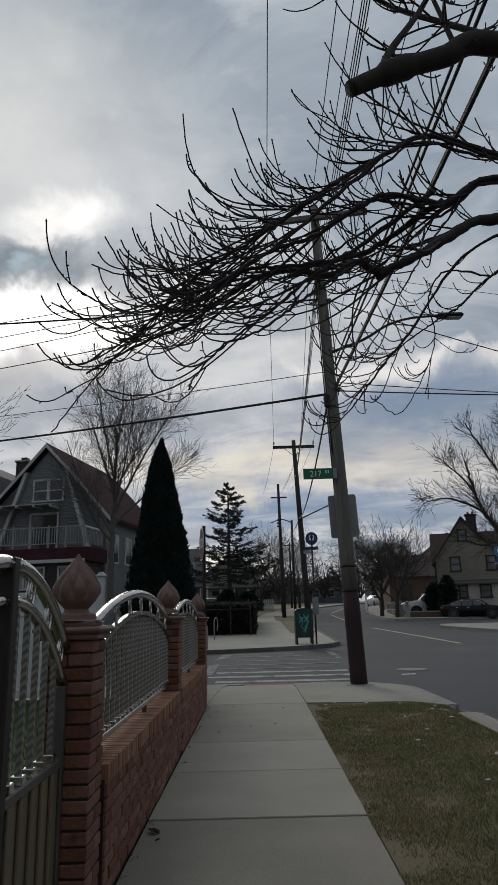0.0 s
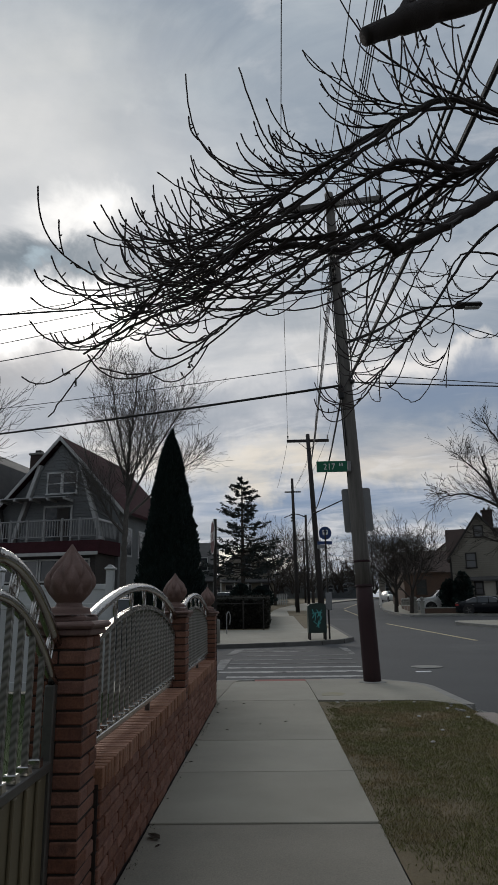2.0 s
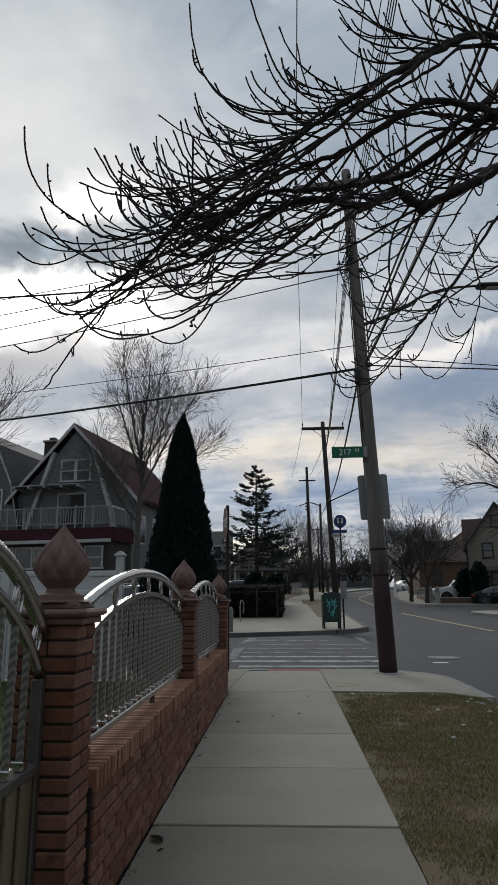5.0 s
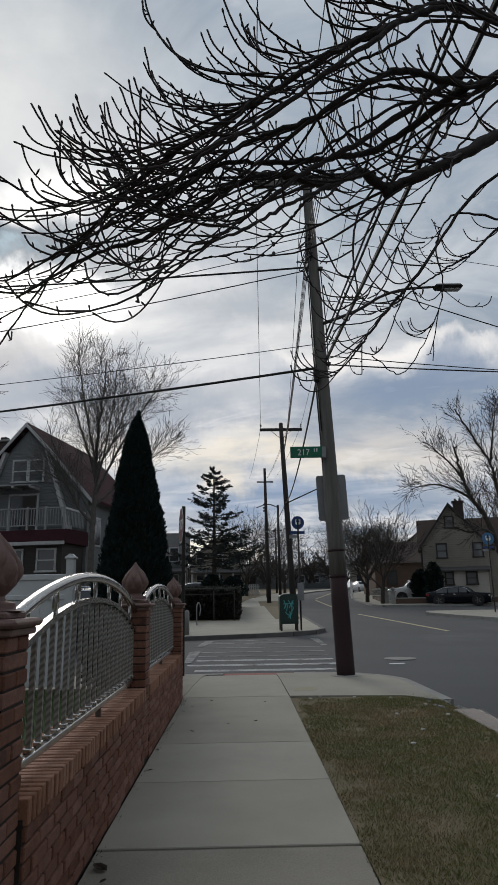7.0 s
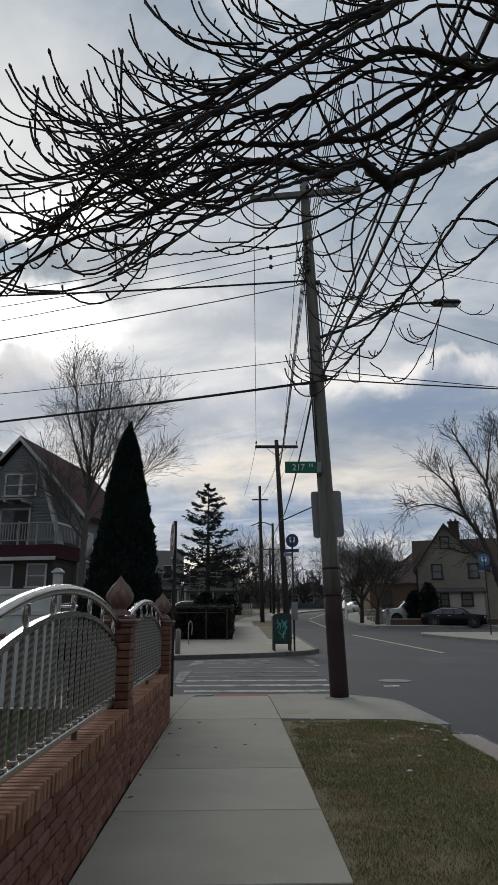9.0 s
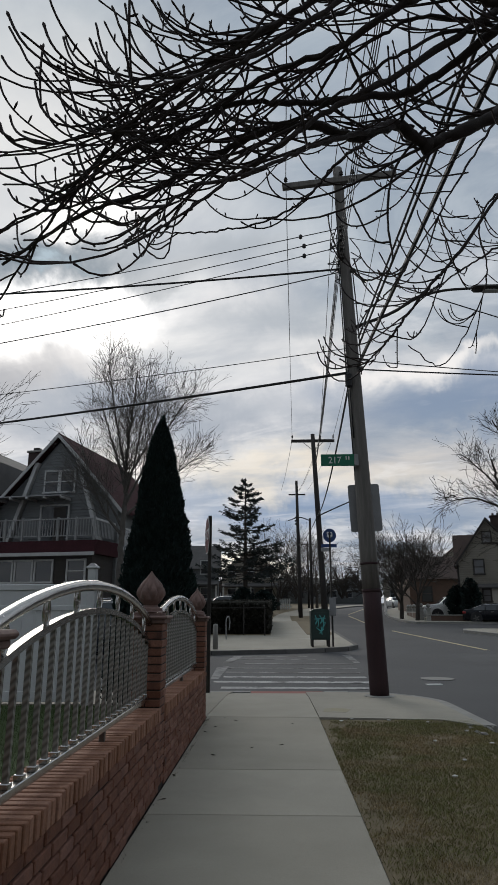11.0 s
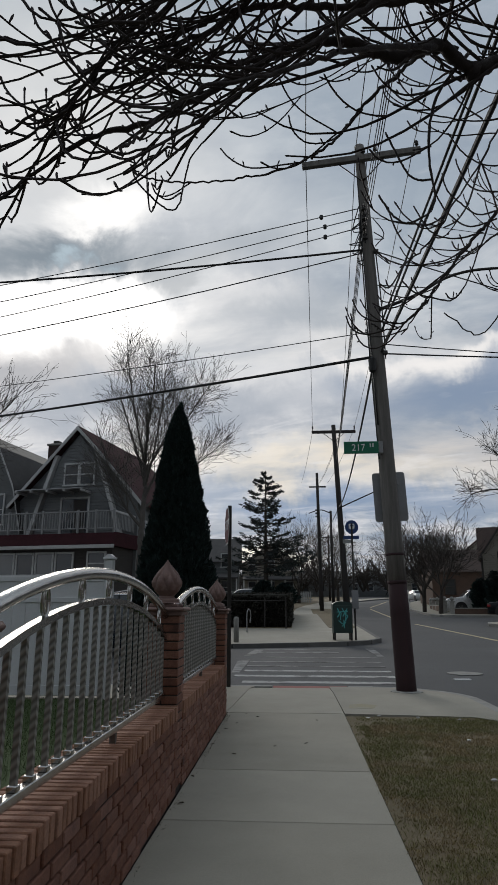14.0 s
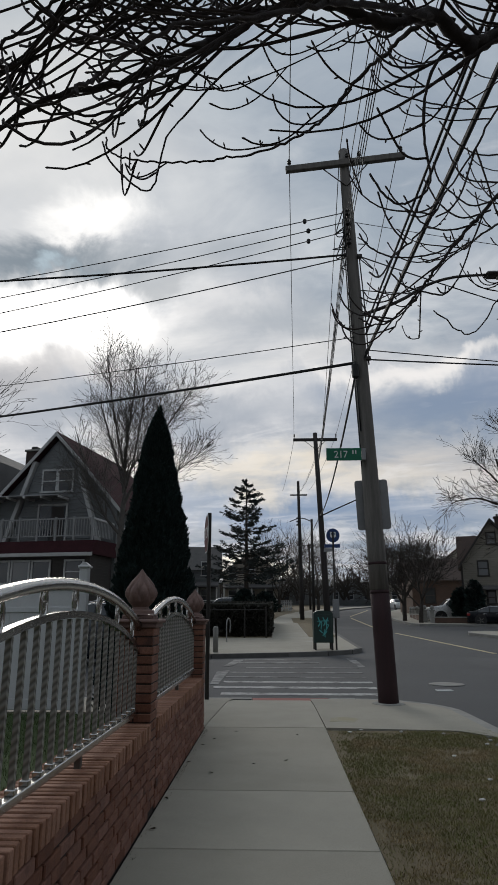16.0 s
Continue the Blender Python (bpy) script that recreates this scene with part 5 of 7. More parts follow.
# ---- utility poles and wires ----
def utility_pole():
    root = thing("utility_pole", 1.985, 12.93, 0, 0, "weathered wooden utility pole, tarred at its foot, with a crossarm", "utility pole")
    top = Vector((-0.32, 0.02, 9.95))

    def on(z, dx=0.0, dy=0.0):
        return Vector((top.x * z / top.z + dx, top.y * z / top.z + dy, z))

    def shaft(name, z0, z1, r0, r1, mat, n=8, label=""):
        V, F = [], []
        k = [i / n for i in range(n + 1)]
        tube(V, F, [on(z0 + (z1 - z0) * u) for u in k], [r0 + (r1 - r0) * u for u in k], 16)
        child(name, from_lists(name, V, F, mat, True), root, None, label)

    shaft("butt", -0.2, 1.66, 0.158, 0.152, POLE_DARK, 4, "dark tarred butt")
    shaft("shaft", 1.66, 9.95, 0.152, 0.092, POLE_WOOD, 12)
    shaft("band", 1.64, 1.69, 0.157, 0.157, POLE_DARK, 1)
    shaft("band", 2.09, 2.13, 0.153, 0.153, POLE_DARK, 1)
    part("ground_collar", lathe([(0.25, -0.05), (0.25, 0.006), (0.17, 0.015), (0.14, 0.015)], 20), KERB, root)
    # crossarm
    a, b = Vector((-1.435, -0.1, 9.47)), Vector((0.82, -0.1, 9.72))
    d = (b - a).normalized()
    m = Matrix.Translation((a + b) / 2) @ d.to_track_quat("X", "Z").to_matrix().to_4x4()
    part("crossarm", cuboid(-(b - a).length / 2, (b - a).length / 2, -0.05, 0.05, -0.06, 0.06, 0.008, None, m), POLE_WOOD, root)
    for u in (0.30, 0.70):
        p = a.lerp(b, u)
        tube_part("arm_brace", [p + Vector((0, 0, -0.05)), on(9.1, 0, -0.09)], 0.012, 0.012, DARK_METAL, root, 5)
    for u in (0.03, 0.52, 0.62, 0.97):
        p = a.lerp(b, u)
        part("insulator", lathe([(0.012, 0.05), (0.012, 0.12), (0.04, 0.13), (0.028, 0.16), (0.04, 0.175), (0.02, 0.22)], 10, None, tuple(p)), DARK_METAL, root)
    # rack of spools on the street side, clamps, drip loops
    part("spool_rack", cuboid(-0.33, -0.30, -0.16, -0.13, 7.75, 8.55, 0.006), DARK_METAL, root)
    for z in (7.85, 8.05, 8.25, 8.45):
        part("spool", lathe([(0.035, -0.045), (0.05, -0.04), (0.03, -0.01), (0.03, 0.01), (0.05, 0.04), (0.035, 0.045)], 10, None, (-0.315, -0.19, z)), DARK_METAL, root)
    for z, s in ((7.62, 1), (7.62, -1), (6.20, -1), (5.62, 1)):
        p = on(z)
        part("clamp", cuboid(p.x + s * 0.11 - 0.03, p.x + s * 0.11 + 0.06 * s, p.y - 0.12, p.y - 0.04, z - 0.035, z + 0.035, 0.01), DARK_METAL, root)
    part("splice_case", lathe([(0.02, 0), (0.06, 0.03), (0.065, 0.25), (0.02, 0.29)], 12, None, (-0.30, -0.16, 5.22)), BLACK, root, "black splice case")
    rng = np.random.default_rng(2)
    for k in range(9):
        z0, z1 = rng.uniform(7.3, 8.6), rng.uniform(7.2, 8.4)
        s = -1 if k % 3 else 1
        p0, p1 = on(z0, s * 0.12, -0.1), on(z1, s * 0.12, -0.1)
        mid = (p0 + p1) / 2 + Vector((s * rng.uniform(0.08, 0.26), -0.1, rng.uniform(-0.35, 0.0)))
        tube_part("drip_loop", [p0, mid, p1], 0.010, 0.010, BLACK, root, 5, 9)
    for dx, z0, z1 in ((-0.13, 3.7, 8.4), (-0.10, 4.3, 9.2), (0.12, 5.5, 7.6)):
        tube_part("riser_cable", [on(z0, dx * 1.05, -0.10), on((z0 + z1) / 2, dx * 1.15, -0.11), on(z1, dx, -0.09)], 0.012, 0.012, BLACK, root, 5, 9)
    # lamp arm over the main road
    tube_part("lamp_arm", [on(6.46, 0.08, -0.05), (0.55, -0.05, 6.72), (1.05, -0.05, 7.02), (1.55, -0.05, 7.17), (2.15, -0.05, 7.21)], 0.034, 0.024, DARK_METAL, root, 8, 14)
    tube_part("arm_tie", [on(6.95, 0.1, -0.05), (0.75, -0.05, 6.86)], 0.010, 0.010, DARK_METAL, root, 5)
    lamp = part("lamp_head", cuboid(2.10, 2.66, -0.16, 0.06, 7.15, 7.25, 0.045), DARK_METAL, root, "flat grey street lamp head")
    part("lens", cuboid(2.30, 2.60, -0.12, 0.02, 7.135, 7.155, 0.006), LAMP_LENS, lamp)
    return root


utility_pole()


def pole_signs():
    s = thing("street_sign", 1.41, 12.75, 3.88, 0, "green street name sign with white lettering on the pole", "street sign")
    part("panel", cuboid(-0.27, 0.31, -0.012, 0.012, -0.105, 0.105, 0.006), SIGN_GREEN, s)
    part("bracket", cuboid(0.312, 0.38, -0.016, 0.10, -0.10, 0.10, 0.006), GALV, s)
    lettering("lettering", "217", 0.155, SIGN_WHITE, s, pose(-0.03, -0.0135, -0.008, 90, 0, 0) @ Matrix.Diagonal((0.98, 1.08, 1, 1)))
    for k in range(2):
        part("small_bar", cuboid(0.16 + 0.045 * k, 0.18 + 0.045 * k, -0.0165, -0.0125, 0.005, 0.065), SIGN_WHITE, s)
    b = thing("road_sign_back", 1.915, 13.09, 3.09, -1, "grey unpainted back of a rectangular road sign on the pole", "road sign")
    w, h, r = 0.275, 0.42, 0.045
    out = []
    for cx, cz, a0 in ((w - r, h - r, 0), (-w + r, h - r, 90), (-w + r, -h + r, 180), (w - r, -h + r, 270)):
        out += [(cx + r * math.cos(radians(a0 + 22.5 * i)), cz + r * math.sin(radians(a0 + 22.5 * i))) for i in range(5)]
    bm = prism(out, "y", -0.008, 0.008)
    bmesh.ops.transform(bm, matrix=pose(0, 0, 0, 0, -2.2, 0), verts=bm.verts)
    part("plate", bm, GALV, b)
    for z in (-0.22, 0.22):
        part("strap", cuboid(-0.15, 0.15, -0.06, -0.008, z - 0.02, z + 0.02, 0.005), GALV, b)


pole_signs()


def stop_sign():
    s = thing("stop_sign", -0.84, 13.30, 0.0, 0, "red octagonal stop sign seen nearly edge-on on a dark post", "stop sign")
    part("post", cuboid(-0.032, 0.032, -0.024, 0.024, -0.3, 3.0, 0.006), DARK_METAL, s, "dark steel post")
    R = 0.345
    oct_ = [(R * math.cos(radians(22.5 + 45 * i)), R * math.sin(radians(22.5 + 45 * i))) for i in range(8)]
    turn = pose(-0.045, 0, 2.64, 0, 0, -78)      # it faces the cross street

    def plate(name, k, y0, y1, mat, label=""):
        bm = prism([(x * k, z * k) for x, z in oct_], "y", y0, y1)
        bmesh.ops.transform(bm, matrix=turn, verts=bm.verts)
        return part(name, bm, mat, s, label)

    plate("plate", 1.0, -0.004, 0.004, GALV)
    plate("border", 0.99, -0.0062, -0.0042, SIGN_WHITE)
    plate("face", 0.93, -0.0085, -0.0064, SIGN_RED, "faded red face")
    lettering("lettering", "STOP", 0.27, SIGN_WHITE, s, turn @ pose(0, -0.0095, 0, 90, 0, 0))


stop_sign()


def wire(name, a, b, sag, r, mat, label, group="", n=22, category="wire"):
    a, b = Vector(a), Vector(b)
    pts = [a.lerp(b, i / n) - Vector((0, 0, 4 * sag * (i / n) * (1 - i / n))) for i in range(n + 1)]
    V, F = [], []
    tube(V, F, [p - a for p in pts], [r] * (n + 1), 5)
    ob = new(name, from_lists(name, V, F, mat, True))
    ob.location = a
    return tagged(ob, label, category, group)


WIRE = material("weathered_wire", (0.022, 0.022, 0.023), (0.03, 0.03, 0.03), 0.6, scale=4, fine=40, bump=0)


def far_pole(x, y, h, lean, r, arm=None, label="dark wooden utility pole further up the street"):
    root = thing("utility_pole", x, y, rise(y), 0, label, "utility pole", "poles up the street")
    V, F = [], []
    tube(V, F, [(lean * u, 0, -0.2 + (h + 0.2) * u) for u in (0, 0.3, 0.6, 1)], [r, r * 0.9, r * 0.78, r * 0.62], 10)
    child("shaft", from_lists("shaft", V, F, FAR_POLE, True), root)
    if arm:
        part("crossarm", cuboid(lean - arm, lean + arm, -0.06, 0.06, h - 0.42, h - 0.28, 0.01), FAR_POLE, root)
        for u in (-0.95, 0.35, 0.95):
            part("insulator", lathe([(0.015, 0), (0.015, 0.08), (0.05, 0.10), (0.03, 0.15), (0.05, 0.17), (0.02, 0.24)], 8, None, (lean + arm * u, 0, h - 0.28)), DARK_METAL, root)
        for s in (-1, 1):
            tube_part("arm_brace", [(lean + s * arm * 0.5, -0.06, h - 0.4), (lean * 0.95, -0.12, h - 0.9)], 0.015, 0.015, DARK_METAL, root, 5)
    return root


def overhead():
    far_pole(2.78, 33.6, 9.72, -0.40, 0.17, 1.10)
    tube_pole = far_pole(2.33, 52.0, 10.5, -0.12, 0.17, None)
    part("crossarm", cuboid(-0.75, 0.55, -0.05, 0.05, 9.35, 9.45, 0.01), FAR_POLE, tube_pole)
    for z in (7.0, 7.25, 7.5):
        part("spool", cuboid(-0.32, -0.1, -0.2, 0.0, z, z + 0.12, 0.02), DARK_METAL, tube_pole)
    p4 = far_pole(4.9, 88.0, 8.5, 0.0, 0.15, 0.9)
    lp = thing("street_lamp", 3.55, 58.0, rise(58), 0, "dark street lamp post with a short arm", "street lamp")
    tube_part("post", [(0, 0, -0.1), (0, 0, 8.2)], 0.13, 0.10, FAR_POLE, lp, 8)
    tube_part("arm", [(0, 0, 8.0), (-0.9, 0, 8.3), (-1.9, 0, 8.0)], 0.05, 0.04, FAR_POLE, lp, 6, 8)
    # a lamp arm and riser on the second pole
    a = thing("lamp_bracket", 2.55, 33.45, 5.9, 0, "slim street lamp arm on the second pole", "street lamp")
    tube_part("arm", [(0, 0, 0), (0.8, -0.1, 0.35), (2.3, -0.2, 1.0)], 0.035, 0.03, DARK_METAL, a, 6, 8)
    part("head", cuboid(2.2, 2.7, -0.32, -0.1, 0.94, 1.05, 0.03), DARK_METAL, a)
    # wires along the street
    g1 = "wires along the street"
    tops1 = [(0.62, 12.83, 9.70), (1.58, 12.83, 9.80), (1.82, 12.83, 9.86), (2.70, 12.83, 9.92)]
    tops2 = [(1.33, 33.6, 9.85), (2.72, 33.6, 9.85), (2.78, 33.6, 9.85), (3.38, 33.6, 9.85)]
    back = [(0.0, -27, 9.9), (1.1, -27, 9.9), (1.4, -27, 10.0), (2.3, -27, 9.9)]
    for p, q, r0 in zip(tops1, tops2, back):
        wire("power_line", p, q, 0.30, 0.0085, WIRE, "thin bare power line along the street", g1)
        wire("power_line", r0, p, 0.55, 0.0085, WIRE, "thin bare power line along the street", g1)
        wire("power_line", q, (q[0] - 0.35, 52, 10.6), 0.25, 0.010, WIRE, "thin bare power line along the street", g1)
    for k, z in enumerate((7.85, 8.05, 8.25, 8.45)):
        wire("service_wire", (1.64, 12.74, z), (2.42 + 0.03 * k, 33.5, 8.1 + 0.22 * k), 0.30, 0.009, WIRE, "insulated wire between two poles", g1)
        wire("service_wire", (0.95 + 0.08 * k, -27, 8.0 + 0.2 * k), (1.66, 12.74, z), 0.55, 0.008, WIRE, "insulated wire between two poles", g1)
    for x0, z0, x1, z1, r in ((1.86, 5.62, 3.05, 5.95, 0.022), (1.88, 5.70, 3.15, 6.15, 0.018), (1.90, 6.05, 2.95, 7.0, 0.018), (1.90, 6.20, 3.0, 7.25, 0.016)):
        wire("telephone_cable", (x0, 12.8, z0), (x1, -24, z1), 0.35, r, BLACK, "thick black telephone cable along the street", g1, 30, "cable")
    wire("telephone_cable", (1.72, 12.8, 5.45), (2.5, 33.4, 5.9), 0.45, 0.022, BLACK, "thick black telephone cable along the street", g1, 22, "cable")
    wire("telephone_cable", (2.5, 33.4, 5.9), (2.2, 52, 6.3), 0.3, 0.022, BLACK, "thick black telephone cable along the street", g1, 22, "cable")
    # wires over the cross street
    g2 = "wires over the cross street"
    wire("telephone_cable", (1.68, 12.8, 5.52), (-28, 27.0, 7.7), 0.38, 0.027, BLACK, "thick black cable over the cross street", g2, 30, "cable")
    wire("service_cable", (1.60, 12.8, 7.62), (-26, 15.2, 9.2), 0.62, 0.020, BLACK, "sagging black service cable over the cross street", g2, 30, "cable")
    wire("service_wire", (1.58, 12.8, 7.55), (-30, 20.0, 7.6), 0.9, 0.011, WIRE, "thin wire over the cross street", g2)
    for k, (z, ze) in enumerate(((8.45, 9.0), (8.25, 8.6), (8.05, 8.3))):
        wire("service_wire", (1.60, 12.74, z), (-30, 19.0 + k, ze), 0.9, 0.009, WIRE, "thin wire over the cross street", g2)
    for k, (u, z, ze) in enumerate(((0.0225, 8.45, 9.0), (0.0205, 8.25, 8.6), (0.0205, 8.05, 8.3))):
        b = thing("line_clamp", 1.60 - 31.6 * u, 12.74 + (6.26 + k) * u, z + (ze - z) * u - 3.6 * u * (1 - u), 0, "small black clamp on an overhead wire", "cable clamp", g2)
        part("body", lathe([(0.01, -0.05), (0.035, -0.03), (0.035, 0.03), (0.01, 0.05)], 8), BLACK, b)
    wire("service_wire", (1.70, 12.8, 6.0), (-30, 21, 7.2), 0.6, 0.008, WIRE, "thin wire over the cross street", g2)
    wire("service_wire", (1.90, 12.9, 5.80), (22, 17.0, 6.6), 0.35, 0.010, WIRE, "thin wire over the main road", g2)
    wire("service_wire", (1.90, 12.9, 5.62), (22, 14.0, 5.9), 0.3, 0.014, WIRE, "thin wire over the main road", g2)
    wire("service_wire", (1.85, 12.9, 7.65), (19, 17.0, 5.2), 0.5, 0.012, WIRE, "thin wire falling to a house across the road", g2)
    wire("service_wire", (1.82, 12.9, 8.35), (24, 16.0, 8.0), 0.6, 0.006, WIRE, "thin wire over the main road", g2)


overhead()


# ---- street furniture across the cross street ----
def mailbox():
    m = thing("relay_mailbox", 1.86, 24.75, rise(24.75), 2, "dark green relay mailbox on legs with teal graffiti", "mailbox")
    m.scale = (1.1, 1.0, 1.06)
    n = 8
    prof = [(-0.29, 0.22), (-0.29, 1.10)] + [(-0.29 * math.cos(math.pi * i / n) , 1.10 + 0.085 * math.sin(math.pi * i / n)) for i in range(1, n)] + [(0.29, 1.10), (0.29, 0.22)]
    part("body", prism(prof, "y", -0.26, 0.26), MAIL_GREEN, m)
    part("door", cuboid(-0.25, 0.25, -0.272, -0.258, 0.27, 1.06, 0.006), MAIL_GREEN, m)
    part("handle", cuboid(0.17, 0.20, -0.29, -0.27, 0.62, 0.72, 0.005), DARK_METAL, m)
    for x in (-0.25, 0.25):
        for y in (-0.22, 0.22):
            part("leg", cuboid(x - 0.03, x + 0.03, y - 0.03, y + 0.03, 0.0, 0.23, 0.005), DARK_METAL, m)
    V, F = [], []
    rng = np.random.default_rng(4)
    strokes = [[(-0.16, 0.98), (-0.10, 0.80), (-0.17, 0.70), (-0.05, 0.86), (-0.08, 0.62)], [(-0.02, 0.98), (0.05, 0.84), (0.0, 0.72), (0.10, 0.92), (0.08, 0.60)],
               [(0.14, 0.97), (0.07, 0.78), (0.15, 0.74), (0.02, 0.52)], [(-0.13, 0.60), (0.0, 0.50), (0.10, 0.56), (-0.04, 0.42)], [(0.02, 0.62), (0.04, 0.38)], [(-0.18, 0.86), (0.16, 0.88)]]
    for s in strokes:
        tube(V, F, smooth_path([(x, -0.2735, z) for x, z in s], 12), [0.013] * 12, 4)
    for i, v in enumerate(V):
        V[i] = Vector((v[0], -0.2735 + (v[1] + 0.2735) * 0.12, v[2]))
    child("graffiti", from_lists("graffiti", V, F, TEAL), m, None, "sprayed teal scrawl")


mailbox()


def bus_stop(x, y, disc, height, label, blue):
    b = thing("bus_stop_sign", x, y, rise(y), 0, label, "bus stop sign", "bus stop signs")
    part("post", cuboid(-0.03, 0.03, -0.03, 0.03, -0.2, height - 0.1, 0.008), DARK_METAL, b)
    ring = [(disc * math.cos(radians(15 * i)), height - disc + disc * 1.05 * math.sin(radians(15 * i))) for i in range(24)]
    part("disc", prism(ring, "y", -0.015, 0.015), blue, b, "round blue disc")
    z = height - disc
    bus = part("bus_symbol", cuboid(-disc * 0.42, disc * 0.42, -0.022, -0.016, z - disc * 0.22, z + disc * 0.50, 0.002), SIGN_WHITE, b, "white bus symbol")
    part("windscreen", cuboid(-disc * 0.28, disc * 0.28, -0.026, -0.0225, z + disc * 0.10, z + disc * 0.38), blue, bus)
    for s in (-1, 1):
        part("wheel", cuboid(s * disc * 0.2 - 0.015, s * disc * 0.2 + 0.015, -0.024, -0.0165, z - disc * 0.34, z - disc * 0.225), SIGN_WHITE, bus)
    part("route_plate", cuboid(-0.30, 0.24, -0.02, 0.02, z - disc - 0.19, z - disc - 0.07, 0.006), SIGN_BLUE, b)
    part("route_plate", cuboid(-0.32, 0.0, -0.016, 0.016, z - disc - 0.33, z - disc - 0.205, 0.006), GALV, b)
    return b


bus_stop(2.30, 24.75, 0.23, 4.0, "bus stop post with a round blue sign and route plates", SIGN_BLUE)
bs = bus_stop(12.75, 34.0, 0.30, 3.9, "bus stop post with a light blue sign across the main road", material("pale_blue_sign", (0.05, 0.16, 0.30), (0.05, 0.14, 0.27), 0.5, scale=3, fine=30, bump=0))
tt = thing("timetable_case", 2.30, 24.69, rise(24.7) + 1.2, 0, "pale timetable case fixed to the bus stop post", "timetable")
part("case", cuboid(-0.09, 0.13, -0.05, 0.0, -0.18, 0.42, 0.01), GALV, tt)


def corner_bits():
    b = thing("bollard", -1.62, 23.6, rise(23.6), 0, "short pale concrete bollard at the corner", "bollard")
    part("body", lathe([(0.085, -0.1), (0.085, 0.72), (0.07, 0.78), (0.02, 0.80)], 14), KERB, b, "", True)
    r = thing("bicycle_rack", -1.55, 28.5, rise(28.5), 60, "pale hoop bicycle rack on the corner", "bicycle rack")
    tube_part("hoop", [(-0.12, 0, -0.1), (-0.14, 0, 0.6), (-0.10, 0, 0.80), (0, 0, 0.88), (0.10, 0, 0.80), (0.14, 0, 0.6), (0.08, 0, 0.35)], 0.022, 0.022, GALV, r, 8, 18)
    # pipe rail in front of the hedge
    f = thing("pipe_fence", -2.0, 31.2, rise(31.2), -14, "grey pipe rail fence in front of the hedge", "fence")
    for x in (-3.0, -1.0, 1.0, 1.95):
        part("post", lathe([(0.03, -0.1), (0.03, 1.25), (0.01, 1.28)], 8, None, (x, 0, 0)), DARK_METAL, f)
    tube_part("rail", [(-3.0, 0, 1.15), (1.95, 0, 1.15)], 0.022, 0.022, DARK_METAL, f, 6)


corner_bits()


def hedge(x0, x1, y0, y1, h, seed):
    root = thing("hedge", (x0 + x1) / 2, (y0 + y1) / 2, rise((y0 + y1) / 2), 0, "dark clipped hedge along the garden edge", "hedge")
    cx, cy = (x0 + x1) / 2, (y0 + y1) / 2
    rng = np.random.default_rng(seed)
    hx, hy = (x1 - x0) / 2, (y1 - y0) / 2
    tilt = 0.026
    C, D = [], []
    for i in range(12000):
        f = rng.integers(0, 5)
        u, v = rng.uniform(-1, 1), rng.uniform(-1, 1)
        if f < 2:
            p, nrm = (u * hx, -hy, (v + 1) / 2 * h), (0, -1, 0.4)
        elif f < 4:
            p, nrm = (hx, u * hy, (v + 1) / 2 * h), (1, 0, 0.4)
        else:
            p, nrm = (u * hx, v * hy, h), (0, 0, 1)
        k = rng.normal(0, 0.05)
        C.append((p[0] + nrm[0] * k, p[1] + nrm[1] * k, p[2] + tilt * p[1] + k + 0.06 * noise.noise((p[0] * 2, p[1] * 2, 0))))
        D.append(nrm)
    bm = bmesh.new()
    cuboid(-hx + 0.04, hx - 0.04, -hy + 0.04, hy - 0.04, -0.4, h - 0.05, 0.05, bm)
    part("inner_growth", bm, HEDGE, root)
    leaf_cloud("foliage", C, D, 0.085, HEDGE, root, "small dark leaves", seed, 1.6)


hedge(-3.2, 0.05, 31.9, 46.0, 1.30, 3)


# ---- houses ----
def window(root, x0, x1, z0, z1, y=0.0, frame_mat=TRIM, trim=0.09, mullion=True, facing=-1, pane=GLASS):
    """A sash window on a wall at y: frame, sill, sashes and panes."""
    w = part("window", cuboid(x0 - trim, x1 + trim, y + facing * 0.07, y + facing * 0.005, z1, z1 + trim, 0.008), frame_mat, root)
    part("sill", cuboid(x0 - trim - 0.04, x1 + trim + 0.04, y + facing * 0.12, y + facing * 0.005, z0 - trim, z0, 0.008), frame_mat, w)
    part("jamb", cuboid(x0 - trim, x0, y + facing * 0.07, y + facing * 0.005, z0, z1, 0.008), frame_mat, w)
    part("jamb", cuboid(x1, x1 + trim, y + facing * 0.07, y + facing * 0.005, z0, z1, 0.008), frame_mat, w)
    part("pane", cuboid(x0, x1, y + facing * 0.022, y + facing * 0.006, z0, z1), pane, w)
    if mullion:
        zm = (z0 + z1) / 2
        part("meeting_rail", cuboid(x0, x1, y + facing * 0.05, y + facing * 0.02, zm - 0.03, zm + 0.03, 0.005), frame_mat, w)
    return w


def roof_skin(profile, y0, y1, thick, mat, root, name="roof"):
    """A roof over a profile of (x, z) points from eave to eave, with thickness."""
    under = [(x, z - thick) for x, z in profile][::-1]
    return part(name, prism(profile + under, "y", y0, y1), mat, root)


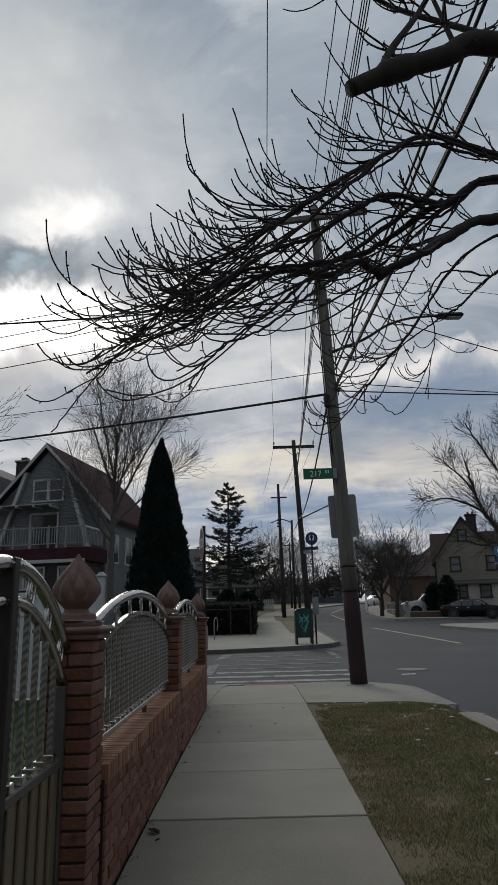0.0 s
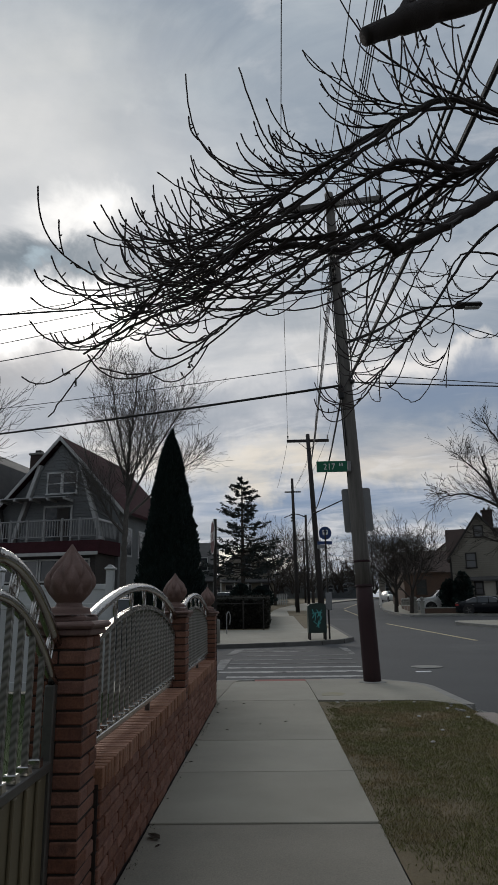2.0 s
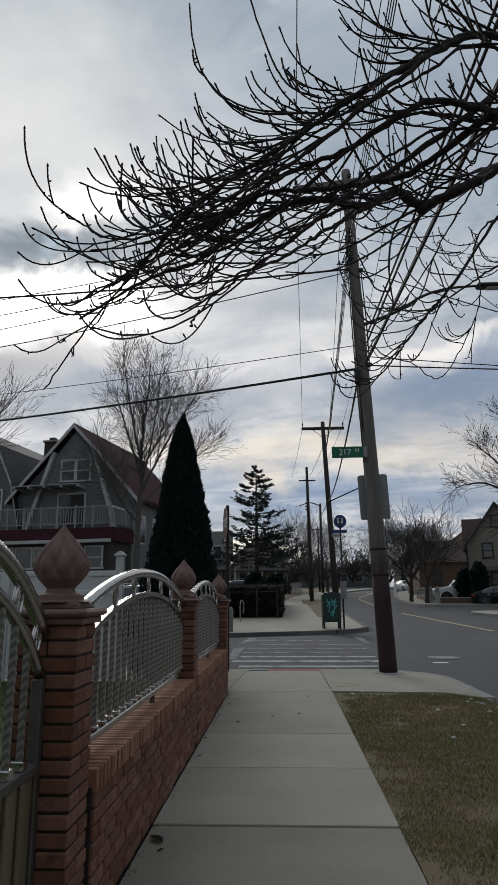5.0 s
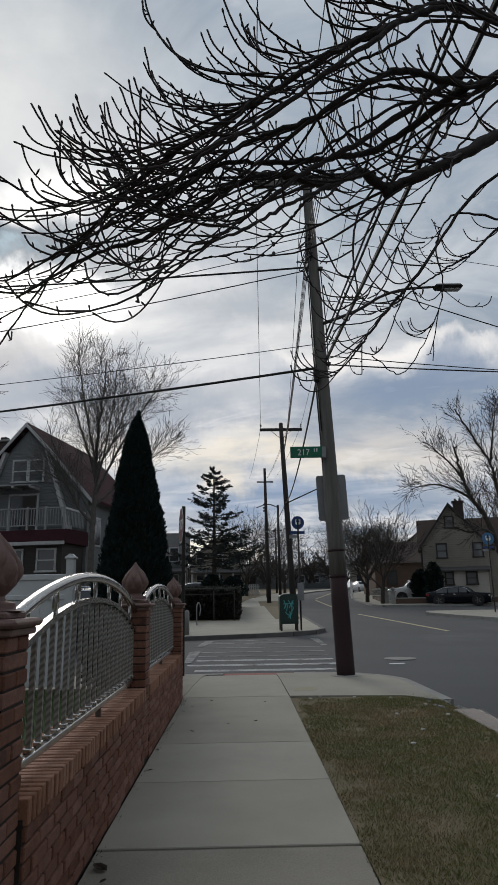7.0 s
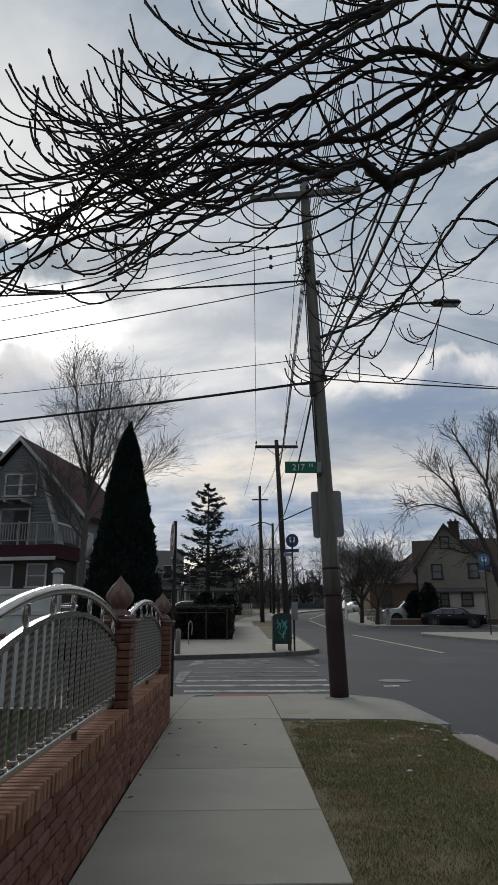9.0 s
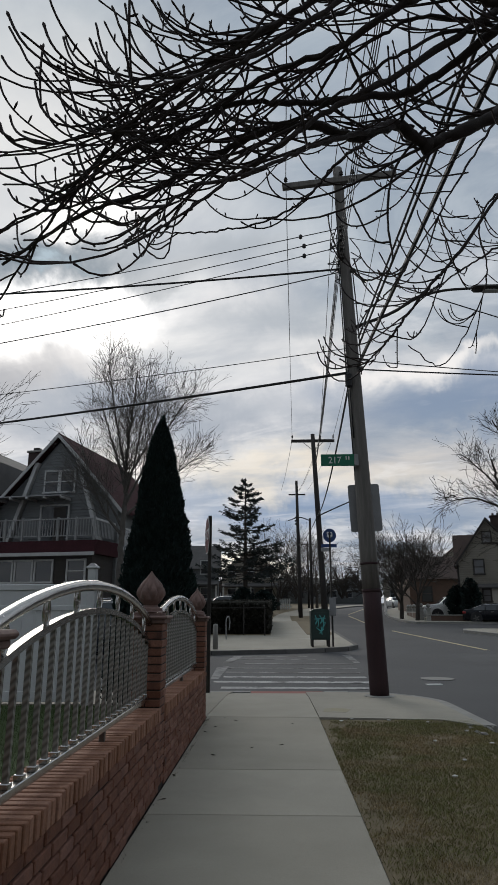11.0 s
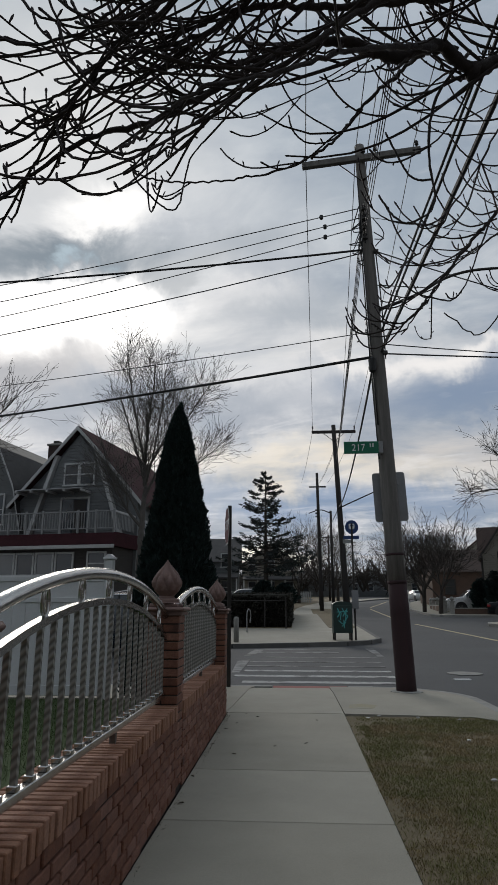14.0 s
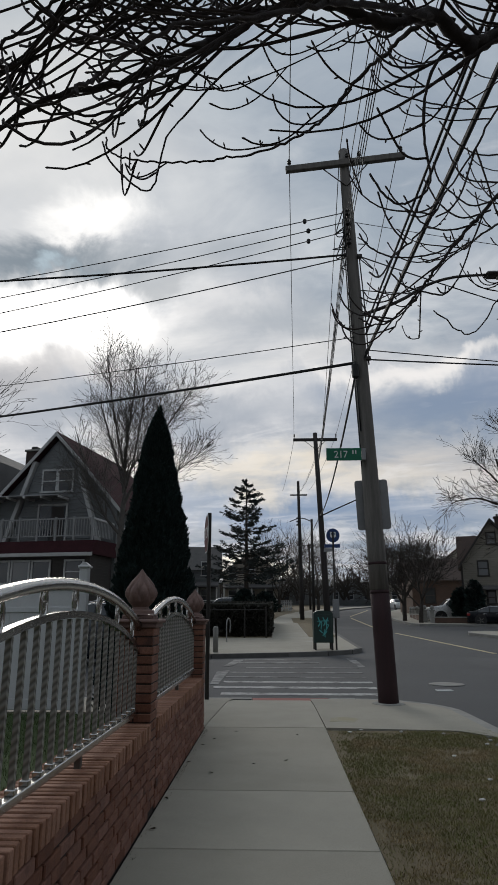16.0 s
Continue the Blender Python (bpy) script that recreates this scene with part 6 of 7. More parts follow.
def grey_house():
    h = thing("grey_house", -10.72, 34.0, rise(34) - 0.02, -10, "grey clapboard house with a maroon gambrel roof and an upper balcony", "house")
    z = -rise(34)
    # body with its bell-shaped gable
    wall = [(-3.35, -0.3), (-3.35, 6.55 + z), (-1.25, 8.72 + z), (0, 10.12 + z), (1.3, 8.72 + z), (3.35, 6.45 + z), (3.35, -0.3)]
    part("wall", prism(wall, "y", 0.0, 7.8), SIDING, h, "weathered grey clapboard")
    prof = [(-3.75, 6.35 + z), (-1.32, 8.95 + z), (0, 10.38 + z), (1.38, 8.95 + z), (3.75, 6.25 + z)]
    roof = roof_skin(prof, -0.42, 8.2, 0.16, MAROON, h)
    # white rake boards on the front edge
    for (xa, za), (xb, zb) in zip(prof, prof[1:]):
        part("rake_board", prism([(xa, za - 0.03), (xb, zb - 0.03), (xb, zb - 0.25), (xa, za - 0.25)], "y", -0.47, -0.425), TRIM, h, "white painted rake board")
    for s in (-1, 1):
        part("rake_board", prism([(s * 1.05, 8.85 + z), (s * 1.25, 8.85 + z), (s * 2.62, 4.75 + z), (s * 2.42, 4.75 + z)], "y", -0.34, -0.02), TRIM, h, "white painted rake board")
    part("siding_inset", prism([(-2.35, 4.6 + z), (-1.12, 8.6 + z), (0, 9.95 + z), (1.12, 8.6 + z), (2.35, 4.6 + z)], "y", -0.12, -0.004), SIDING, h)
    edge = ((4.6, 2.33), (8.6, 1.10), (9.95, 0.0))
    for i in range(32):
        za = 4.75 + i * 0.16
        (z0, w0), (z1, w1) = edge[:2] if za + 0.16 < 8.6 else edge[1:]
        half = w0 + (w1 - w0) * (za + 0.16 - z0) / (z1 - z0)
        if half > 0.12:
            part("board", prism([(-0.165, za + z), (-0.125, za + 0.165 + z), (-0.115, za + 0.165 + z), (-0.115, za + z)], "x", -half, half), SIDING, h)
    for x0 in (-0.66, 0.22):
        window(h, x0 + 0.02, x0 + 0.72, 7.3 + z, 8.35 + z, -0.165)
    # shelf over the balcony door with its brackets
    part("canopy", cuboid(-2.95, 0.85, -1.05, -0.12, 6.92 + z, 6.99 + z, 0.02), GALV, h, "grey metal canopy over the balcony")
    for x in (-2.85, -2.0, -1.1, -0.15, 0.78):
        part("canopy_bracket", cuboid(x - 0.04, x + 0.04, -1.18, -0.12, 6.80 + z, 6.92 + z, 0.01), TRIM, h)
    window(h, -0.72, 0.72, 4.75 + z, 6.55 + z, -0.165, TRIM, 0.1, False)
    part("balcony_door", cuboid(-0.05, 0.62, -0.21, -0.19, 4.7 + z, 6.5 + z, 0.01), DARK_TRIM, h)
    # porch with its maroon skirt roof, windows and balcony rail
    part("porch", cuboid(-4.0, 3.2, -2.3, 0.0, -0.3, 3.92 + z, 0.0), PORCH_WALL, h, "enclosed dark porch")
    skirt = [(-2.75, 3.92 + z), (-2.75, 4.02 + z), (-2.35, 4.56 + z), (0.0, 4.60 + z), (0.0, 3.92 + z)]
    part("porch_roof", prism(skirt, "x", -4.25, 3.45), MAROON, h, "maroon shingled skirt roof")
    part("fascia", cuboid(-4.3, 3.5, -2.80, -2.74, 3.82 + z, 3.98 + z, 0.01), TRIM, h)
    for i in range(5):
        x = -3.75 + i * 1.02
        window(h, x + 0.10, x + 0.90, 2.70 + z, 3.62 + z, -2.3, TRIM, 0.09, False, -1, PALE_GLASS if i % 2 else GLASS)
    window(h, 2.05, 2.85, 2.70 + z, 3.62 + z, -2.3, TRIM, 0.09, True)
    rail = part("balcony_rail", cuboid(-4.05, 3.25, -2.40, -2.34, 5.52 + z, 5.58 + z, 0.01), RAIL_PAINT, h, "weathered pale balustrade")
    part("foot_rail", cuboid(-4.05, 3.25, -2.39, -2.35, 4.74 + z, 4.79 + z, 0.01), RAIL_PAINT, rail)
    for i in range(9):
        x = -4.05 + i * 7.3 / 8
        part("newel", cuboid(x - 0.045, x + 0.045, -2.415, -2.325, 4.55 + z, 5.64 + z, 0.01), RAIL_PAINT, rail)
    bar = brick_like("baluster", 0.032, 0.032, 0.74, RAIL_PAINT)
    for i in range(54):
        child("baluster", bar, rail, pose(-4.0 + i * 7.25 / 53, -2.37, 5.14 + z))
    part("side_rail", cuboid(3.18, 3.27, -2.4, 0.0, 5.50 + z, 5.60 + z, 0.01), TRIM, rail)
    for i in range(14):
        child("baluster", bar, rail, pose(3.22, -2.25 + i * 0.165, 5.14 + z))
    # chimney
    ch = part("chimney", cuboid(-3.25, -2.5, 2.2, 2.9, 5.2 + z, 10.1 + z, 0.02), CHIMNEY, h, "dark brick chimney")
    part("chimney_cap", cuboid(-3.32, -2.43, 2.13, 2.97, 10.1 + z, 10.22 + z, 0.02), KERB, ch)
    part("flue", cuboid(-3.05, -2.7, 2.36, 2.74, 10.22 + z, 10.42 + z, 0.02), DARK_METAL, ch)
    for y in (0.7, 2.6, 5.2):
        sw = part("side_window", cuboid(3.35, 3.41, y, y + 0.95, 4.0 + z, 5.5 + z, 0.006), TRIM, h)
        part("pane", cuboid(3.41, 3.422, y + 0.09, y + 0.86, 4.09 + z, 5.41 + z), GLASS, sw)


def brick_like(name, lx, ly, lz, mat):
    bm = cuboid(-lx / 2, lx / 2, -ly / 2, ly / 2, -lz / 2, lz / 2)
    me = bpy.data.meshes.new(name)
    bm.to_mesh(me)
    bm.free()
    me.materials.append(mat)
    return me


grey_house()


def cream_house():
    h = thing("cream_house", 16.3, 50.0, rise(50), -16, "cream sided house with a steep brown front gable and a porch", "house")
    z = -rise(50)
    part("wall", prism([(-2.45, -0.3), (-2.45, 4.95 + z), (-0.25, 7.78 + z), (2.42, 4.75 + z), (2.42, -0.3)], "y", -0.55, 5.3), SIDING_CREAM, h, "cream siding")
    gable = [(-2.66, 4.62 + z), (-0.25, 8.02 + z), (2.75, 4.55 + z)]
    roof_skin(gable, -0.90, 2.6, 0.16, BROWN_ROOF, h)
    for (xa, za), (xb, zb) in zip(gable, gable[1:]):
        part("rake_board", prism([(xa, za - 0.02), (xb, zb - 0.02), (xb, zb - 0.24), (xa, za - 0.24)], "y", -0.95, -0.905), DARK_TRIM, h, "dark rake board")
    # the main roof, its ridge along the street, behind the front gable
    part("cross_roof", prism([(-0.25, 4.85 + z), (2.3, 7.10 + z), (5.6, 4.85 + z), (5.6, 4.7 + z), (2.3, 6.92 + z), (-0.25, 4.7 + z)], "x", -2.68, 4.6), BROWN_ROOF, h, "brown shingled side roof")
    part("cross_wall", prism([(0.05, -0.3), (0.05, 4.9 + z), (2.3, 6.9 + z), (5.4, 4.9 + z), (5.4, -0.3)], "x", 2.44, 4.2), SIDING_CREAM, h)
    for x0, x1, z0, z1 in ((-0.52, 0.0, 6.2, 6.95), (-1.26, -0.66, 3.98, 4.93), (1.32, 1.90, 4.0, 4.92)):
        window(h, x0, x1, z0 + z, z1 + z, -0.55, DARK_TRIM, 0.10, True, -1, PALE_GLASS)
    part("porch", cuboid(-1.55, 2.05, -2.0, 0.0, -0.3, 2.92 + z, 0.0), STUCCO, h, "pale stucco porch")
    part("porch_roof", prism([(-2.3, 2.88 + z), (-2.3, 2.98 + z), (0.0, 3.36 + z), (0.0, 2.88 + z)], "x", -1.75, 2.30), GREY_ROOF, h)
    for x0, x1 in ((-0.82, -0.40), (0.62, 1.22)):
        window(h, x0, x1, 2.02 + z, 2.78 + z, -2.0, DARK_TRIM, 0.11, True, -1, PALE_GLASS)
    part("corner_board", cuboid(-2.50, -2.36, -0.58, -0.55, -0.3, 4.75 + z, 0.006), DARK_TRIM, h)
    part("porch_step", cuboid(1.2, 2.0, -2.9, -2.0, -0.3, 0.9 + z, 0.01), KERB, h)
    ch = part("chimney", cuboid(0.20, 0.95, 1.0, 1.7, 5.8 + z, 8.25 + z, 0.02), CHIMNEY, h, "dark brick chimney")
    part("chimney_cap", cuboid(0.12, 1.03, 0.94, 1.76, 8.25 + z, 8.37 + z, 0.02), CHIMNEY, ch)
    for x in (0.40, 0.74):
        part("flue", lathe([(0.08, 0), (0.08, 0.2), (0.06, 0.22)], 8, None, (x, 1.35, 8.37 + z)), DARK_METAL, ch)


cream_house()


def plain_house(x, y, w, d, eave, ridge, rz, walls, roofing, label, seed, windows=2, along=False, porch=False):
    """A simple house further off: gable to the street, or its ridge along it."""
    h = thing("house", x, y, rise(y), rz, label, "house", "houses up the street")
    part("wall", prism([(-w / 2, -0.5), (-w / 2, eave), (0, ridge), (w / 2, eave), (w / 2, -0.5)] if not along else [(-w / 2, -0.5), (-w / 2, eave), (w / 2, eave), (w / 2, -0.5)], "y", 0, d), walls, h)
    if along:
        part("roof", prism([(-0.4, eave - 0.05), (d / 2, ridge), (d + 0.4, eave - 0.05), (d / 2, ridge + 0.2), (d / 2, ridge + 0.2)][:3] + [(d / 2, ridge - 0.2)], "x", -w / 2 - 0.3, w / 2 + 0.3), roofing, h)
    else:
        roof_skin([(-w / 2 - 0.35, eave - 0.2), (0, ridge + 0.2), (w / 2 + 0.35, eave - 0.2)], -0.35, d + 0.35, 0.15, roofing, h)
    rng = random.Random(seed)
    for fl in range(2 if eave > 4.2 else 1):
        for k in range(windows):
            cx = -w / 2 + w * (k + 0.5) / windows
            window(h, cx - 0.42, cx + 0.42, 1.1 + fl * 2.75, 2.4 + fl * 2.75, 0.0, TRIM if rng.random() < 0.7 else DARK_TRIM, 0.1)
    if porch:
        pr = part("porch_roof", prism([(-2.2, 2.55), (-2.2, 2.70), (0.0, 3.15), (0.0, 2.55)], "x", -w / 2, w / 2), roofing, h)
        part("porch_floor", cuboid(-w / 2, w / 2, -2.1, 0.0, -0.3, 0.45, 0.01), KERB, h)
        for k in range(5):
            x = -w / 2 + 0.15 + k * (w - 0.3) / 4
            part("porch_post", cuboid(x - 0.08, x + 0.08, -2.1, -1.94, 0.45, 2.56, 0.01), PALE_TRIM, h)
        part("porch_rail", cuboid(-w / 2 + 0.15, w / 2 - 0.15, -2.05, -1.99, 1.20, 1.28, 0.01), PALE_TRIM, h)
    if not along and ridge - eave > 2.2:
        window(h, -0.38, 0.38, eave + 0.4, eave + 1.4, 0.0, TRIM, 0.09)
    return h




def steep_neighbour():
    h = thing("house", -17.5, 35.0, rise(35), -8, "neighbouring grey house with a steep gambrel gable", "house", "houses up the street")
    z = -rise(35)
    edge = [(-3.9, 5.0 + z), (-3.3, 7.4 + z), (-2.3, 9.5 + z), (0, 10.9 + z), (2.3, 9.5 + z), (3.3, 7.4 + z), (3.9, 5.0 + z)]
    part("wall", prism([(-3.6, -0.4)] + [(x * 0.95, q - 0.12) for x, q in edge] + [(3.6, -0.4)], "y", 0.0, 9.0), SIDING, h)
    roof_skin(edge, -0.3, 9.3, 0.15, GREY_ROOF, h)
    for (xa, za), (xb, zb) in zip(edge, edge[1:]):
        part("rake_board", prism([(xa, za - 0.02), (xb, zb - 0.02), (xb, zb - 0.2), (xa, za - 0.2)], "y", -0.34, -0.302), TRIM, h)
    for x in (-2.2, 0.0, 2.2):
        window(h, x - 0.45, x + 0.45, 5.4 + z, 6.9 + z, 0.0, TRIM, 0.1)
        window(h, x - 0.45, x + 0.45, 2.4 + z, 3.9 + z, 0.0, TRIM, 0.1)


steep_neighbour()
plain_house(16.8, 66.0, 6.6, 9, 3.2, 5.6, -3, FAR_BRICK, BROWN_ROOF, "low brick house with a brown roof beyond the trees", 2, 2, True)
plain_house(-9.5, 70.0, 8.0, 9, 4.4, 7.2, 4, SIDING, GREY_ROOF, "grey house with a low roof and a porch behind the spruce", 3, 3, True, True)
plain_house(-2.6, 84.0, 7.0, 9, 4.6, 7.0, 4, SIDING_CREAM, GREY_ROOF, "pale house with a white porch behind the spruce", 4, 3, False, True)
plain_house(-17.5, 62.0, 8.0, 9, 5.0, 8.6, 3, SIDING_CREAM, BROWN_ROOF, "cream house behind the corner", 5, 3)
plain_house(5.5, 128.0, 9.0, 9, 3.4, 5.0, 0, SIDING, GREY_ROOF, "distant low grey house where the road bends", 6, 3, True)
plain_house(24.0, 84.0, 8.0, 9, 5.0, 8.0, -8, SIDING_CREAM, BROWN_ROOF, "distant cream house up the road", 7, 3)
plain_house(31.0, 52.0, 9.0, 9, 5.2, 8.6, -6, SIDING, BROWN_ROOF, "grey house on the side street", 8, 3)
plain_house(15.5, 134.0, 9.0, 9, 3.4, 5.0, -4, SIDING, BROWN_ROOF, "distant house closing the view where the road bends", 10, 3)
plain_house(26.0, 128.0, 9.0, 9, 4.6, 7.4, -8, SIDING_CREAM, GREY_ROOF, "distant pale house closing the view up the road", 11, 3)
plain_house(-6.5, 130.0, 9.0, 9, 3.6, 5.6, 4, FAR_BRICK, GREY_ROOF, "distant brick house down the pavement", 12, 3)
plain_house(33.0, 106.0, 9.0, 9, 5.0, 7.8, -12, FAR_BRICK, GREY_ROOF, "distant brick house up the road", 9, 3)


def blocker_houses():
    """Plain house blocks behind the camera and beside it, out of view, added to block sky light."""
    for x, y, w, d, hh, rz in ((-11.5, -3.0, 10.0, 8.0, 7.5, 90), (20.5, -6.0, 14.0, 9.0, 8.0, 90), (20.5, 12.0, 12.0, 9.0, 8.0, 90), (-11.0, -20.0, 12.0, 9.0, 8.0, 90), (20.0, -26.0, 14.0, 9.0, 8.0, 90), (4.0, -52.0, 30.0, 9.0, 8.0, 180)):
        hs = thing("blocker_house", x, y, -0.05, rz, "unseen plain house block added to close the street and dim the sky light", "house", "closing houses", "structure")
        part("wall", cuboid(-w / 2, w / 2, -d / 2, d / 2, -0.3, hh * 0.68), FAR_BRICK, hs)
        part("roof", prism([(-d / 2 - 0.4, hh * 0.68), (0, hh), (d / 2 + 0.4, hh * 0.68)], "x", -w / 2 - 0.3, w / 2 + 0.3), GREY_ROOF, hs)


blocker_houses()


# ---- cars ----
def car(name, x, y, rz, L, W, H, paint, label, kind="sedan", category="car"):
    root = thing(name, x, y, rise(y) + ROAD, rz, label, category)
    k = H
    gc = 0.20
    if kind == "sedan":
        roofline = [(0.0, 0.62), (0.04, 0.63), (0.27, 0.68), (0.38, 0.96), (0.46, 1.0), (0.64, 1.0), (0.74, 0.94), (0.87, 0.75), (0.97, 0.72), (1.0, 0.66)]
        belt = 0.655
        glass_span = (0.30, 0.84)
    else:
        roofline = [(0.0, 0.56), (0.03, 0.60), (0.22, 0.655), (0.335, 0.93), (0.42, 0.99), (0.62, 1.0), (0.86, 0.985), (0.93, 0.93), (0.985, 0.66), (1.0, 0.60)]
        belt = 0.62
        glass_span = (0.26, 0.95)
    secs = []
    for i in range(41):
        u = i / 40
        j = max(n for n in range(len(roofline) - 1) if roofline[n][0] <= u)
        (ua, za), (ub, zb) = roofline[j], roofline[j + 1]
        zt = (za + (zb - za) * (u - ua) / (ub - ua)) * k
        nose = min(1.0, 0.80 + 2.2 * min(u, 1 - u))
        secs.append((-L / 2 + u * L, zt, W / 2 * nose))
    V, F = [], []
    for px, zt, hw in secs:
        zb = min(belt * k, zt - 0.03)
        tum = max(0.0, (zt - belt * k)) * 0.34
        ring = [(hw * 0.90, gc), (hw * 0.99, gc + 0.10), (hw, zb * 0.72), (hw * 0.97, zb), (hw * 0.955 - tum * 0.85, zt - 0.07 if zt - zb > 0.12 else zb + (zt - zb) * 0.6), (hw * 0.80 - tum, zt)]
        for yy, zz in ring:
            V.append((px, yy, zz))
        for yy, zz in ring[::-1]:
            V.append((px, -yy, zz))
    m = 12
    for i in range(40):
        for q in range(m):
            a, b = i * m + q, i * m + (q + 1) % m
            F.append((a, b, b + m, a + m))
    F += [tuple(range(m))[::-1], tuple(40 * m + q for q in range(m))]
    body = child("body", from_lists("body", V, F, paint, True), root)
    # glasshouse sides, windscreen and rear window, set proud of the body
    for s in (-1, 1):
        W1, F1 = [], []
        picks = [i for i in range(41) if glass_span[0] <= i / 40 <= glass_span[1] and secs[i][1] > belt * k + 0.10]
        for i in picks:
            px, zt, hw = secs[i]
            tum = max(0.0, (zt - belt * k)) * 0.34
            zb = belt * k
            W1 += [(px, s * (hw * 0.972 + 0.004), zb + 0.02), (px, s * (hw * 0.958 - tum * 0.85 + 0.006), zt - 0.075)]
        for n in range(len(picks) - 1):
            F1.append((2 * n, 2 * n + 1, 2 * n + 3, 2 * n + 2))
        child("side_window", from_lists("side_window", W1, F1, GLASS), root)
        V2, F2 = [], []
        tube(V2, F2, [Vector(W1[2 * n + 1]) + Vector((0, s * 0.004, 0.012)) for n in range(len(picks))], [0.012] * len(picks), 4)
        child("window_trim", from_lists("window_trim", V2, F2, CHROME), root)
        for u in (0.47, 0.66) if kind == "sedan" else (0.44, 0.62, 0.78):
            i = round(u * 40)
            px, zt, hw = secs[i]
            tum = (zt - belt * k) * 0.34
            tube_part("pillar", [(px, s * (hw * 0.975 + 0.004), belt * k), (px, s * (hw * 0.955 - tum * 0.85 + 0.008), zt - 0.06)], 0.03, 0.025, BLACK, root, 4)
    def screen(i0, i1, nm):
        (xa, za, wa), (xb, zb, wb) = secs[i0], secs[i1]
        ta, tb = max(0, za - belt * k) * 0.34, max(0, zb - belt * k) * 0.34
        d = Vector((-(zb - za), 0, xb - xa)).normalized() * 0.008
        if d.z < 0:
            d = -d
        P = [Vector((xa, wa * 0.78 - ta, za)) + d, Vector((xa, -wa * 0.78 + ta, za)) + d, Vector((xb, -wb * 0.78 + tb, zb)) + d, Vector((xb, wb * 0.78 - tb, zb)) + d]
        child(nm, from_lists(nm, P, [(0, 1, 2, 3)], GLASS), root)
    if kind == "sedan":
        screen(11, 15, "windscreen")
        screen(30, 34, "rear_window")
    else:
        screen(9, 13, "windscreen")
        screen(37, 39, "rear_window")
    R = 0.335 if kind == "sedan" else 0.375
    for u in (0.185, 0.79) if kind == "sedan" else (0.19, 0.78):
        for s in (-1, 1):
            wx, wy = -L / 2 + u * L, s * (W / 2 - 0.10)
            tyre = part("wheel", lathe([(R * 0.62, -0.115), (R * 0.95, -0.115), (R, -0.08), (R, 0.08), (R * 0.95, 0.115), (R * 0.62, 0.115)], 24), BLACK, root, "black tyre")
            tyre.matrix_basis = pose(wx, wy, R, 90, 0, 0)
            rim = bmesh.new()
            lathe([(R * 0.66, -0.10), (R * 0.66, 0.10), (R * 0.60, 0.105), (R * 0.56, 0.06), (0.02, 0.06)], 24, rim)
            for q in range(5):
                cuboid(0.03, R * 0.62, -0.03, 0.03, -0.118, 0.118, 0.006, rim, pose(0, 0, 0, 0, 0, 72 * q))
            part("rim", rim, STEEL_DULL, tyre, "alloy rim")
            part("wheel_arch", lathe([(R * 1.13, -0.02), (R * 1.17, 0.0), (R * 1.13, 0.02)], 20, None, (0, 0, 0)), BLACK, root).matrix_basis = pose(wx, s * (W / 2 - 0.02), R + 0.02, 90, 0, 0)
    for s in (-1, 1):
        part("headlight", cuboid(-L / 2 + 0.03, -L / 2 + 0.42, s * W * 0.30, s * W * 0.425, k * 0.47, k * 0.545, 0.02), LAMP_LENS, root)
        part("tail_light", cuboid(L / 2 - 0.22, L / 2 + 0.01, s * W * 0.30, s * W * 0.455, k * 0.50, k * 0.61, 0.02), TAIL_RED, root, "red tail light")
        mx = -L / 2 + L * (0.33 if kind == "sedan" else 0.30)
        part("mirror", cuboid(mx - 0.05, mx + 0.06, s * W * 0.485, s * W * 0.60, belt * k, belt * k + 0.14, 0.03), paint, root)
        for u in (0.52, 0.70):
            part("door_handle", cuboid(-L / 2 + u * L, -L / 2 + u * L + 0.18, s * (W / 2 - 0.02), s * (W / 2 + 0.012), k * 0.575, k * 0.595, 0.006), CHROME, root)
    part("grille", cuboid(-L / 2 - 0.012, -L / 2 + 0.06, -W * 0.24, W * 0.24, k * 0.33, k * 0.50, 0.02), CHROME, root)
    part("plate", cuboid(L / 2 - 0.03, L / 2 + 0.015, -0.16, 0.16, k * 0.42, k * 0.49, 0.005), SIGN_WHITE, root)
    part("bumper", cuboid(L / 2 - 0.10, L / 2 + 0.03, -W * 0.42, W * 0.42, k * 0.20, k * 0.30, 0.02), BLACK, root)
    if kind != "sedan":
        for s in (-1, 1):
            tube_part("roof_rail", [(-L * 0.10, s * W * 0.33, k * 0.985), (0.1, s * W * 0.34, k * 1.025), (L * 0.34, s * W * 0.33, k * 0.995)], 0.016, 0.016, CHROME, root, 5, 8)
    return root


car("suv", -4.35, 20.9, 0, 4.65, 1.85, 1.68, CAR_BLUE, "dark blue SUV on the cross street beyond the garden fence", "suv")
car("sedan", 14.75, 45.2, 152, 4.1, 1.70, 1.25, CAR_BLACK, "black sedan turning into the side street", "sedan")
car("van", 13.7, 51.0, -4, 4.9, 1.9, 1.75, CAR_SILVER, "silver van parked behind a low wall", "suv")
car("suv", -4.3, 63.0, 8, 4.6, 1.85, 1.70, CAR_SILVER, "pale SUV parked behind the hedge", "suv")
car("sedan", 10.2 + bend(92), 92.0, 100, 4.6, 1.8, 1.45, CAR_SILVER, "pale car parked far up the road", "sedan")


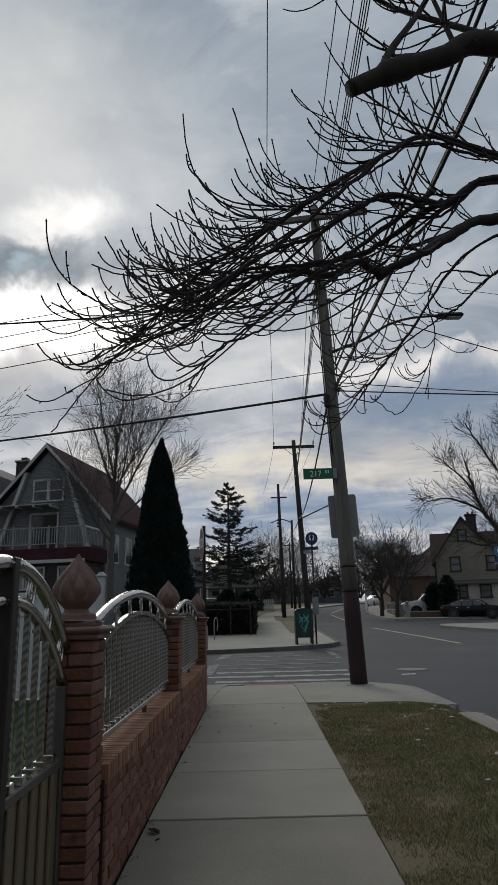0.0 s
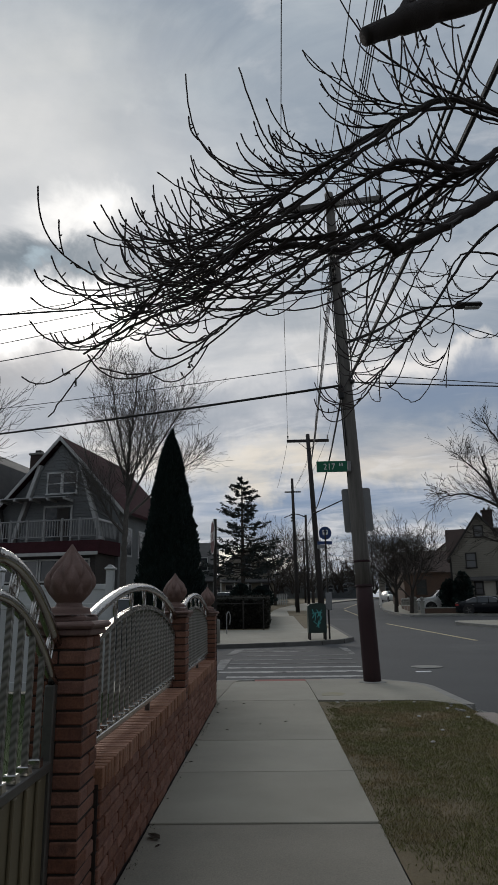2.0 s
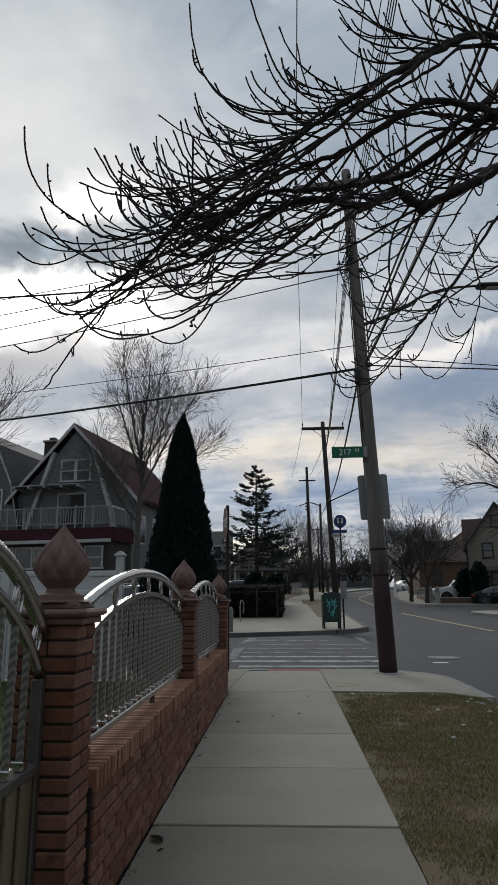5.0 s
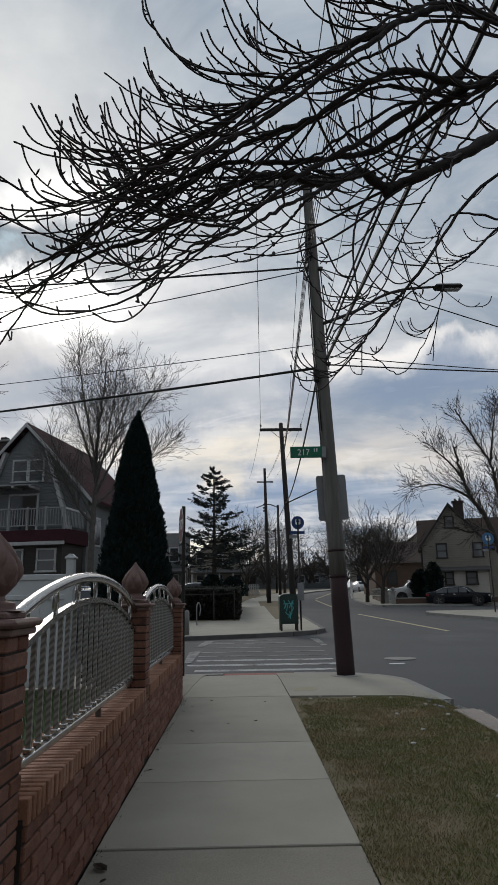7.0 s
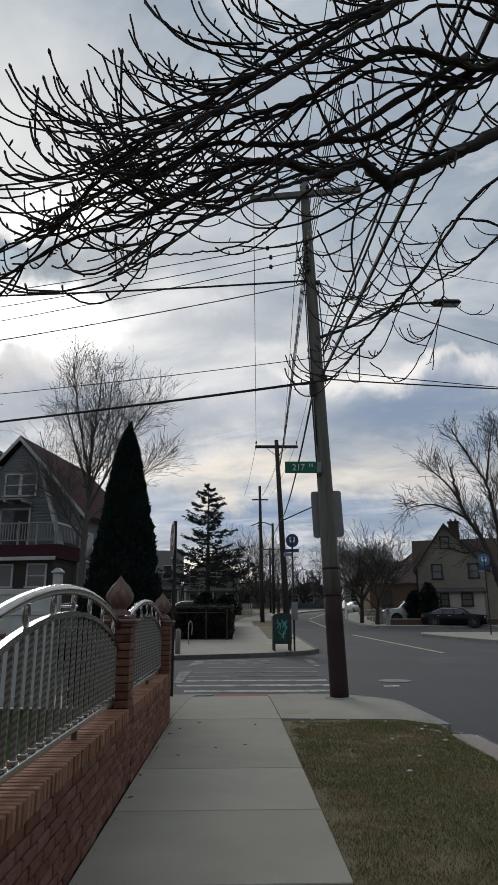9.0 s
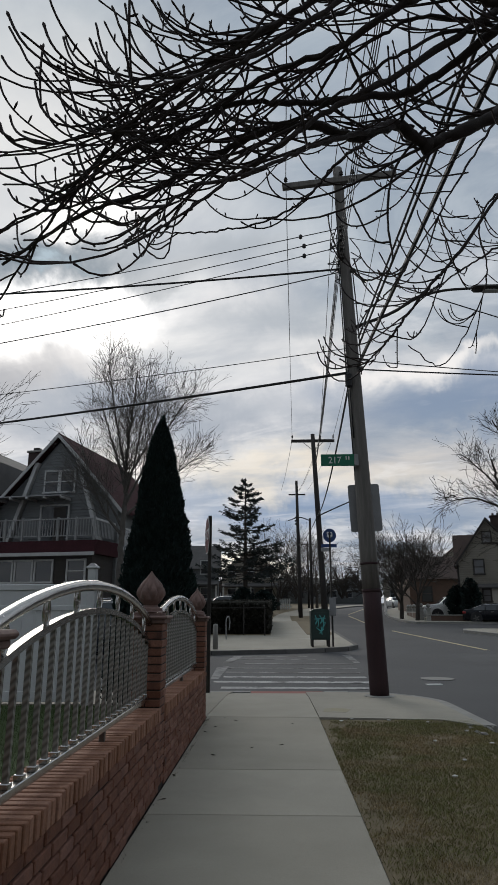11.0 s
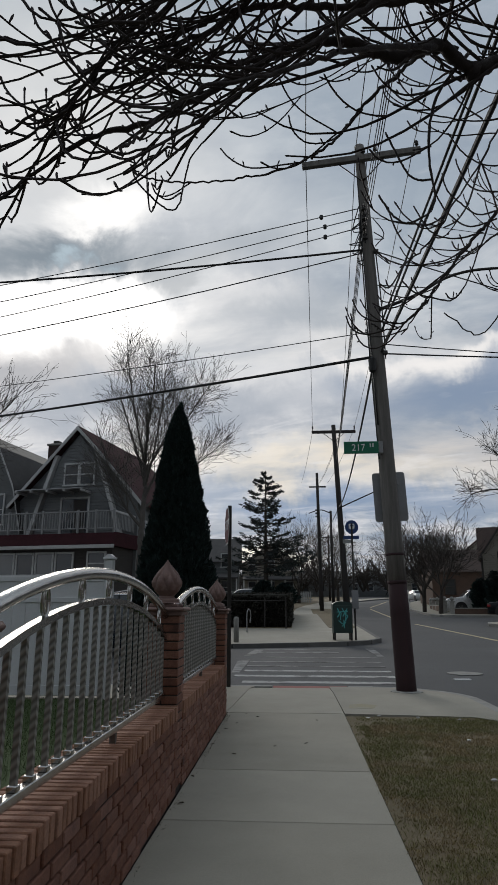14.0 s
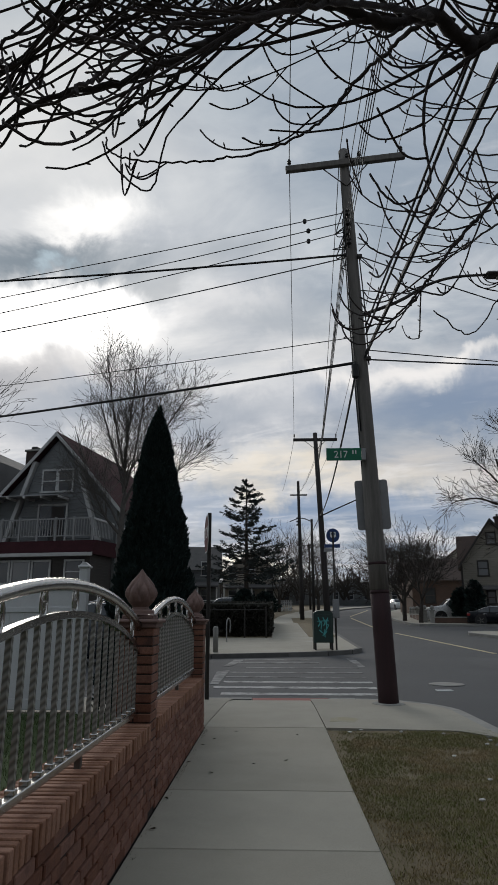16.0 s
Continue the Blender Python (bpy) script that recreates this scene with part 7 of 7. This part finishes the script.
# ---- gardens across the main road ----
def low_wall(x0, y0, x1, y1, h, label):
    a = math.degrees(math.atan2(y1 - y0, x1 - x0))
    L = math.hypot(x1 - x0, y1 - y0)
    w = thing("garden_wall", x0, y0, rise((y0 + y1) / 2), a, label, "wall", kind="structure")
    part("body", cuboid(0, L, -0.12, 0.12, -0.4, h, 0.01), FAR_BRICK, w)
    part("coping", cuboid(-0.03, L + 0.03, -0.16, 0.16, h, h + 0.07, 0.01), KERB, w)
    n = max(2, int(L / 2.6) + 1)
    for i in range(n):
        p = thing("wall_pier", x0 + (x1 - x0) * i / (n - 1), y0 + (y1 - y0) * i / (n - 1), rise(y0), a, "short pale concrete pier with a round finial", "wall pier", "garden wall piers")
        part("shaft", cuboid(-0.13, 0.13, -0.13, 0.13, -0.4, h + 0.42, 0.012), KERB, p)
        part("cap", cuboid(-0.17, 0.17, -0.17, 0.17, h + 0.42, h + 0.50, 0.012), KERB, p)
        part("finial", lathe([(0.05, 0), (0.13, 0.09), (0.14, 0.17), (0.08, 0.25), (0.01, 0.28)], 12, None, (0, 0, h + 0.5)), KERB, p, "", True)


low_wall(10.6, 46.4, 18.0, 45.6, 0.34, "low brown brick garden wall along the side street")
low_wall(10.4, 47.6, 11.6, 58.0, 0.34, "low brown brick garden wall along the main road")


def iron_fence(x0, y0, x1, y1, h, label):
    a = math.degrees(math.atan2(y1 - y0, x1 - x0))
    L = math.hypot(x1 - x0, y1 - y0)
    f = thing("iron_fence", x0, y0, rise((y0 + y1) / 2), a, label, "fence")
    part("plinth", cuboid(0, L, -0.1, 0.1, -0.3, 0.32, 0.01), KERB, f)
    for z in (0.42, h - 0.08):
        part("rail", cuboid(0, L, -0.02, 0.02, z, z + 0.04, 0.004), GALV, f)
    bar = brick_like("picket", 0.024, 0.024, h - 0.34, GALV)
    n = int(L / 0.15)
    for i in range(n):
        child("picket", bar, f, pose(0.07 + i * 0.15, 0, (h + 0.34) / 2))
    for i in range(int(L / 2.2) + 1):
        part("post", cuboid(i * 2.2 - 0.05, i * 2.2 + 0.05, -0.05, 0.05, 0.3, h + 0.12, 0.008), GALV, f)


iron_fence(13.1, 33.6, 20.0, 31.2, 1.45, "grey iron picket fence on a low plinth")


def white_fence_far():
    f = thing("picket_fence", -1.6, 78.0, rise(78), 4, "white picket fence far down the pavement", "fence")
    bar = brick_like("picket", 0.16, 0.03, 1.2, TRIM)
    for i in range(16):
        child("picket", bar, f, pose(0.25 * i, 0, 0.65))
    for z in (0.3, 0.95):
        part("rail", cuboid(-0.1, 4.0, 0.02, 0.06, z, z + 0.09, 0.005), TRIM, f)
    g = thing("white_gate_panel", 9.9, 58.5, rise(58), 84, "white board fence beside the main road", "fence")
    for i in range(10):
        part("board", cuboid(i * 0.3, i * 0.3 + 0.28, -0.02, 0.02, 0.05, 1.5, 0.005), TRIM, g)
    part("rail", cuboid(0, 3.0, 0.02, 0.06, 0.3, 0.4, 0.005), TRIM, g)


white_fence_far()


def shrub(x, y, h, r, seed, label):
    root = thing("evergreen_shrub", x, y, rise(y), 0, label, "shrub", "evergreens")
    rng = np.random.default_rng(seed)
    C, D = [], []
    for i in range(2600):
        t, a = rng.random(), rng.uniform(0, 6.283)
        k = r * math.sin(math.pi * min(0.98, 0.18 + 0.8 * t)) ** 0.7 * rng.uniform(0.55, 1.15) * (1 + 0.45 * noise.noise((math.cos(a) * 2.4, math.sin(a) * 2.4, t * 5 + seed)))
        C.append((k * math.cos(a), k * math.sin(a), 0.05 + t * h))
        D.append((math.cos(a), math.sin(a), 0.6))
    part("stem", lathe([(0.08, -0.1), (0.03, h * 0.8)], 6), BARK, root)
    leaf_cloud("foliage", C, D, 0.12, CYPRESS, root, "", seed, 2.4)


shrub(13.95, 48.0, 2.7, 0.62, 1, "dark evergreen shrub at the corner of the cream house")
shrub(13.3, 49.2, 2.2, 0.6, 2, "dark evergreen shrub beside the drive")
shrub(-2.2, 56.0, 2.2, 0.9, 3, "dark evergreen shrub behind the hedge")
shrub(-0.6, 60.0, 2.0, 1.0, 4, "dark evergreen shrub beside the pavement")

spruce(-2.35, 64.0, 12.9, 5.3, 8)
def limbed_tree(x, y, label, limbs, starts, size, seed, up, thick, mat, fan=(3, 3, 3, 2, 2, 2), levels=5):
    """A bare tree with given limbs, each (radius at its root, at its tip, points from the root), clothed in fine branches."""
    root = thing("bare_tree", x, y, rise(y), 0, label, "tree", "bare winter trees")
    base = root.location
    rng = np.random.default_rng(seed)
    V2, F2 = [], []
    total = sum((Vector(p[-1]) - Vector(p[0])).length for _, _, p in limbs[1:]) or 1.0
    for i, (r0, r1, pts) in enumerate(limbs):
        P = smooth_path([Vector(p) - base for p in pts], 7 * len(pts))
        n = len(P)
        P = [p + Vector(rng.normal(0, r0 * 0.10, 3)) for p in P]
        V, F = [], []
        tube(V, F, P, [r0 + (r1 - r0) * (k / (n - 1)) ** 0.8 for k in range(n)], 9)
        child("limb" if i else "trunk", from_lists("limb" if i else "trunk", V, F, mat, True), root)
        ln = (Vector(pts[-1]) - Vector(pts[0])).length
        for q in range(int(starts * ln / total * (1.0 if i else 0.6))):
            u = rng.uniform(0.2 if i else 0.45, 1.0)
            k = min(int(u * (n - 1)), n - 2)
            t = (P[k + 1] - P[k]).normalized()
            side = t.cross(Vector(rng.normal(0, 1, 3))).normalized()
            head = t * 0.8 + side * rng.uniform(0.35, 0.95) + Vector((0, 0, up))
            grow(rng, P[k], head, size * rng.uniform(0.55, 1.2) * (1.15 - 0.4 * u), max(thick * 1.3, min(0.035, (r0 + (r1 - r0) * u) * 0.28)), 2, V2, F2, 0.06, 0.015, fan, levels, thick)
    child("crown", from_lists("crown", V2, F2, mat), root, None, "crown of fine leafless branches")
    return root


YARD_TREE = [
    (0.17, 0.02, ((-5.90, 27.9, 0.0), (-5.90, 27.9, 2.6), (-5.87, 27.9, 4.4), (-5.80, 27.9, 6.1), (-5.83, 27.9, 7.2), (-5.76, 27.9, 8.7), (-5.62, 27.9, 10.2), (-5.55, 27.9, 11.6))),
    (0.07, 0.012, ((-5.92, 27.9, 4.4), (-6.46, 27.6, 5.1), (-7.00, 27.4, 6.2), (-7.35, 27.3, 7.2), (-7.80, 27.2, 8.7))),
    (0.06, 0.012, ((-5.90, 27.9, 4.7), (-6.72, 28.3, 5.9), (-7.75, 28.6, 6.5), (-8.50, 28.8, 7.0))),
    (0.07, 0.012, ((-5.85, 27.9, 5.5), (-5.25, 27.6, 6.6), (-4.45, 27.3, 8.0), (-3.65, 27.1, 9.2), (-3.05, 27.0, 10.1))),
    (0.06, 0.012, ((-5.85, 27.9, 5.1), (-4.70, 28.4, 6.3), (-3.70, 28.7, 7.2), (-2.80, 28.9, 8.0))),
    (0.06, 0.012, ((-5.82, 27.9, 6.2), (-6.30, 28.3, 7.6), (-6.90, 28.6, 9.2), (-7.35, 28.8, 10.5))),
    (0.05, 0.012, ((-5.81, 27.9, 6.6), (-5.25, 28.4, 8.0), (-4.80, 28.8, 9.6), (-4.45, 29.1, 11.2))),
    (0.05, 0.012, ((-5.83, 27.9, 7.0), (-6.10, 27.3, 8.6), (-6.35, 27.0, 10.2), (-6.55, 26.8, 11.6))),
    (0.05, 0.012, ((-5.80, 27.9, 6.0), (-5.30, 27.0, 7.2), (-4.90, 26.4, 8.9), (-4.70, 26.0, 10.4))),
]
limbed_tree(-5.9, 27.9, "tall leafless grey tree with fine upswept branches before the grey house", YARD_TREE, 330, 1.0, 31, 0.30, 0.0055, BARK_GREY)
bare_tree(-13.6, 26.5, 5.6, 13, 2.3, 0.14, 33, "leafless tree with fine upswept branches beside the grey house", (0.3, 0), 0.016, 5, (3, 3, 3, 2, 2, 2), 0.0075, None, 0.04, 0.62)
ROAD_TREE = [
    (0.30, 0.05, ((16.95, 41.0, 0.55), (16.75, 41.0, 1.5), (16.32, 41.0, 3.1), (15.82, 41.0, 4.8), (15.35, 41.0, 6.1), (14.69, 41.0, 7.1), (14.26, 41.0, 8.3), (14.03, 41.0, 9.6), (13.84, 41.0, 10.5))),
    (0.10, 0.02, ((14.69, 41.0, 7.1), (13.79, 41.0, 7.6), (12.60, 41.0, 8.0), (11.50, 41.0, 7.9), (10.90, 41.0, 7.7))),
    (0.09, 0.02, ((14.26, 41.0, 8.3), (13.65, 40.8, 9.1), (12.88, 40.6, 9.8), (12.22, 40.5, 10.3))),
    (0.20, 0.04, ((16.40, 41.0, 2.8), (16.60, 41.4, 4.8), (16.74, 41.5, 6.5), (16.50, 41.5, 8.1), (16.28, 41.5, 9.4), (15.39, 41.5, 11.1), (14.29, 41.5, 13.1))),
    (0.12, 0.03, ((16.74, 41.5, 6.5), (17.55, 41.8, 7.6), (17.52, 42.0, 9.2), (17.59, 42.2, 11.8), (17.64, 42.3, 13.5))),
    (0.09, 0.03, ((16.28, 41.5, 9.4), (16.52, 41.3, 11.1), (16.86, 41.2, 13.0))),
    (0.12, 0.03, ((15.82, 41.0, 4.8), (14.90, 40.2, 5.1), (13.90, 39.8, 4.9), (13.00, 39.6, 5.2))),
    (0.12, 0.03, ((17.55, 41.8, 7.6), (18.80, 41.9, 8.6), (20.20, 42.0, 10.0), (21.20, 42.1, 11.4))),
]
limbed_tree(16.95, 41.0, "large leaning leafless tree with a forked trunk before the cream house", ROAD_TREE, 170, 1.10, 36, 0.25, 0.010, BARK)
bare_tree(9.5, 50.0, 1.7, 9, 1.75, 0.13, 41, "low spreading leafless street tree", (0.1, 0), 0.02, 5, (3, 3, 3, 3, 2), 0.010, None, 0.08, 0.85)
bare_tree(10.0, 47.1, 1.7, 9, 1.75, 0.13, 42, "low spreading leafless street tree", (0.2, 0), 0.02, 5, (3, 3, 3, 3, 2), 0.010, None, 0.08, 0.85)
bare_tree(2.9, 68.0, 2.2, 7, 2.9, 0.17, 43, "leafless street tree far down the pavement", (0, 0), 0.03, 5, (3, 3, 3, 3, 2), 0.009, None, 0.09, 0.85)
bare_tree(0.8, 76.0, 2.2, 7, 3.0, 0.17, 44, "leafless street tree far down the pavement", (0, 0), 0.03, 5, (3, 3, 3, 3, 2), 0.009, None, 0.09, 0.85)
bare_tree(5.8, 86.0, 2.2, 7, 3.0, 0.17, 45, "leafless street tree far down the pavement", (0, 0), 0.03, 5, (3, 3, 3, 3, 2), 0.009, None, 0.09, 0.85)
bare_tree(15.8, 80.0, 2.2, 7, 3.2, 0.17, 46, "leafless street tree up the main road", (0, 0), 0.03, 5, (3, 3, 3, 3, 2), 0.009, None, 0.09, 0.85)
bare_tree(12.6, 66.0, 2.2, 7, 2.8, 0.17, 47, "leafless street tree up the main road", (0, 0), 0.03, 5, (3, 3, 3, 3, 2), 0.009, None, 0.09, 0.85)
bare_tree(20.0, 96.0, 2.2, 7, 3.4, 0.17, 48, "leafless street tree up the main road", (0, 0), 0.03, 5, (3, 3, 3, 3, 2), 0.009, None, 0.09, 0.85)
bare_tree(24.5, 60.0, 3.0, 5, 3.6, 0.2, 49, "leafless tree behind the cream house", (0, 0), 0.03, 4, (3, 3, 3, 3), 0.014, None, 0.12, 0.9)


def far_woods():
    """A ragged line of leafless crowns that closes the distance."""
    V, F = [], []
    rng = np.random.default_rng(77)
    for i in range(150):
        x, y = -110 + 1.5 * i + rng.uniform(-2, 2), rng.uniform(116, 150)
        for k in range(7):
            a = rng.uniform(0, 6.283)
            grow(rng, (x, y, rise(140) + 0.5), (math.cos(a) * 0.5, math.sin(a) * 0.3, 1.0), rng.uniform(1.9, 3.4), 0.16, 1, V, F, 0.14, 0.0, (3, 3, 3, 3), 4, 0.030)
    tagged(new("distant_woods", from_lists("distant_woods", V, F, BARK)), "distant line of leafless trees on the horizon", "trees", kind="stuff")


far_woods()


# ---- leaves and litter ----
def scraps():
    random.seed(9)
    spots = [(-0.305, 8.40), (-0.52, 5.02), (-0.47, 4.85), (0.05, 8.75), (0.35, 8.9), (-0.50, 9.6), (-0.42, 9.95), (-0.55, 8.8), (-0.2, 10.4), (0.5, 10.2), (-0.53, 6.9), (-0.56, 7.6), (-0.35, 10.6)]
    for i, (x, y) in enumerate(spots):
        lf = thing("fallen_leaf", x, y, 0.003, random.uniform(0, 360), "curled dark brown leaf on the concrete", "leaf", "fallen leaves")
        s = 0.024 if i != 1 else 0.06
        bm = bmesh.new()
        for k in (-1, 0, 1):
            pts = [(-s, 0.0, 0.004), (-s * 0.3, k * s * 0.5, 0.004 + 0.005 * abs(k)), (s * 0.5, k * s * 0.42, 0.005 + 0.007 * abs(k)), (s, 0.0, 0.008)]
            if k:
                vs = [bm.verts.new(p) for p in (pts[0], pts[1], pts[2], pts[3], (s * 0.4, 0, 0.006), (-s * 0.3, 0, 0.004))]
                bm.faces.new(vs if k > 0 else vs[::-1])
        bmesh.ops.solidify(bm, geom=bm.faces[:], thickness=0.0015)
        part("blade", bm, DEAD_LEAF, lf)
    for x, y in ((1.1, 10.35), (1.25, 10.5), (1.7, 10.4), (2.15, 10.3), (1.95, 9.1), (2.0, 8.2), (2.5, 9.0), (2.3, 6.9), (1.75, 7.6), (2.45, 9.7), (2.55, 9.9), (1.9, 6.0)):
        p = thing("paper_scrap", x, y, 0.02, random.uniform(0, 360), "small crumpled pale paper scrap on the verge", "litter", "litter on the verge")
        bm = bmesh.new()
        bmesh.ops.create_icosphere(bm, subdivisions=1, radius=0.024)
        for v in bm.verts:
            v.co = Vector((v.co.x * random.uniform(0.6, 1.7), v.co.y * random.uniform(0.6, 1.3), v.co.z * random.uniform(0.2, 0.6)))
        part("scrap", bm, LITTER, p)


scraps()
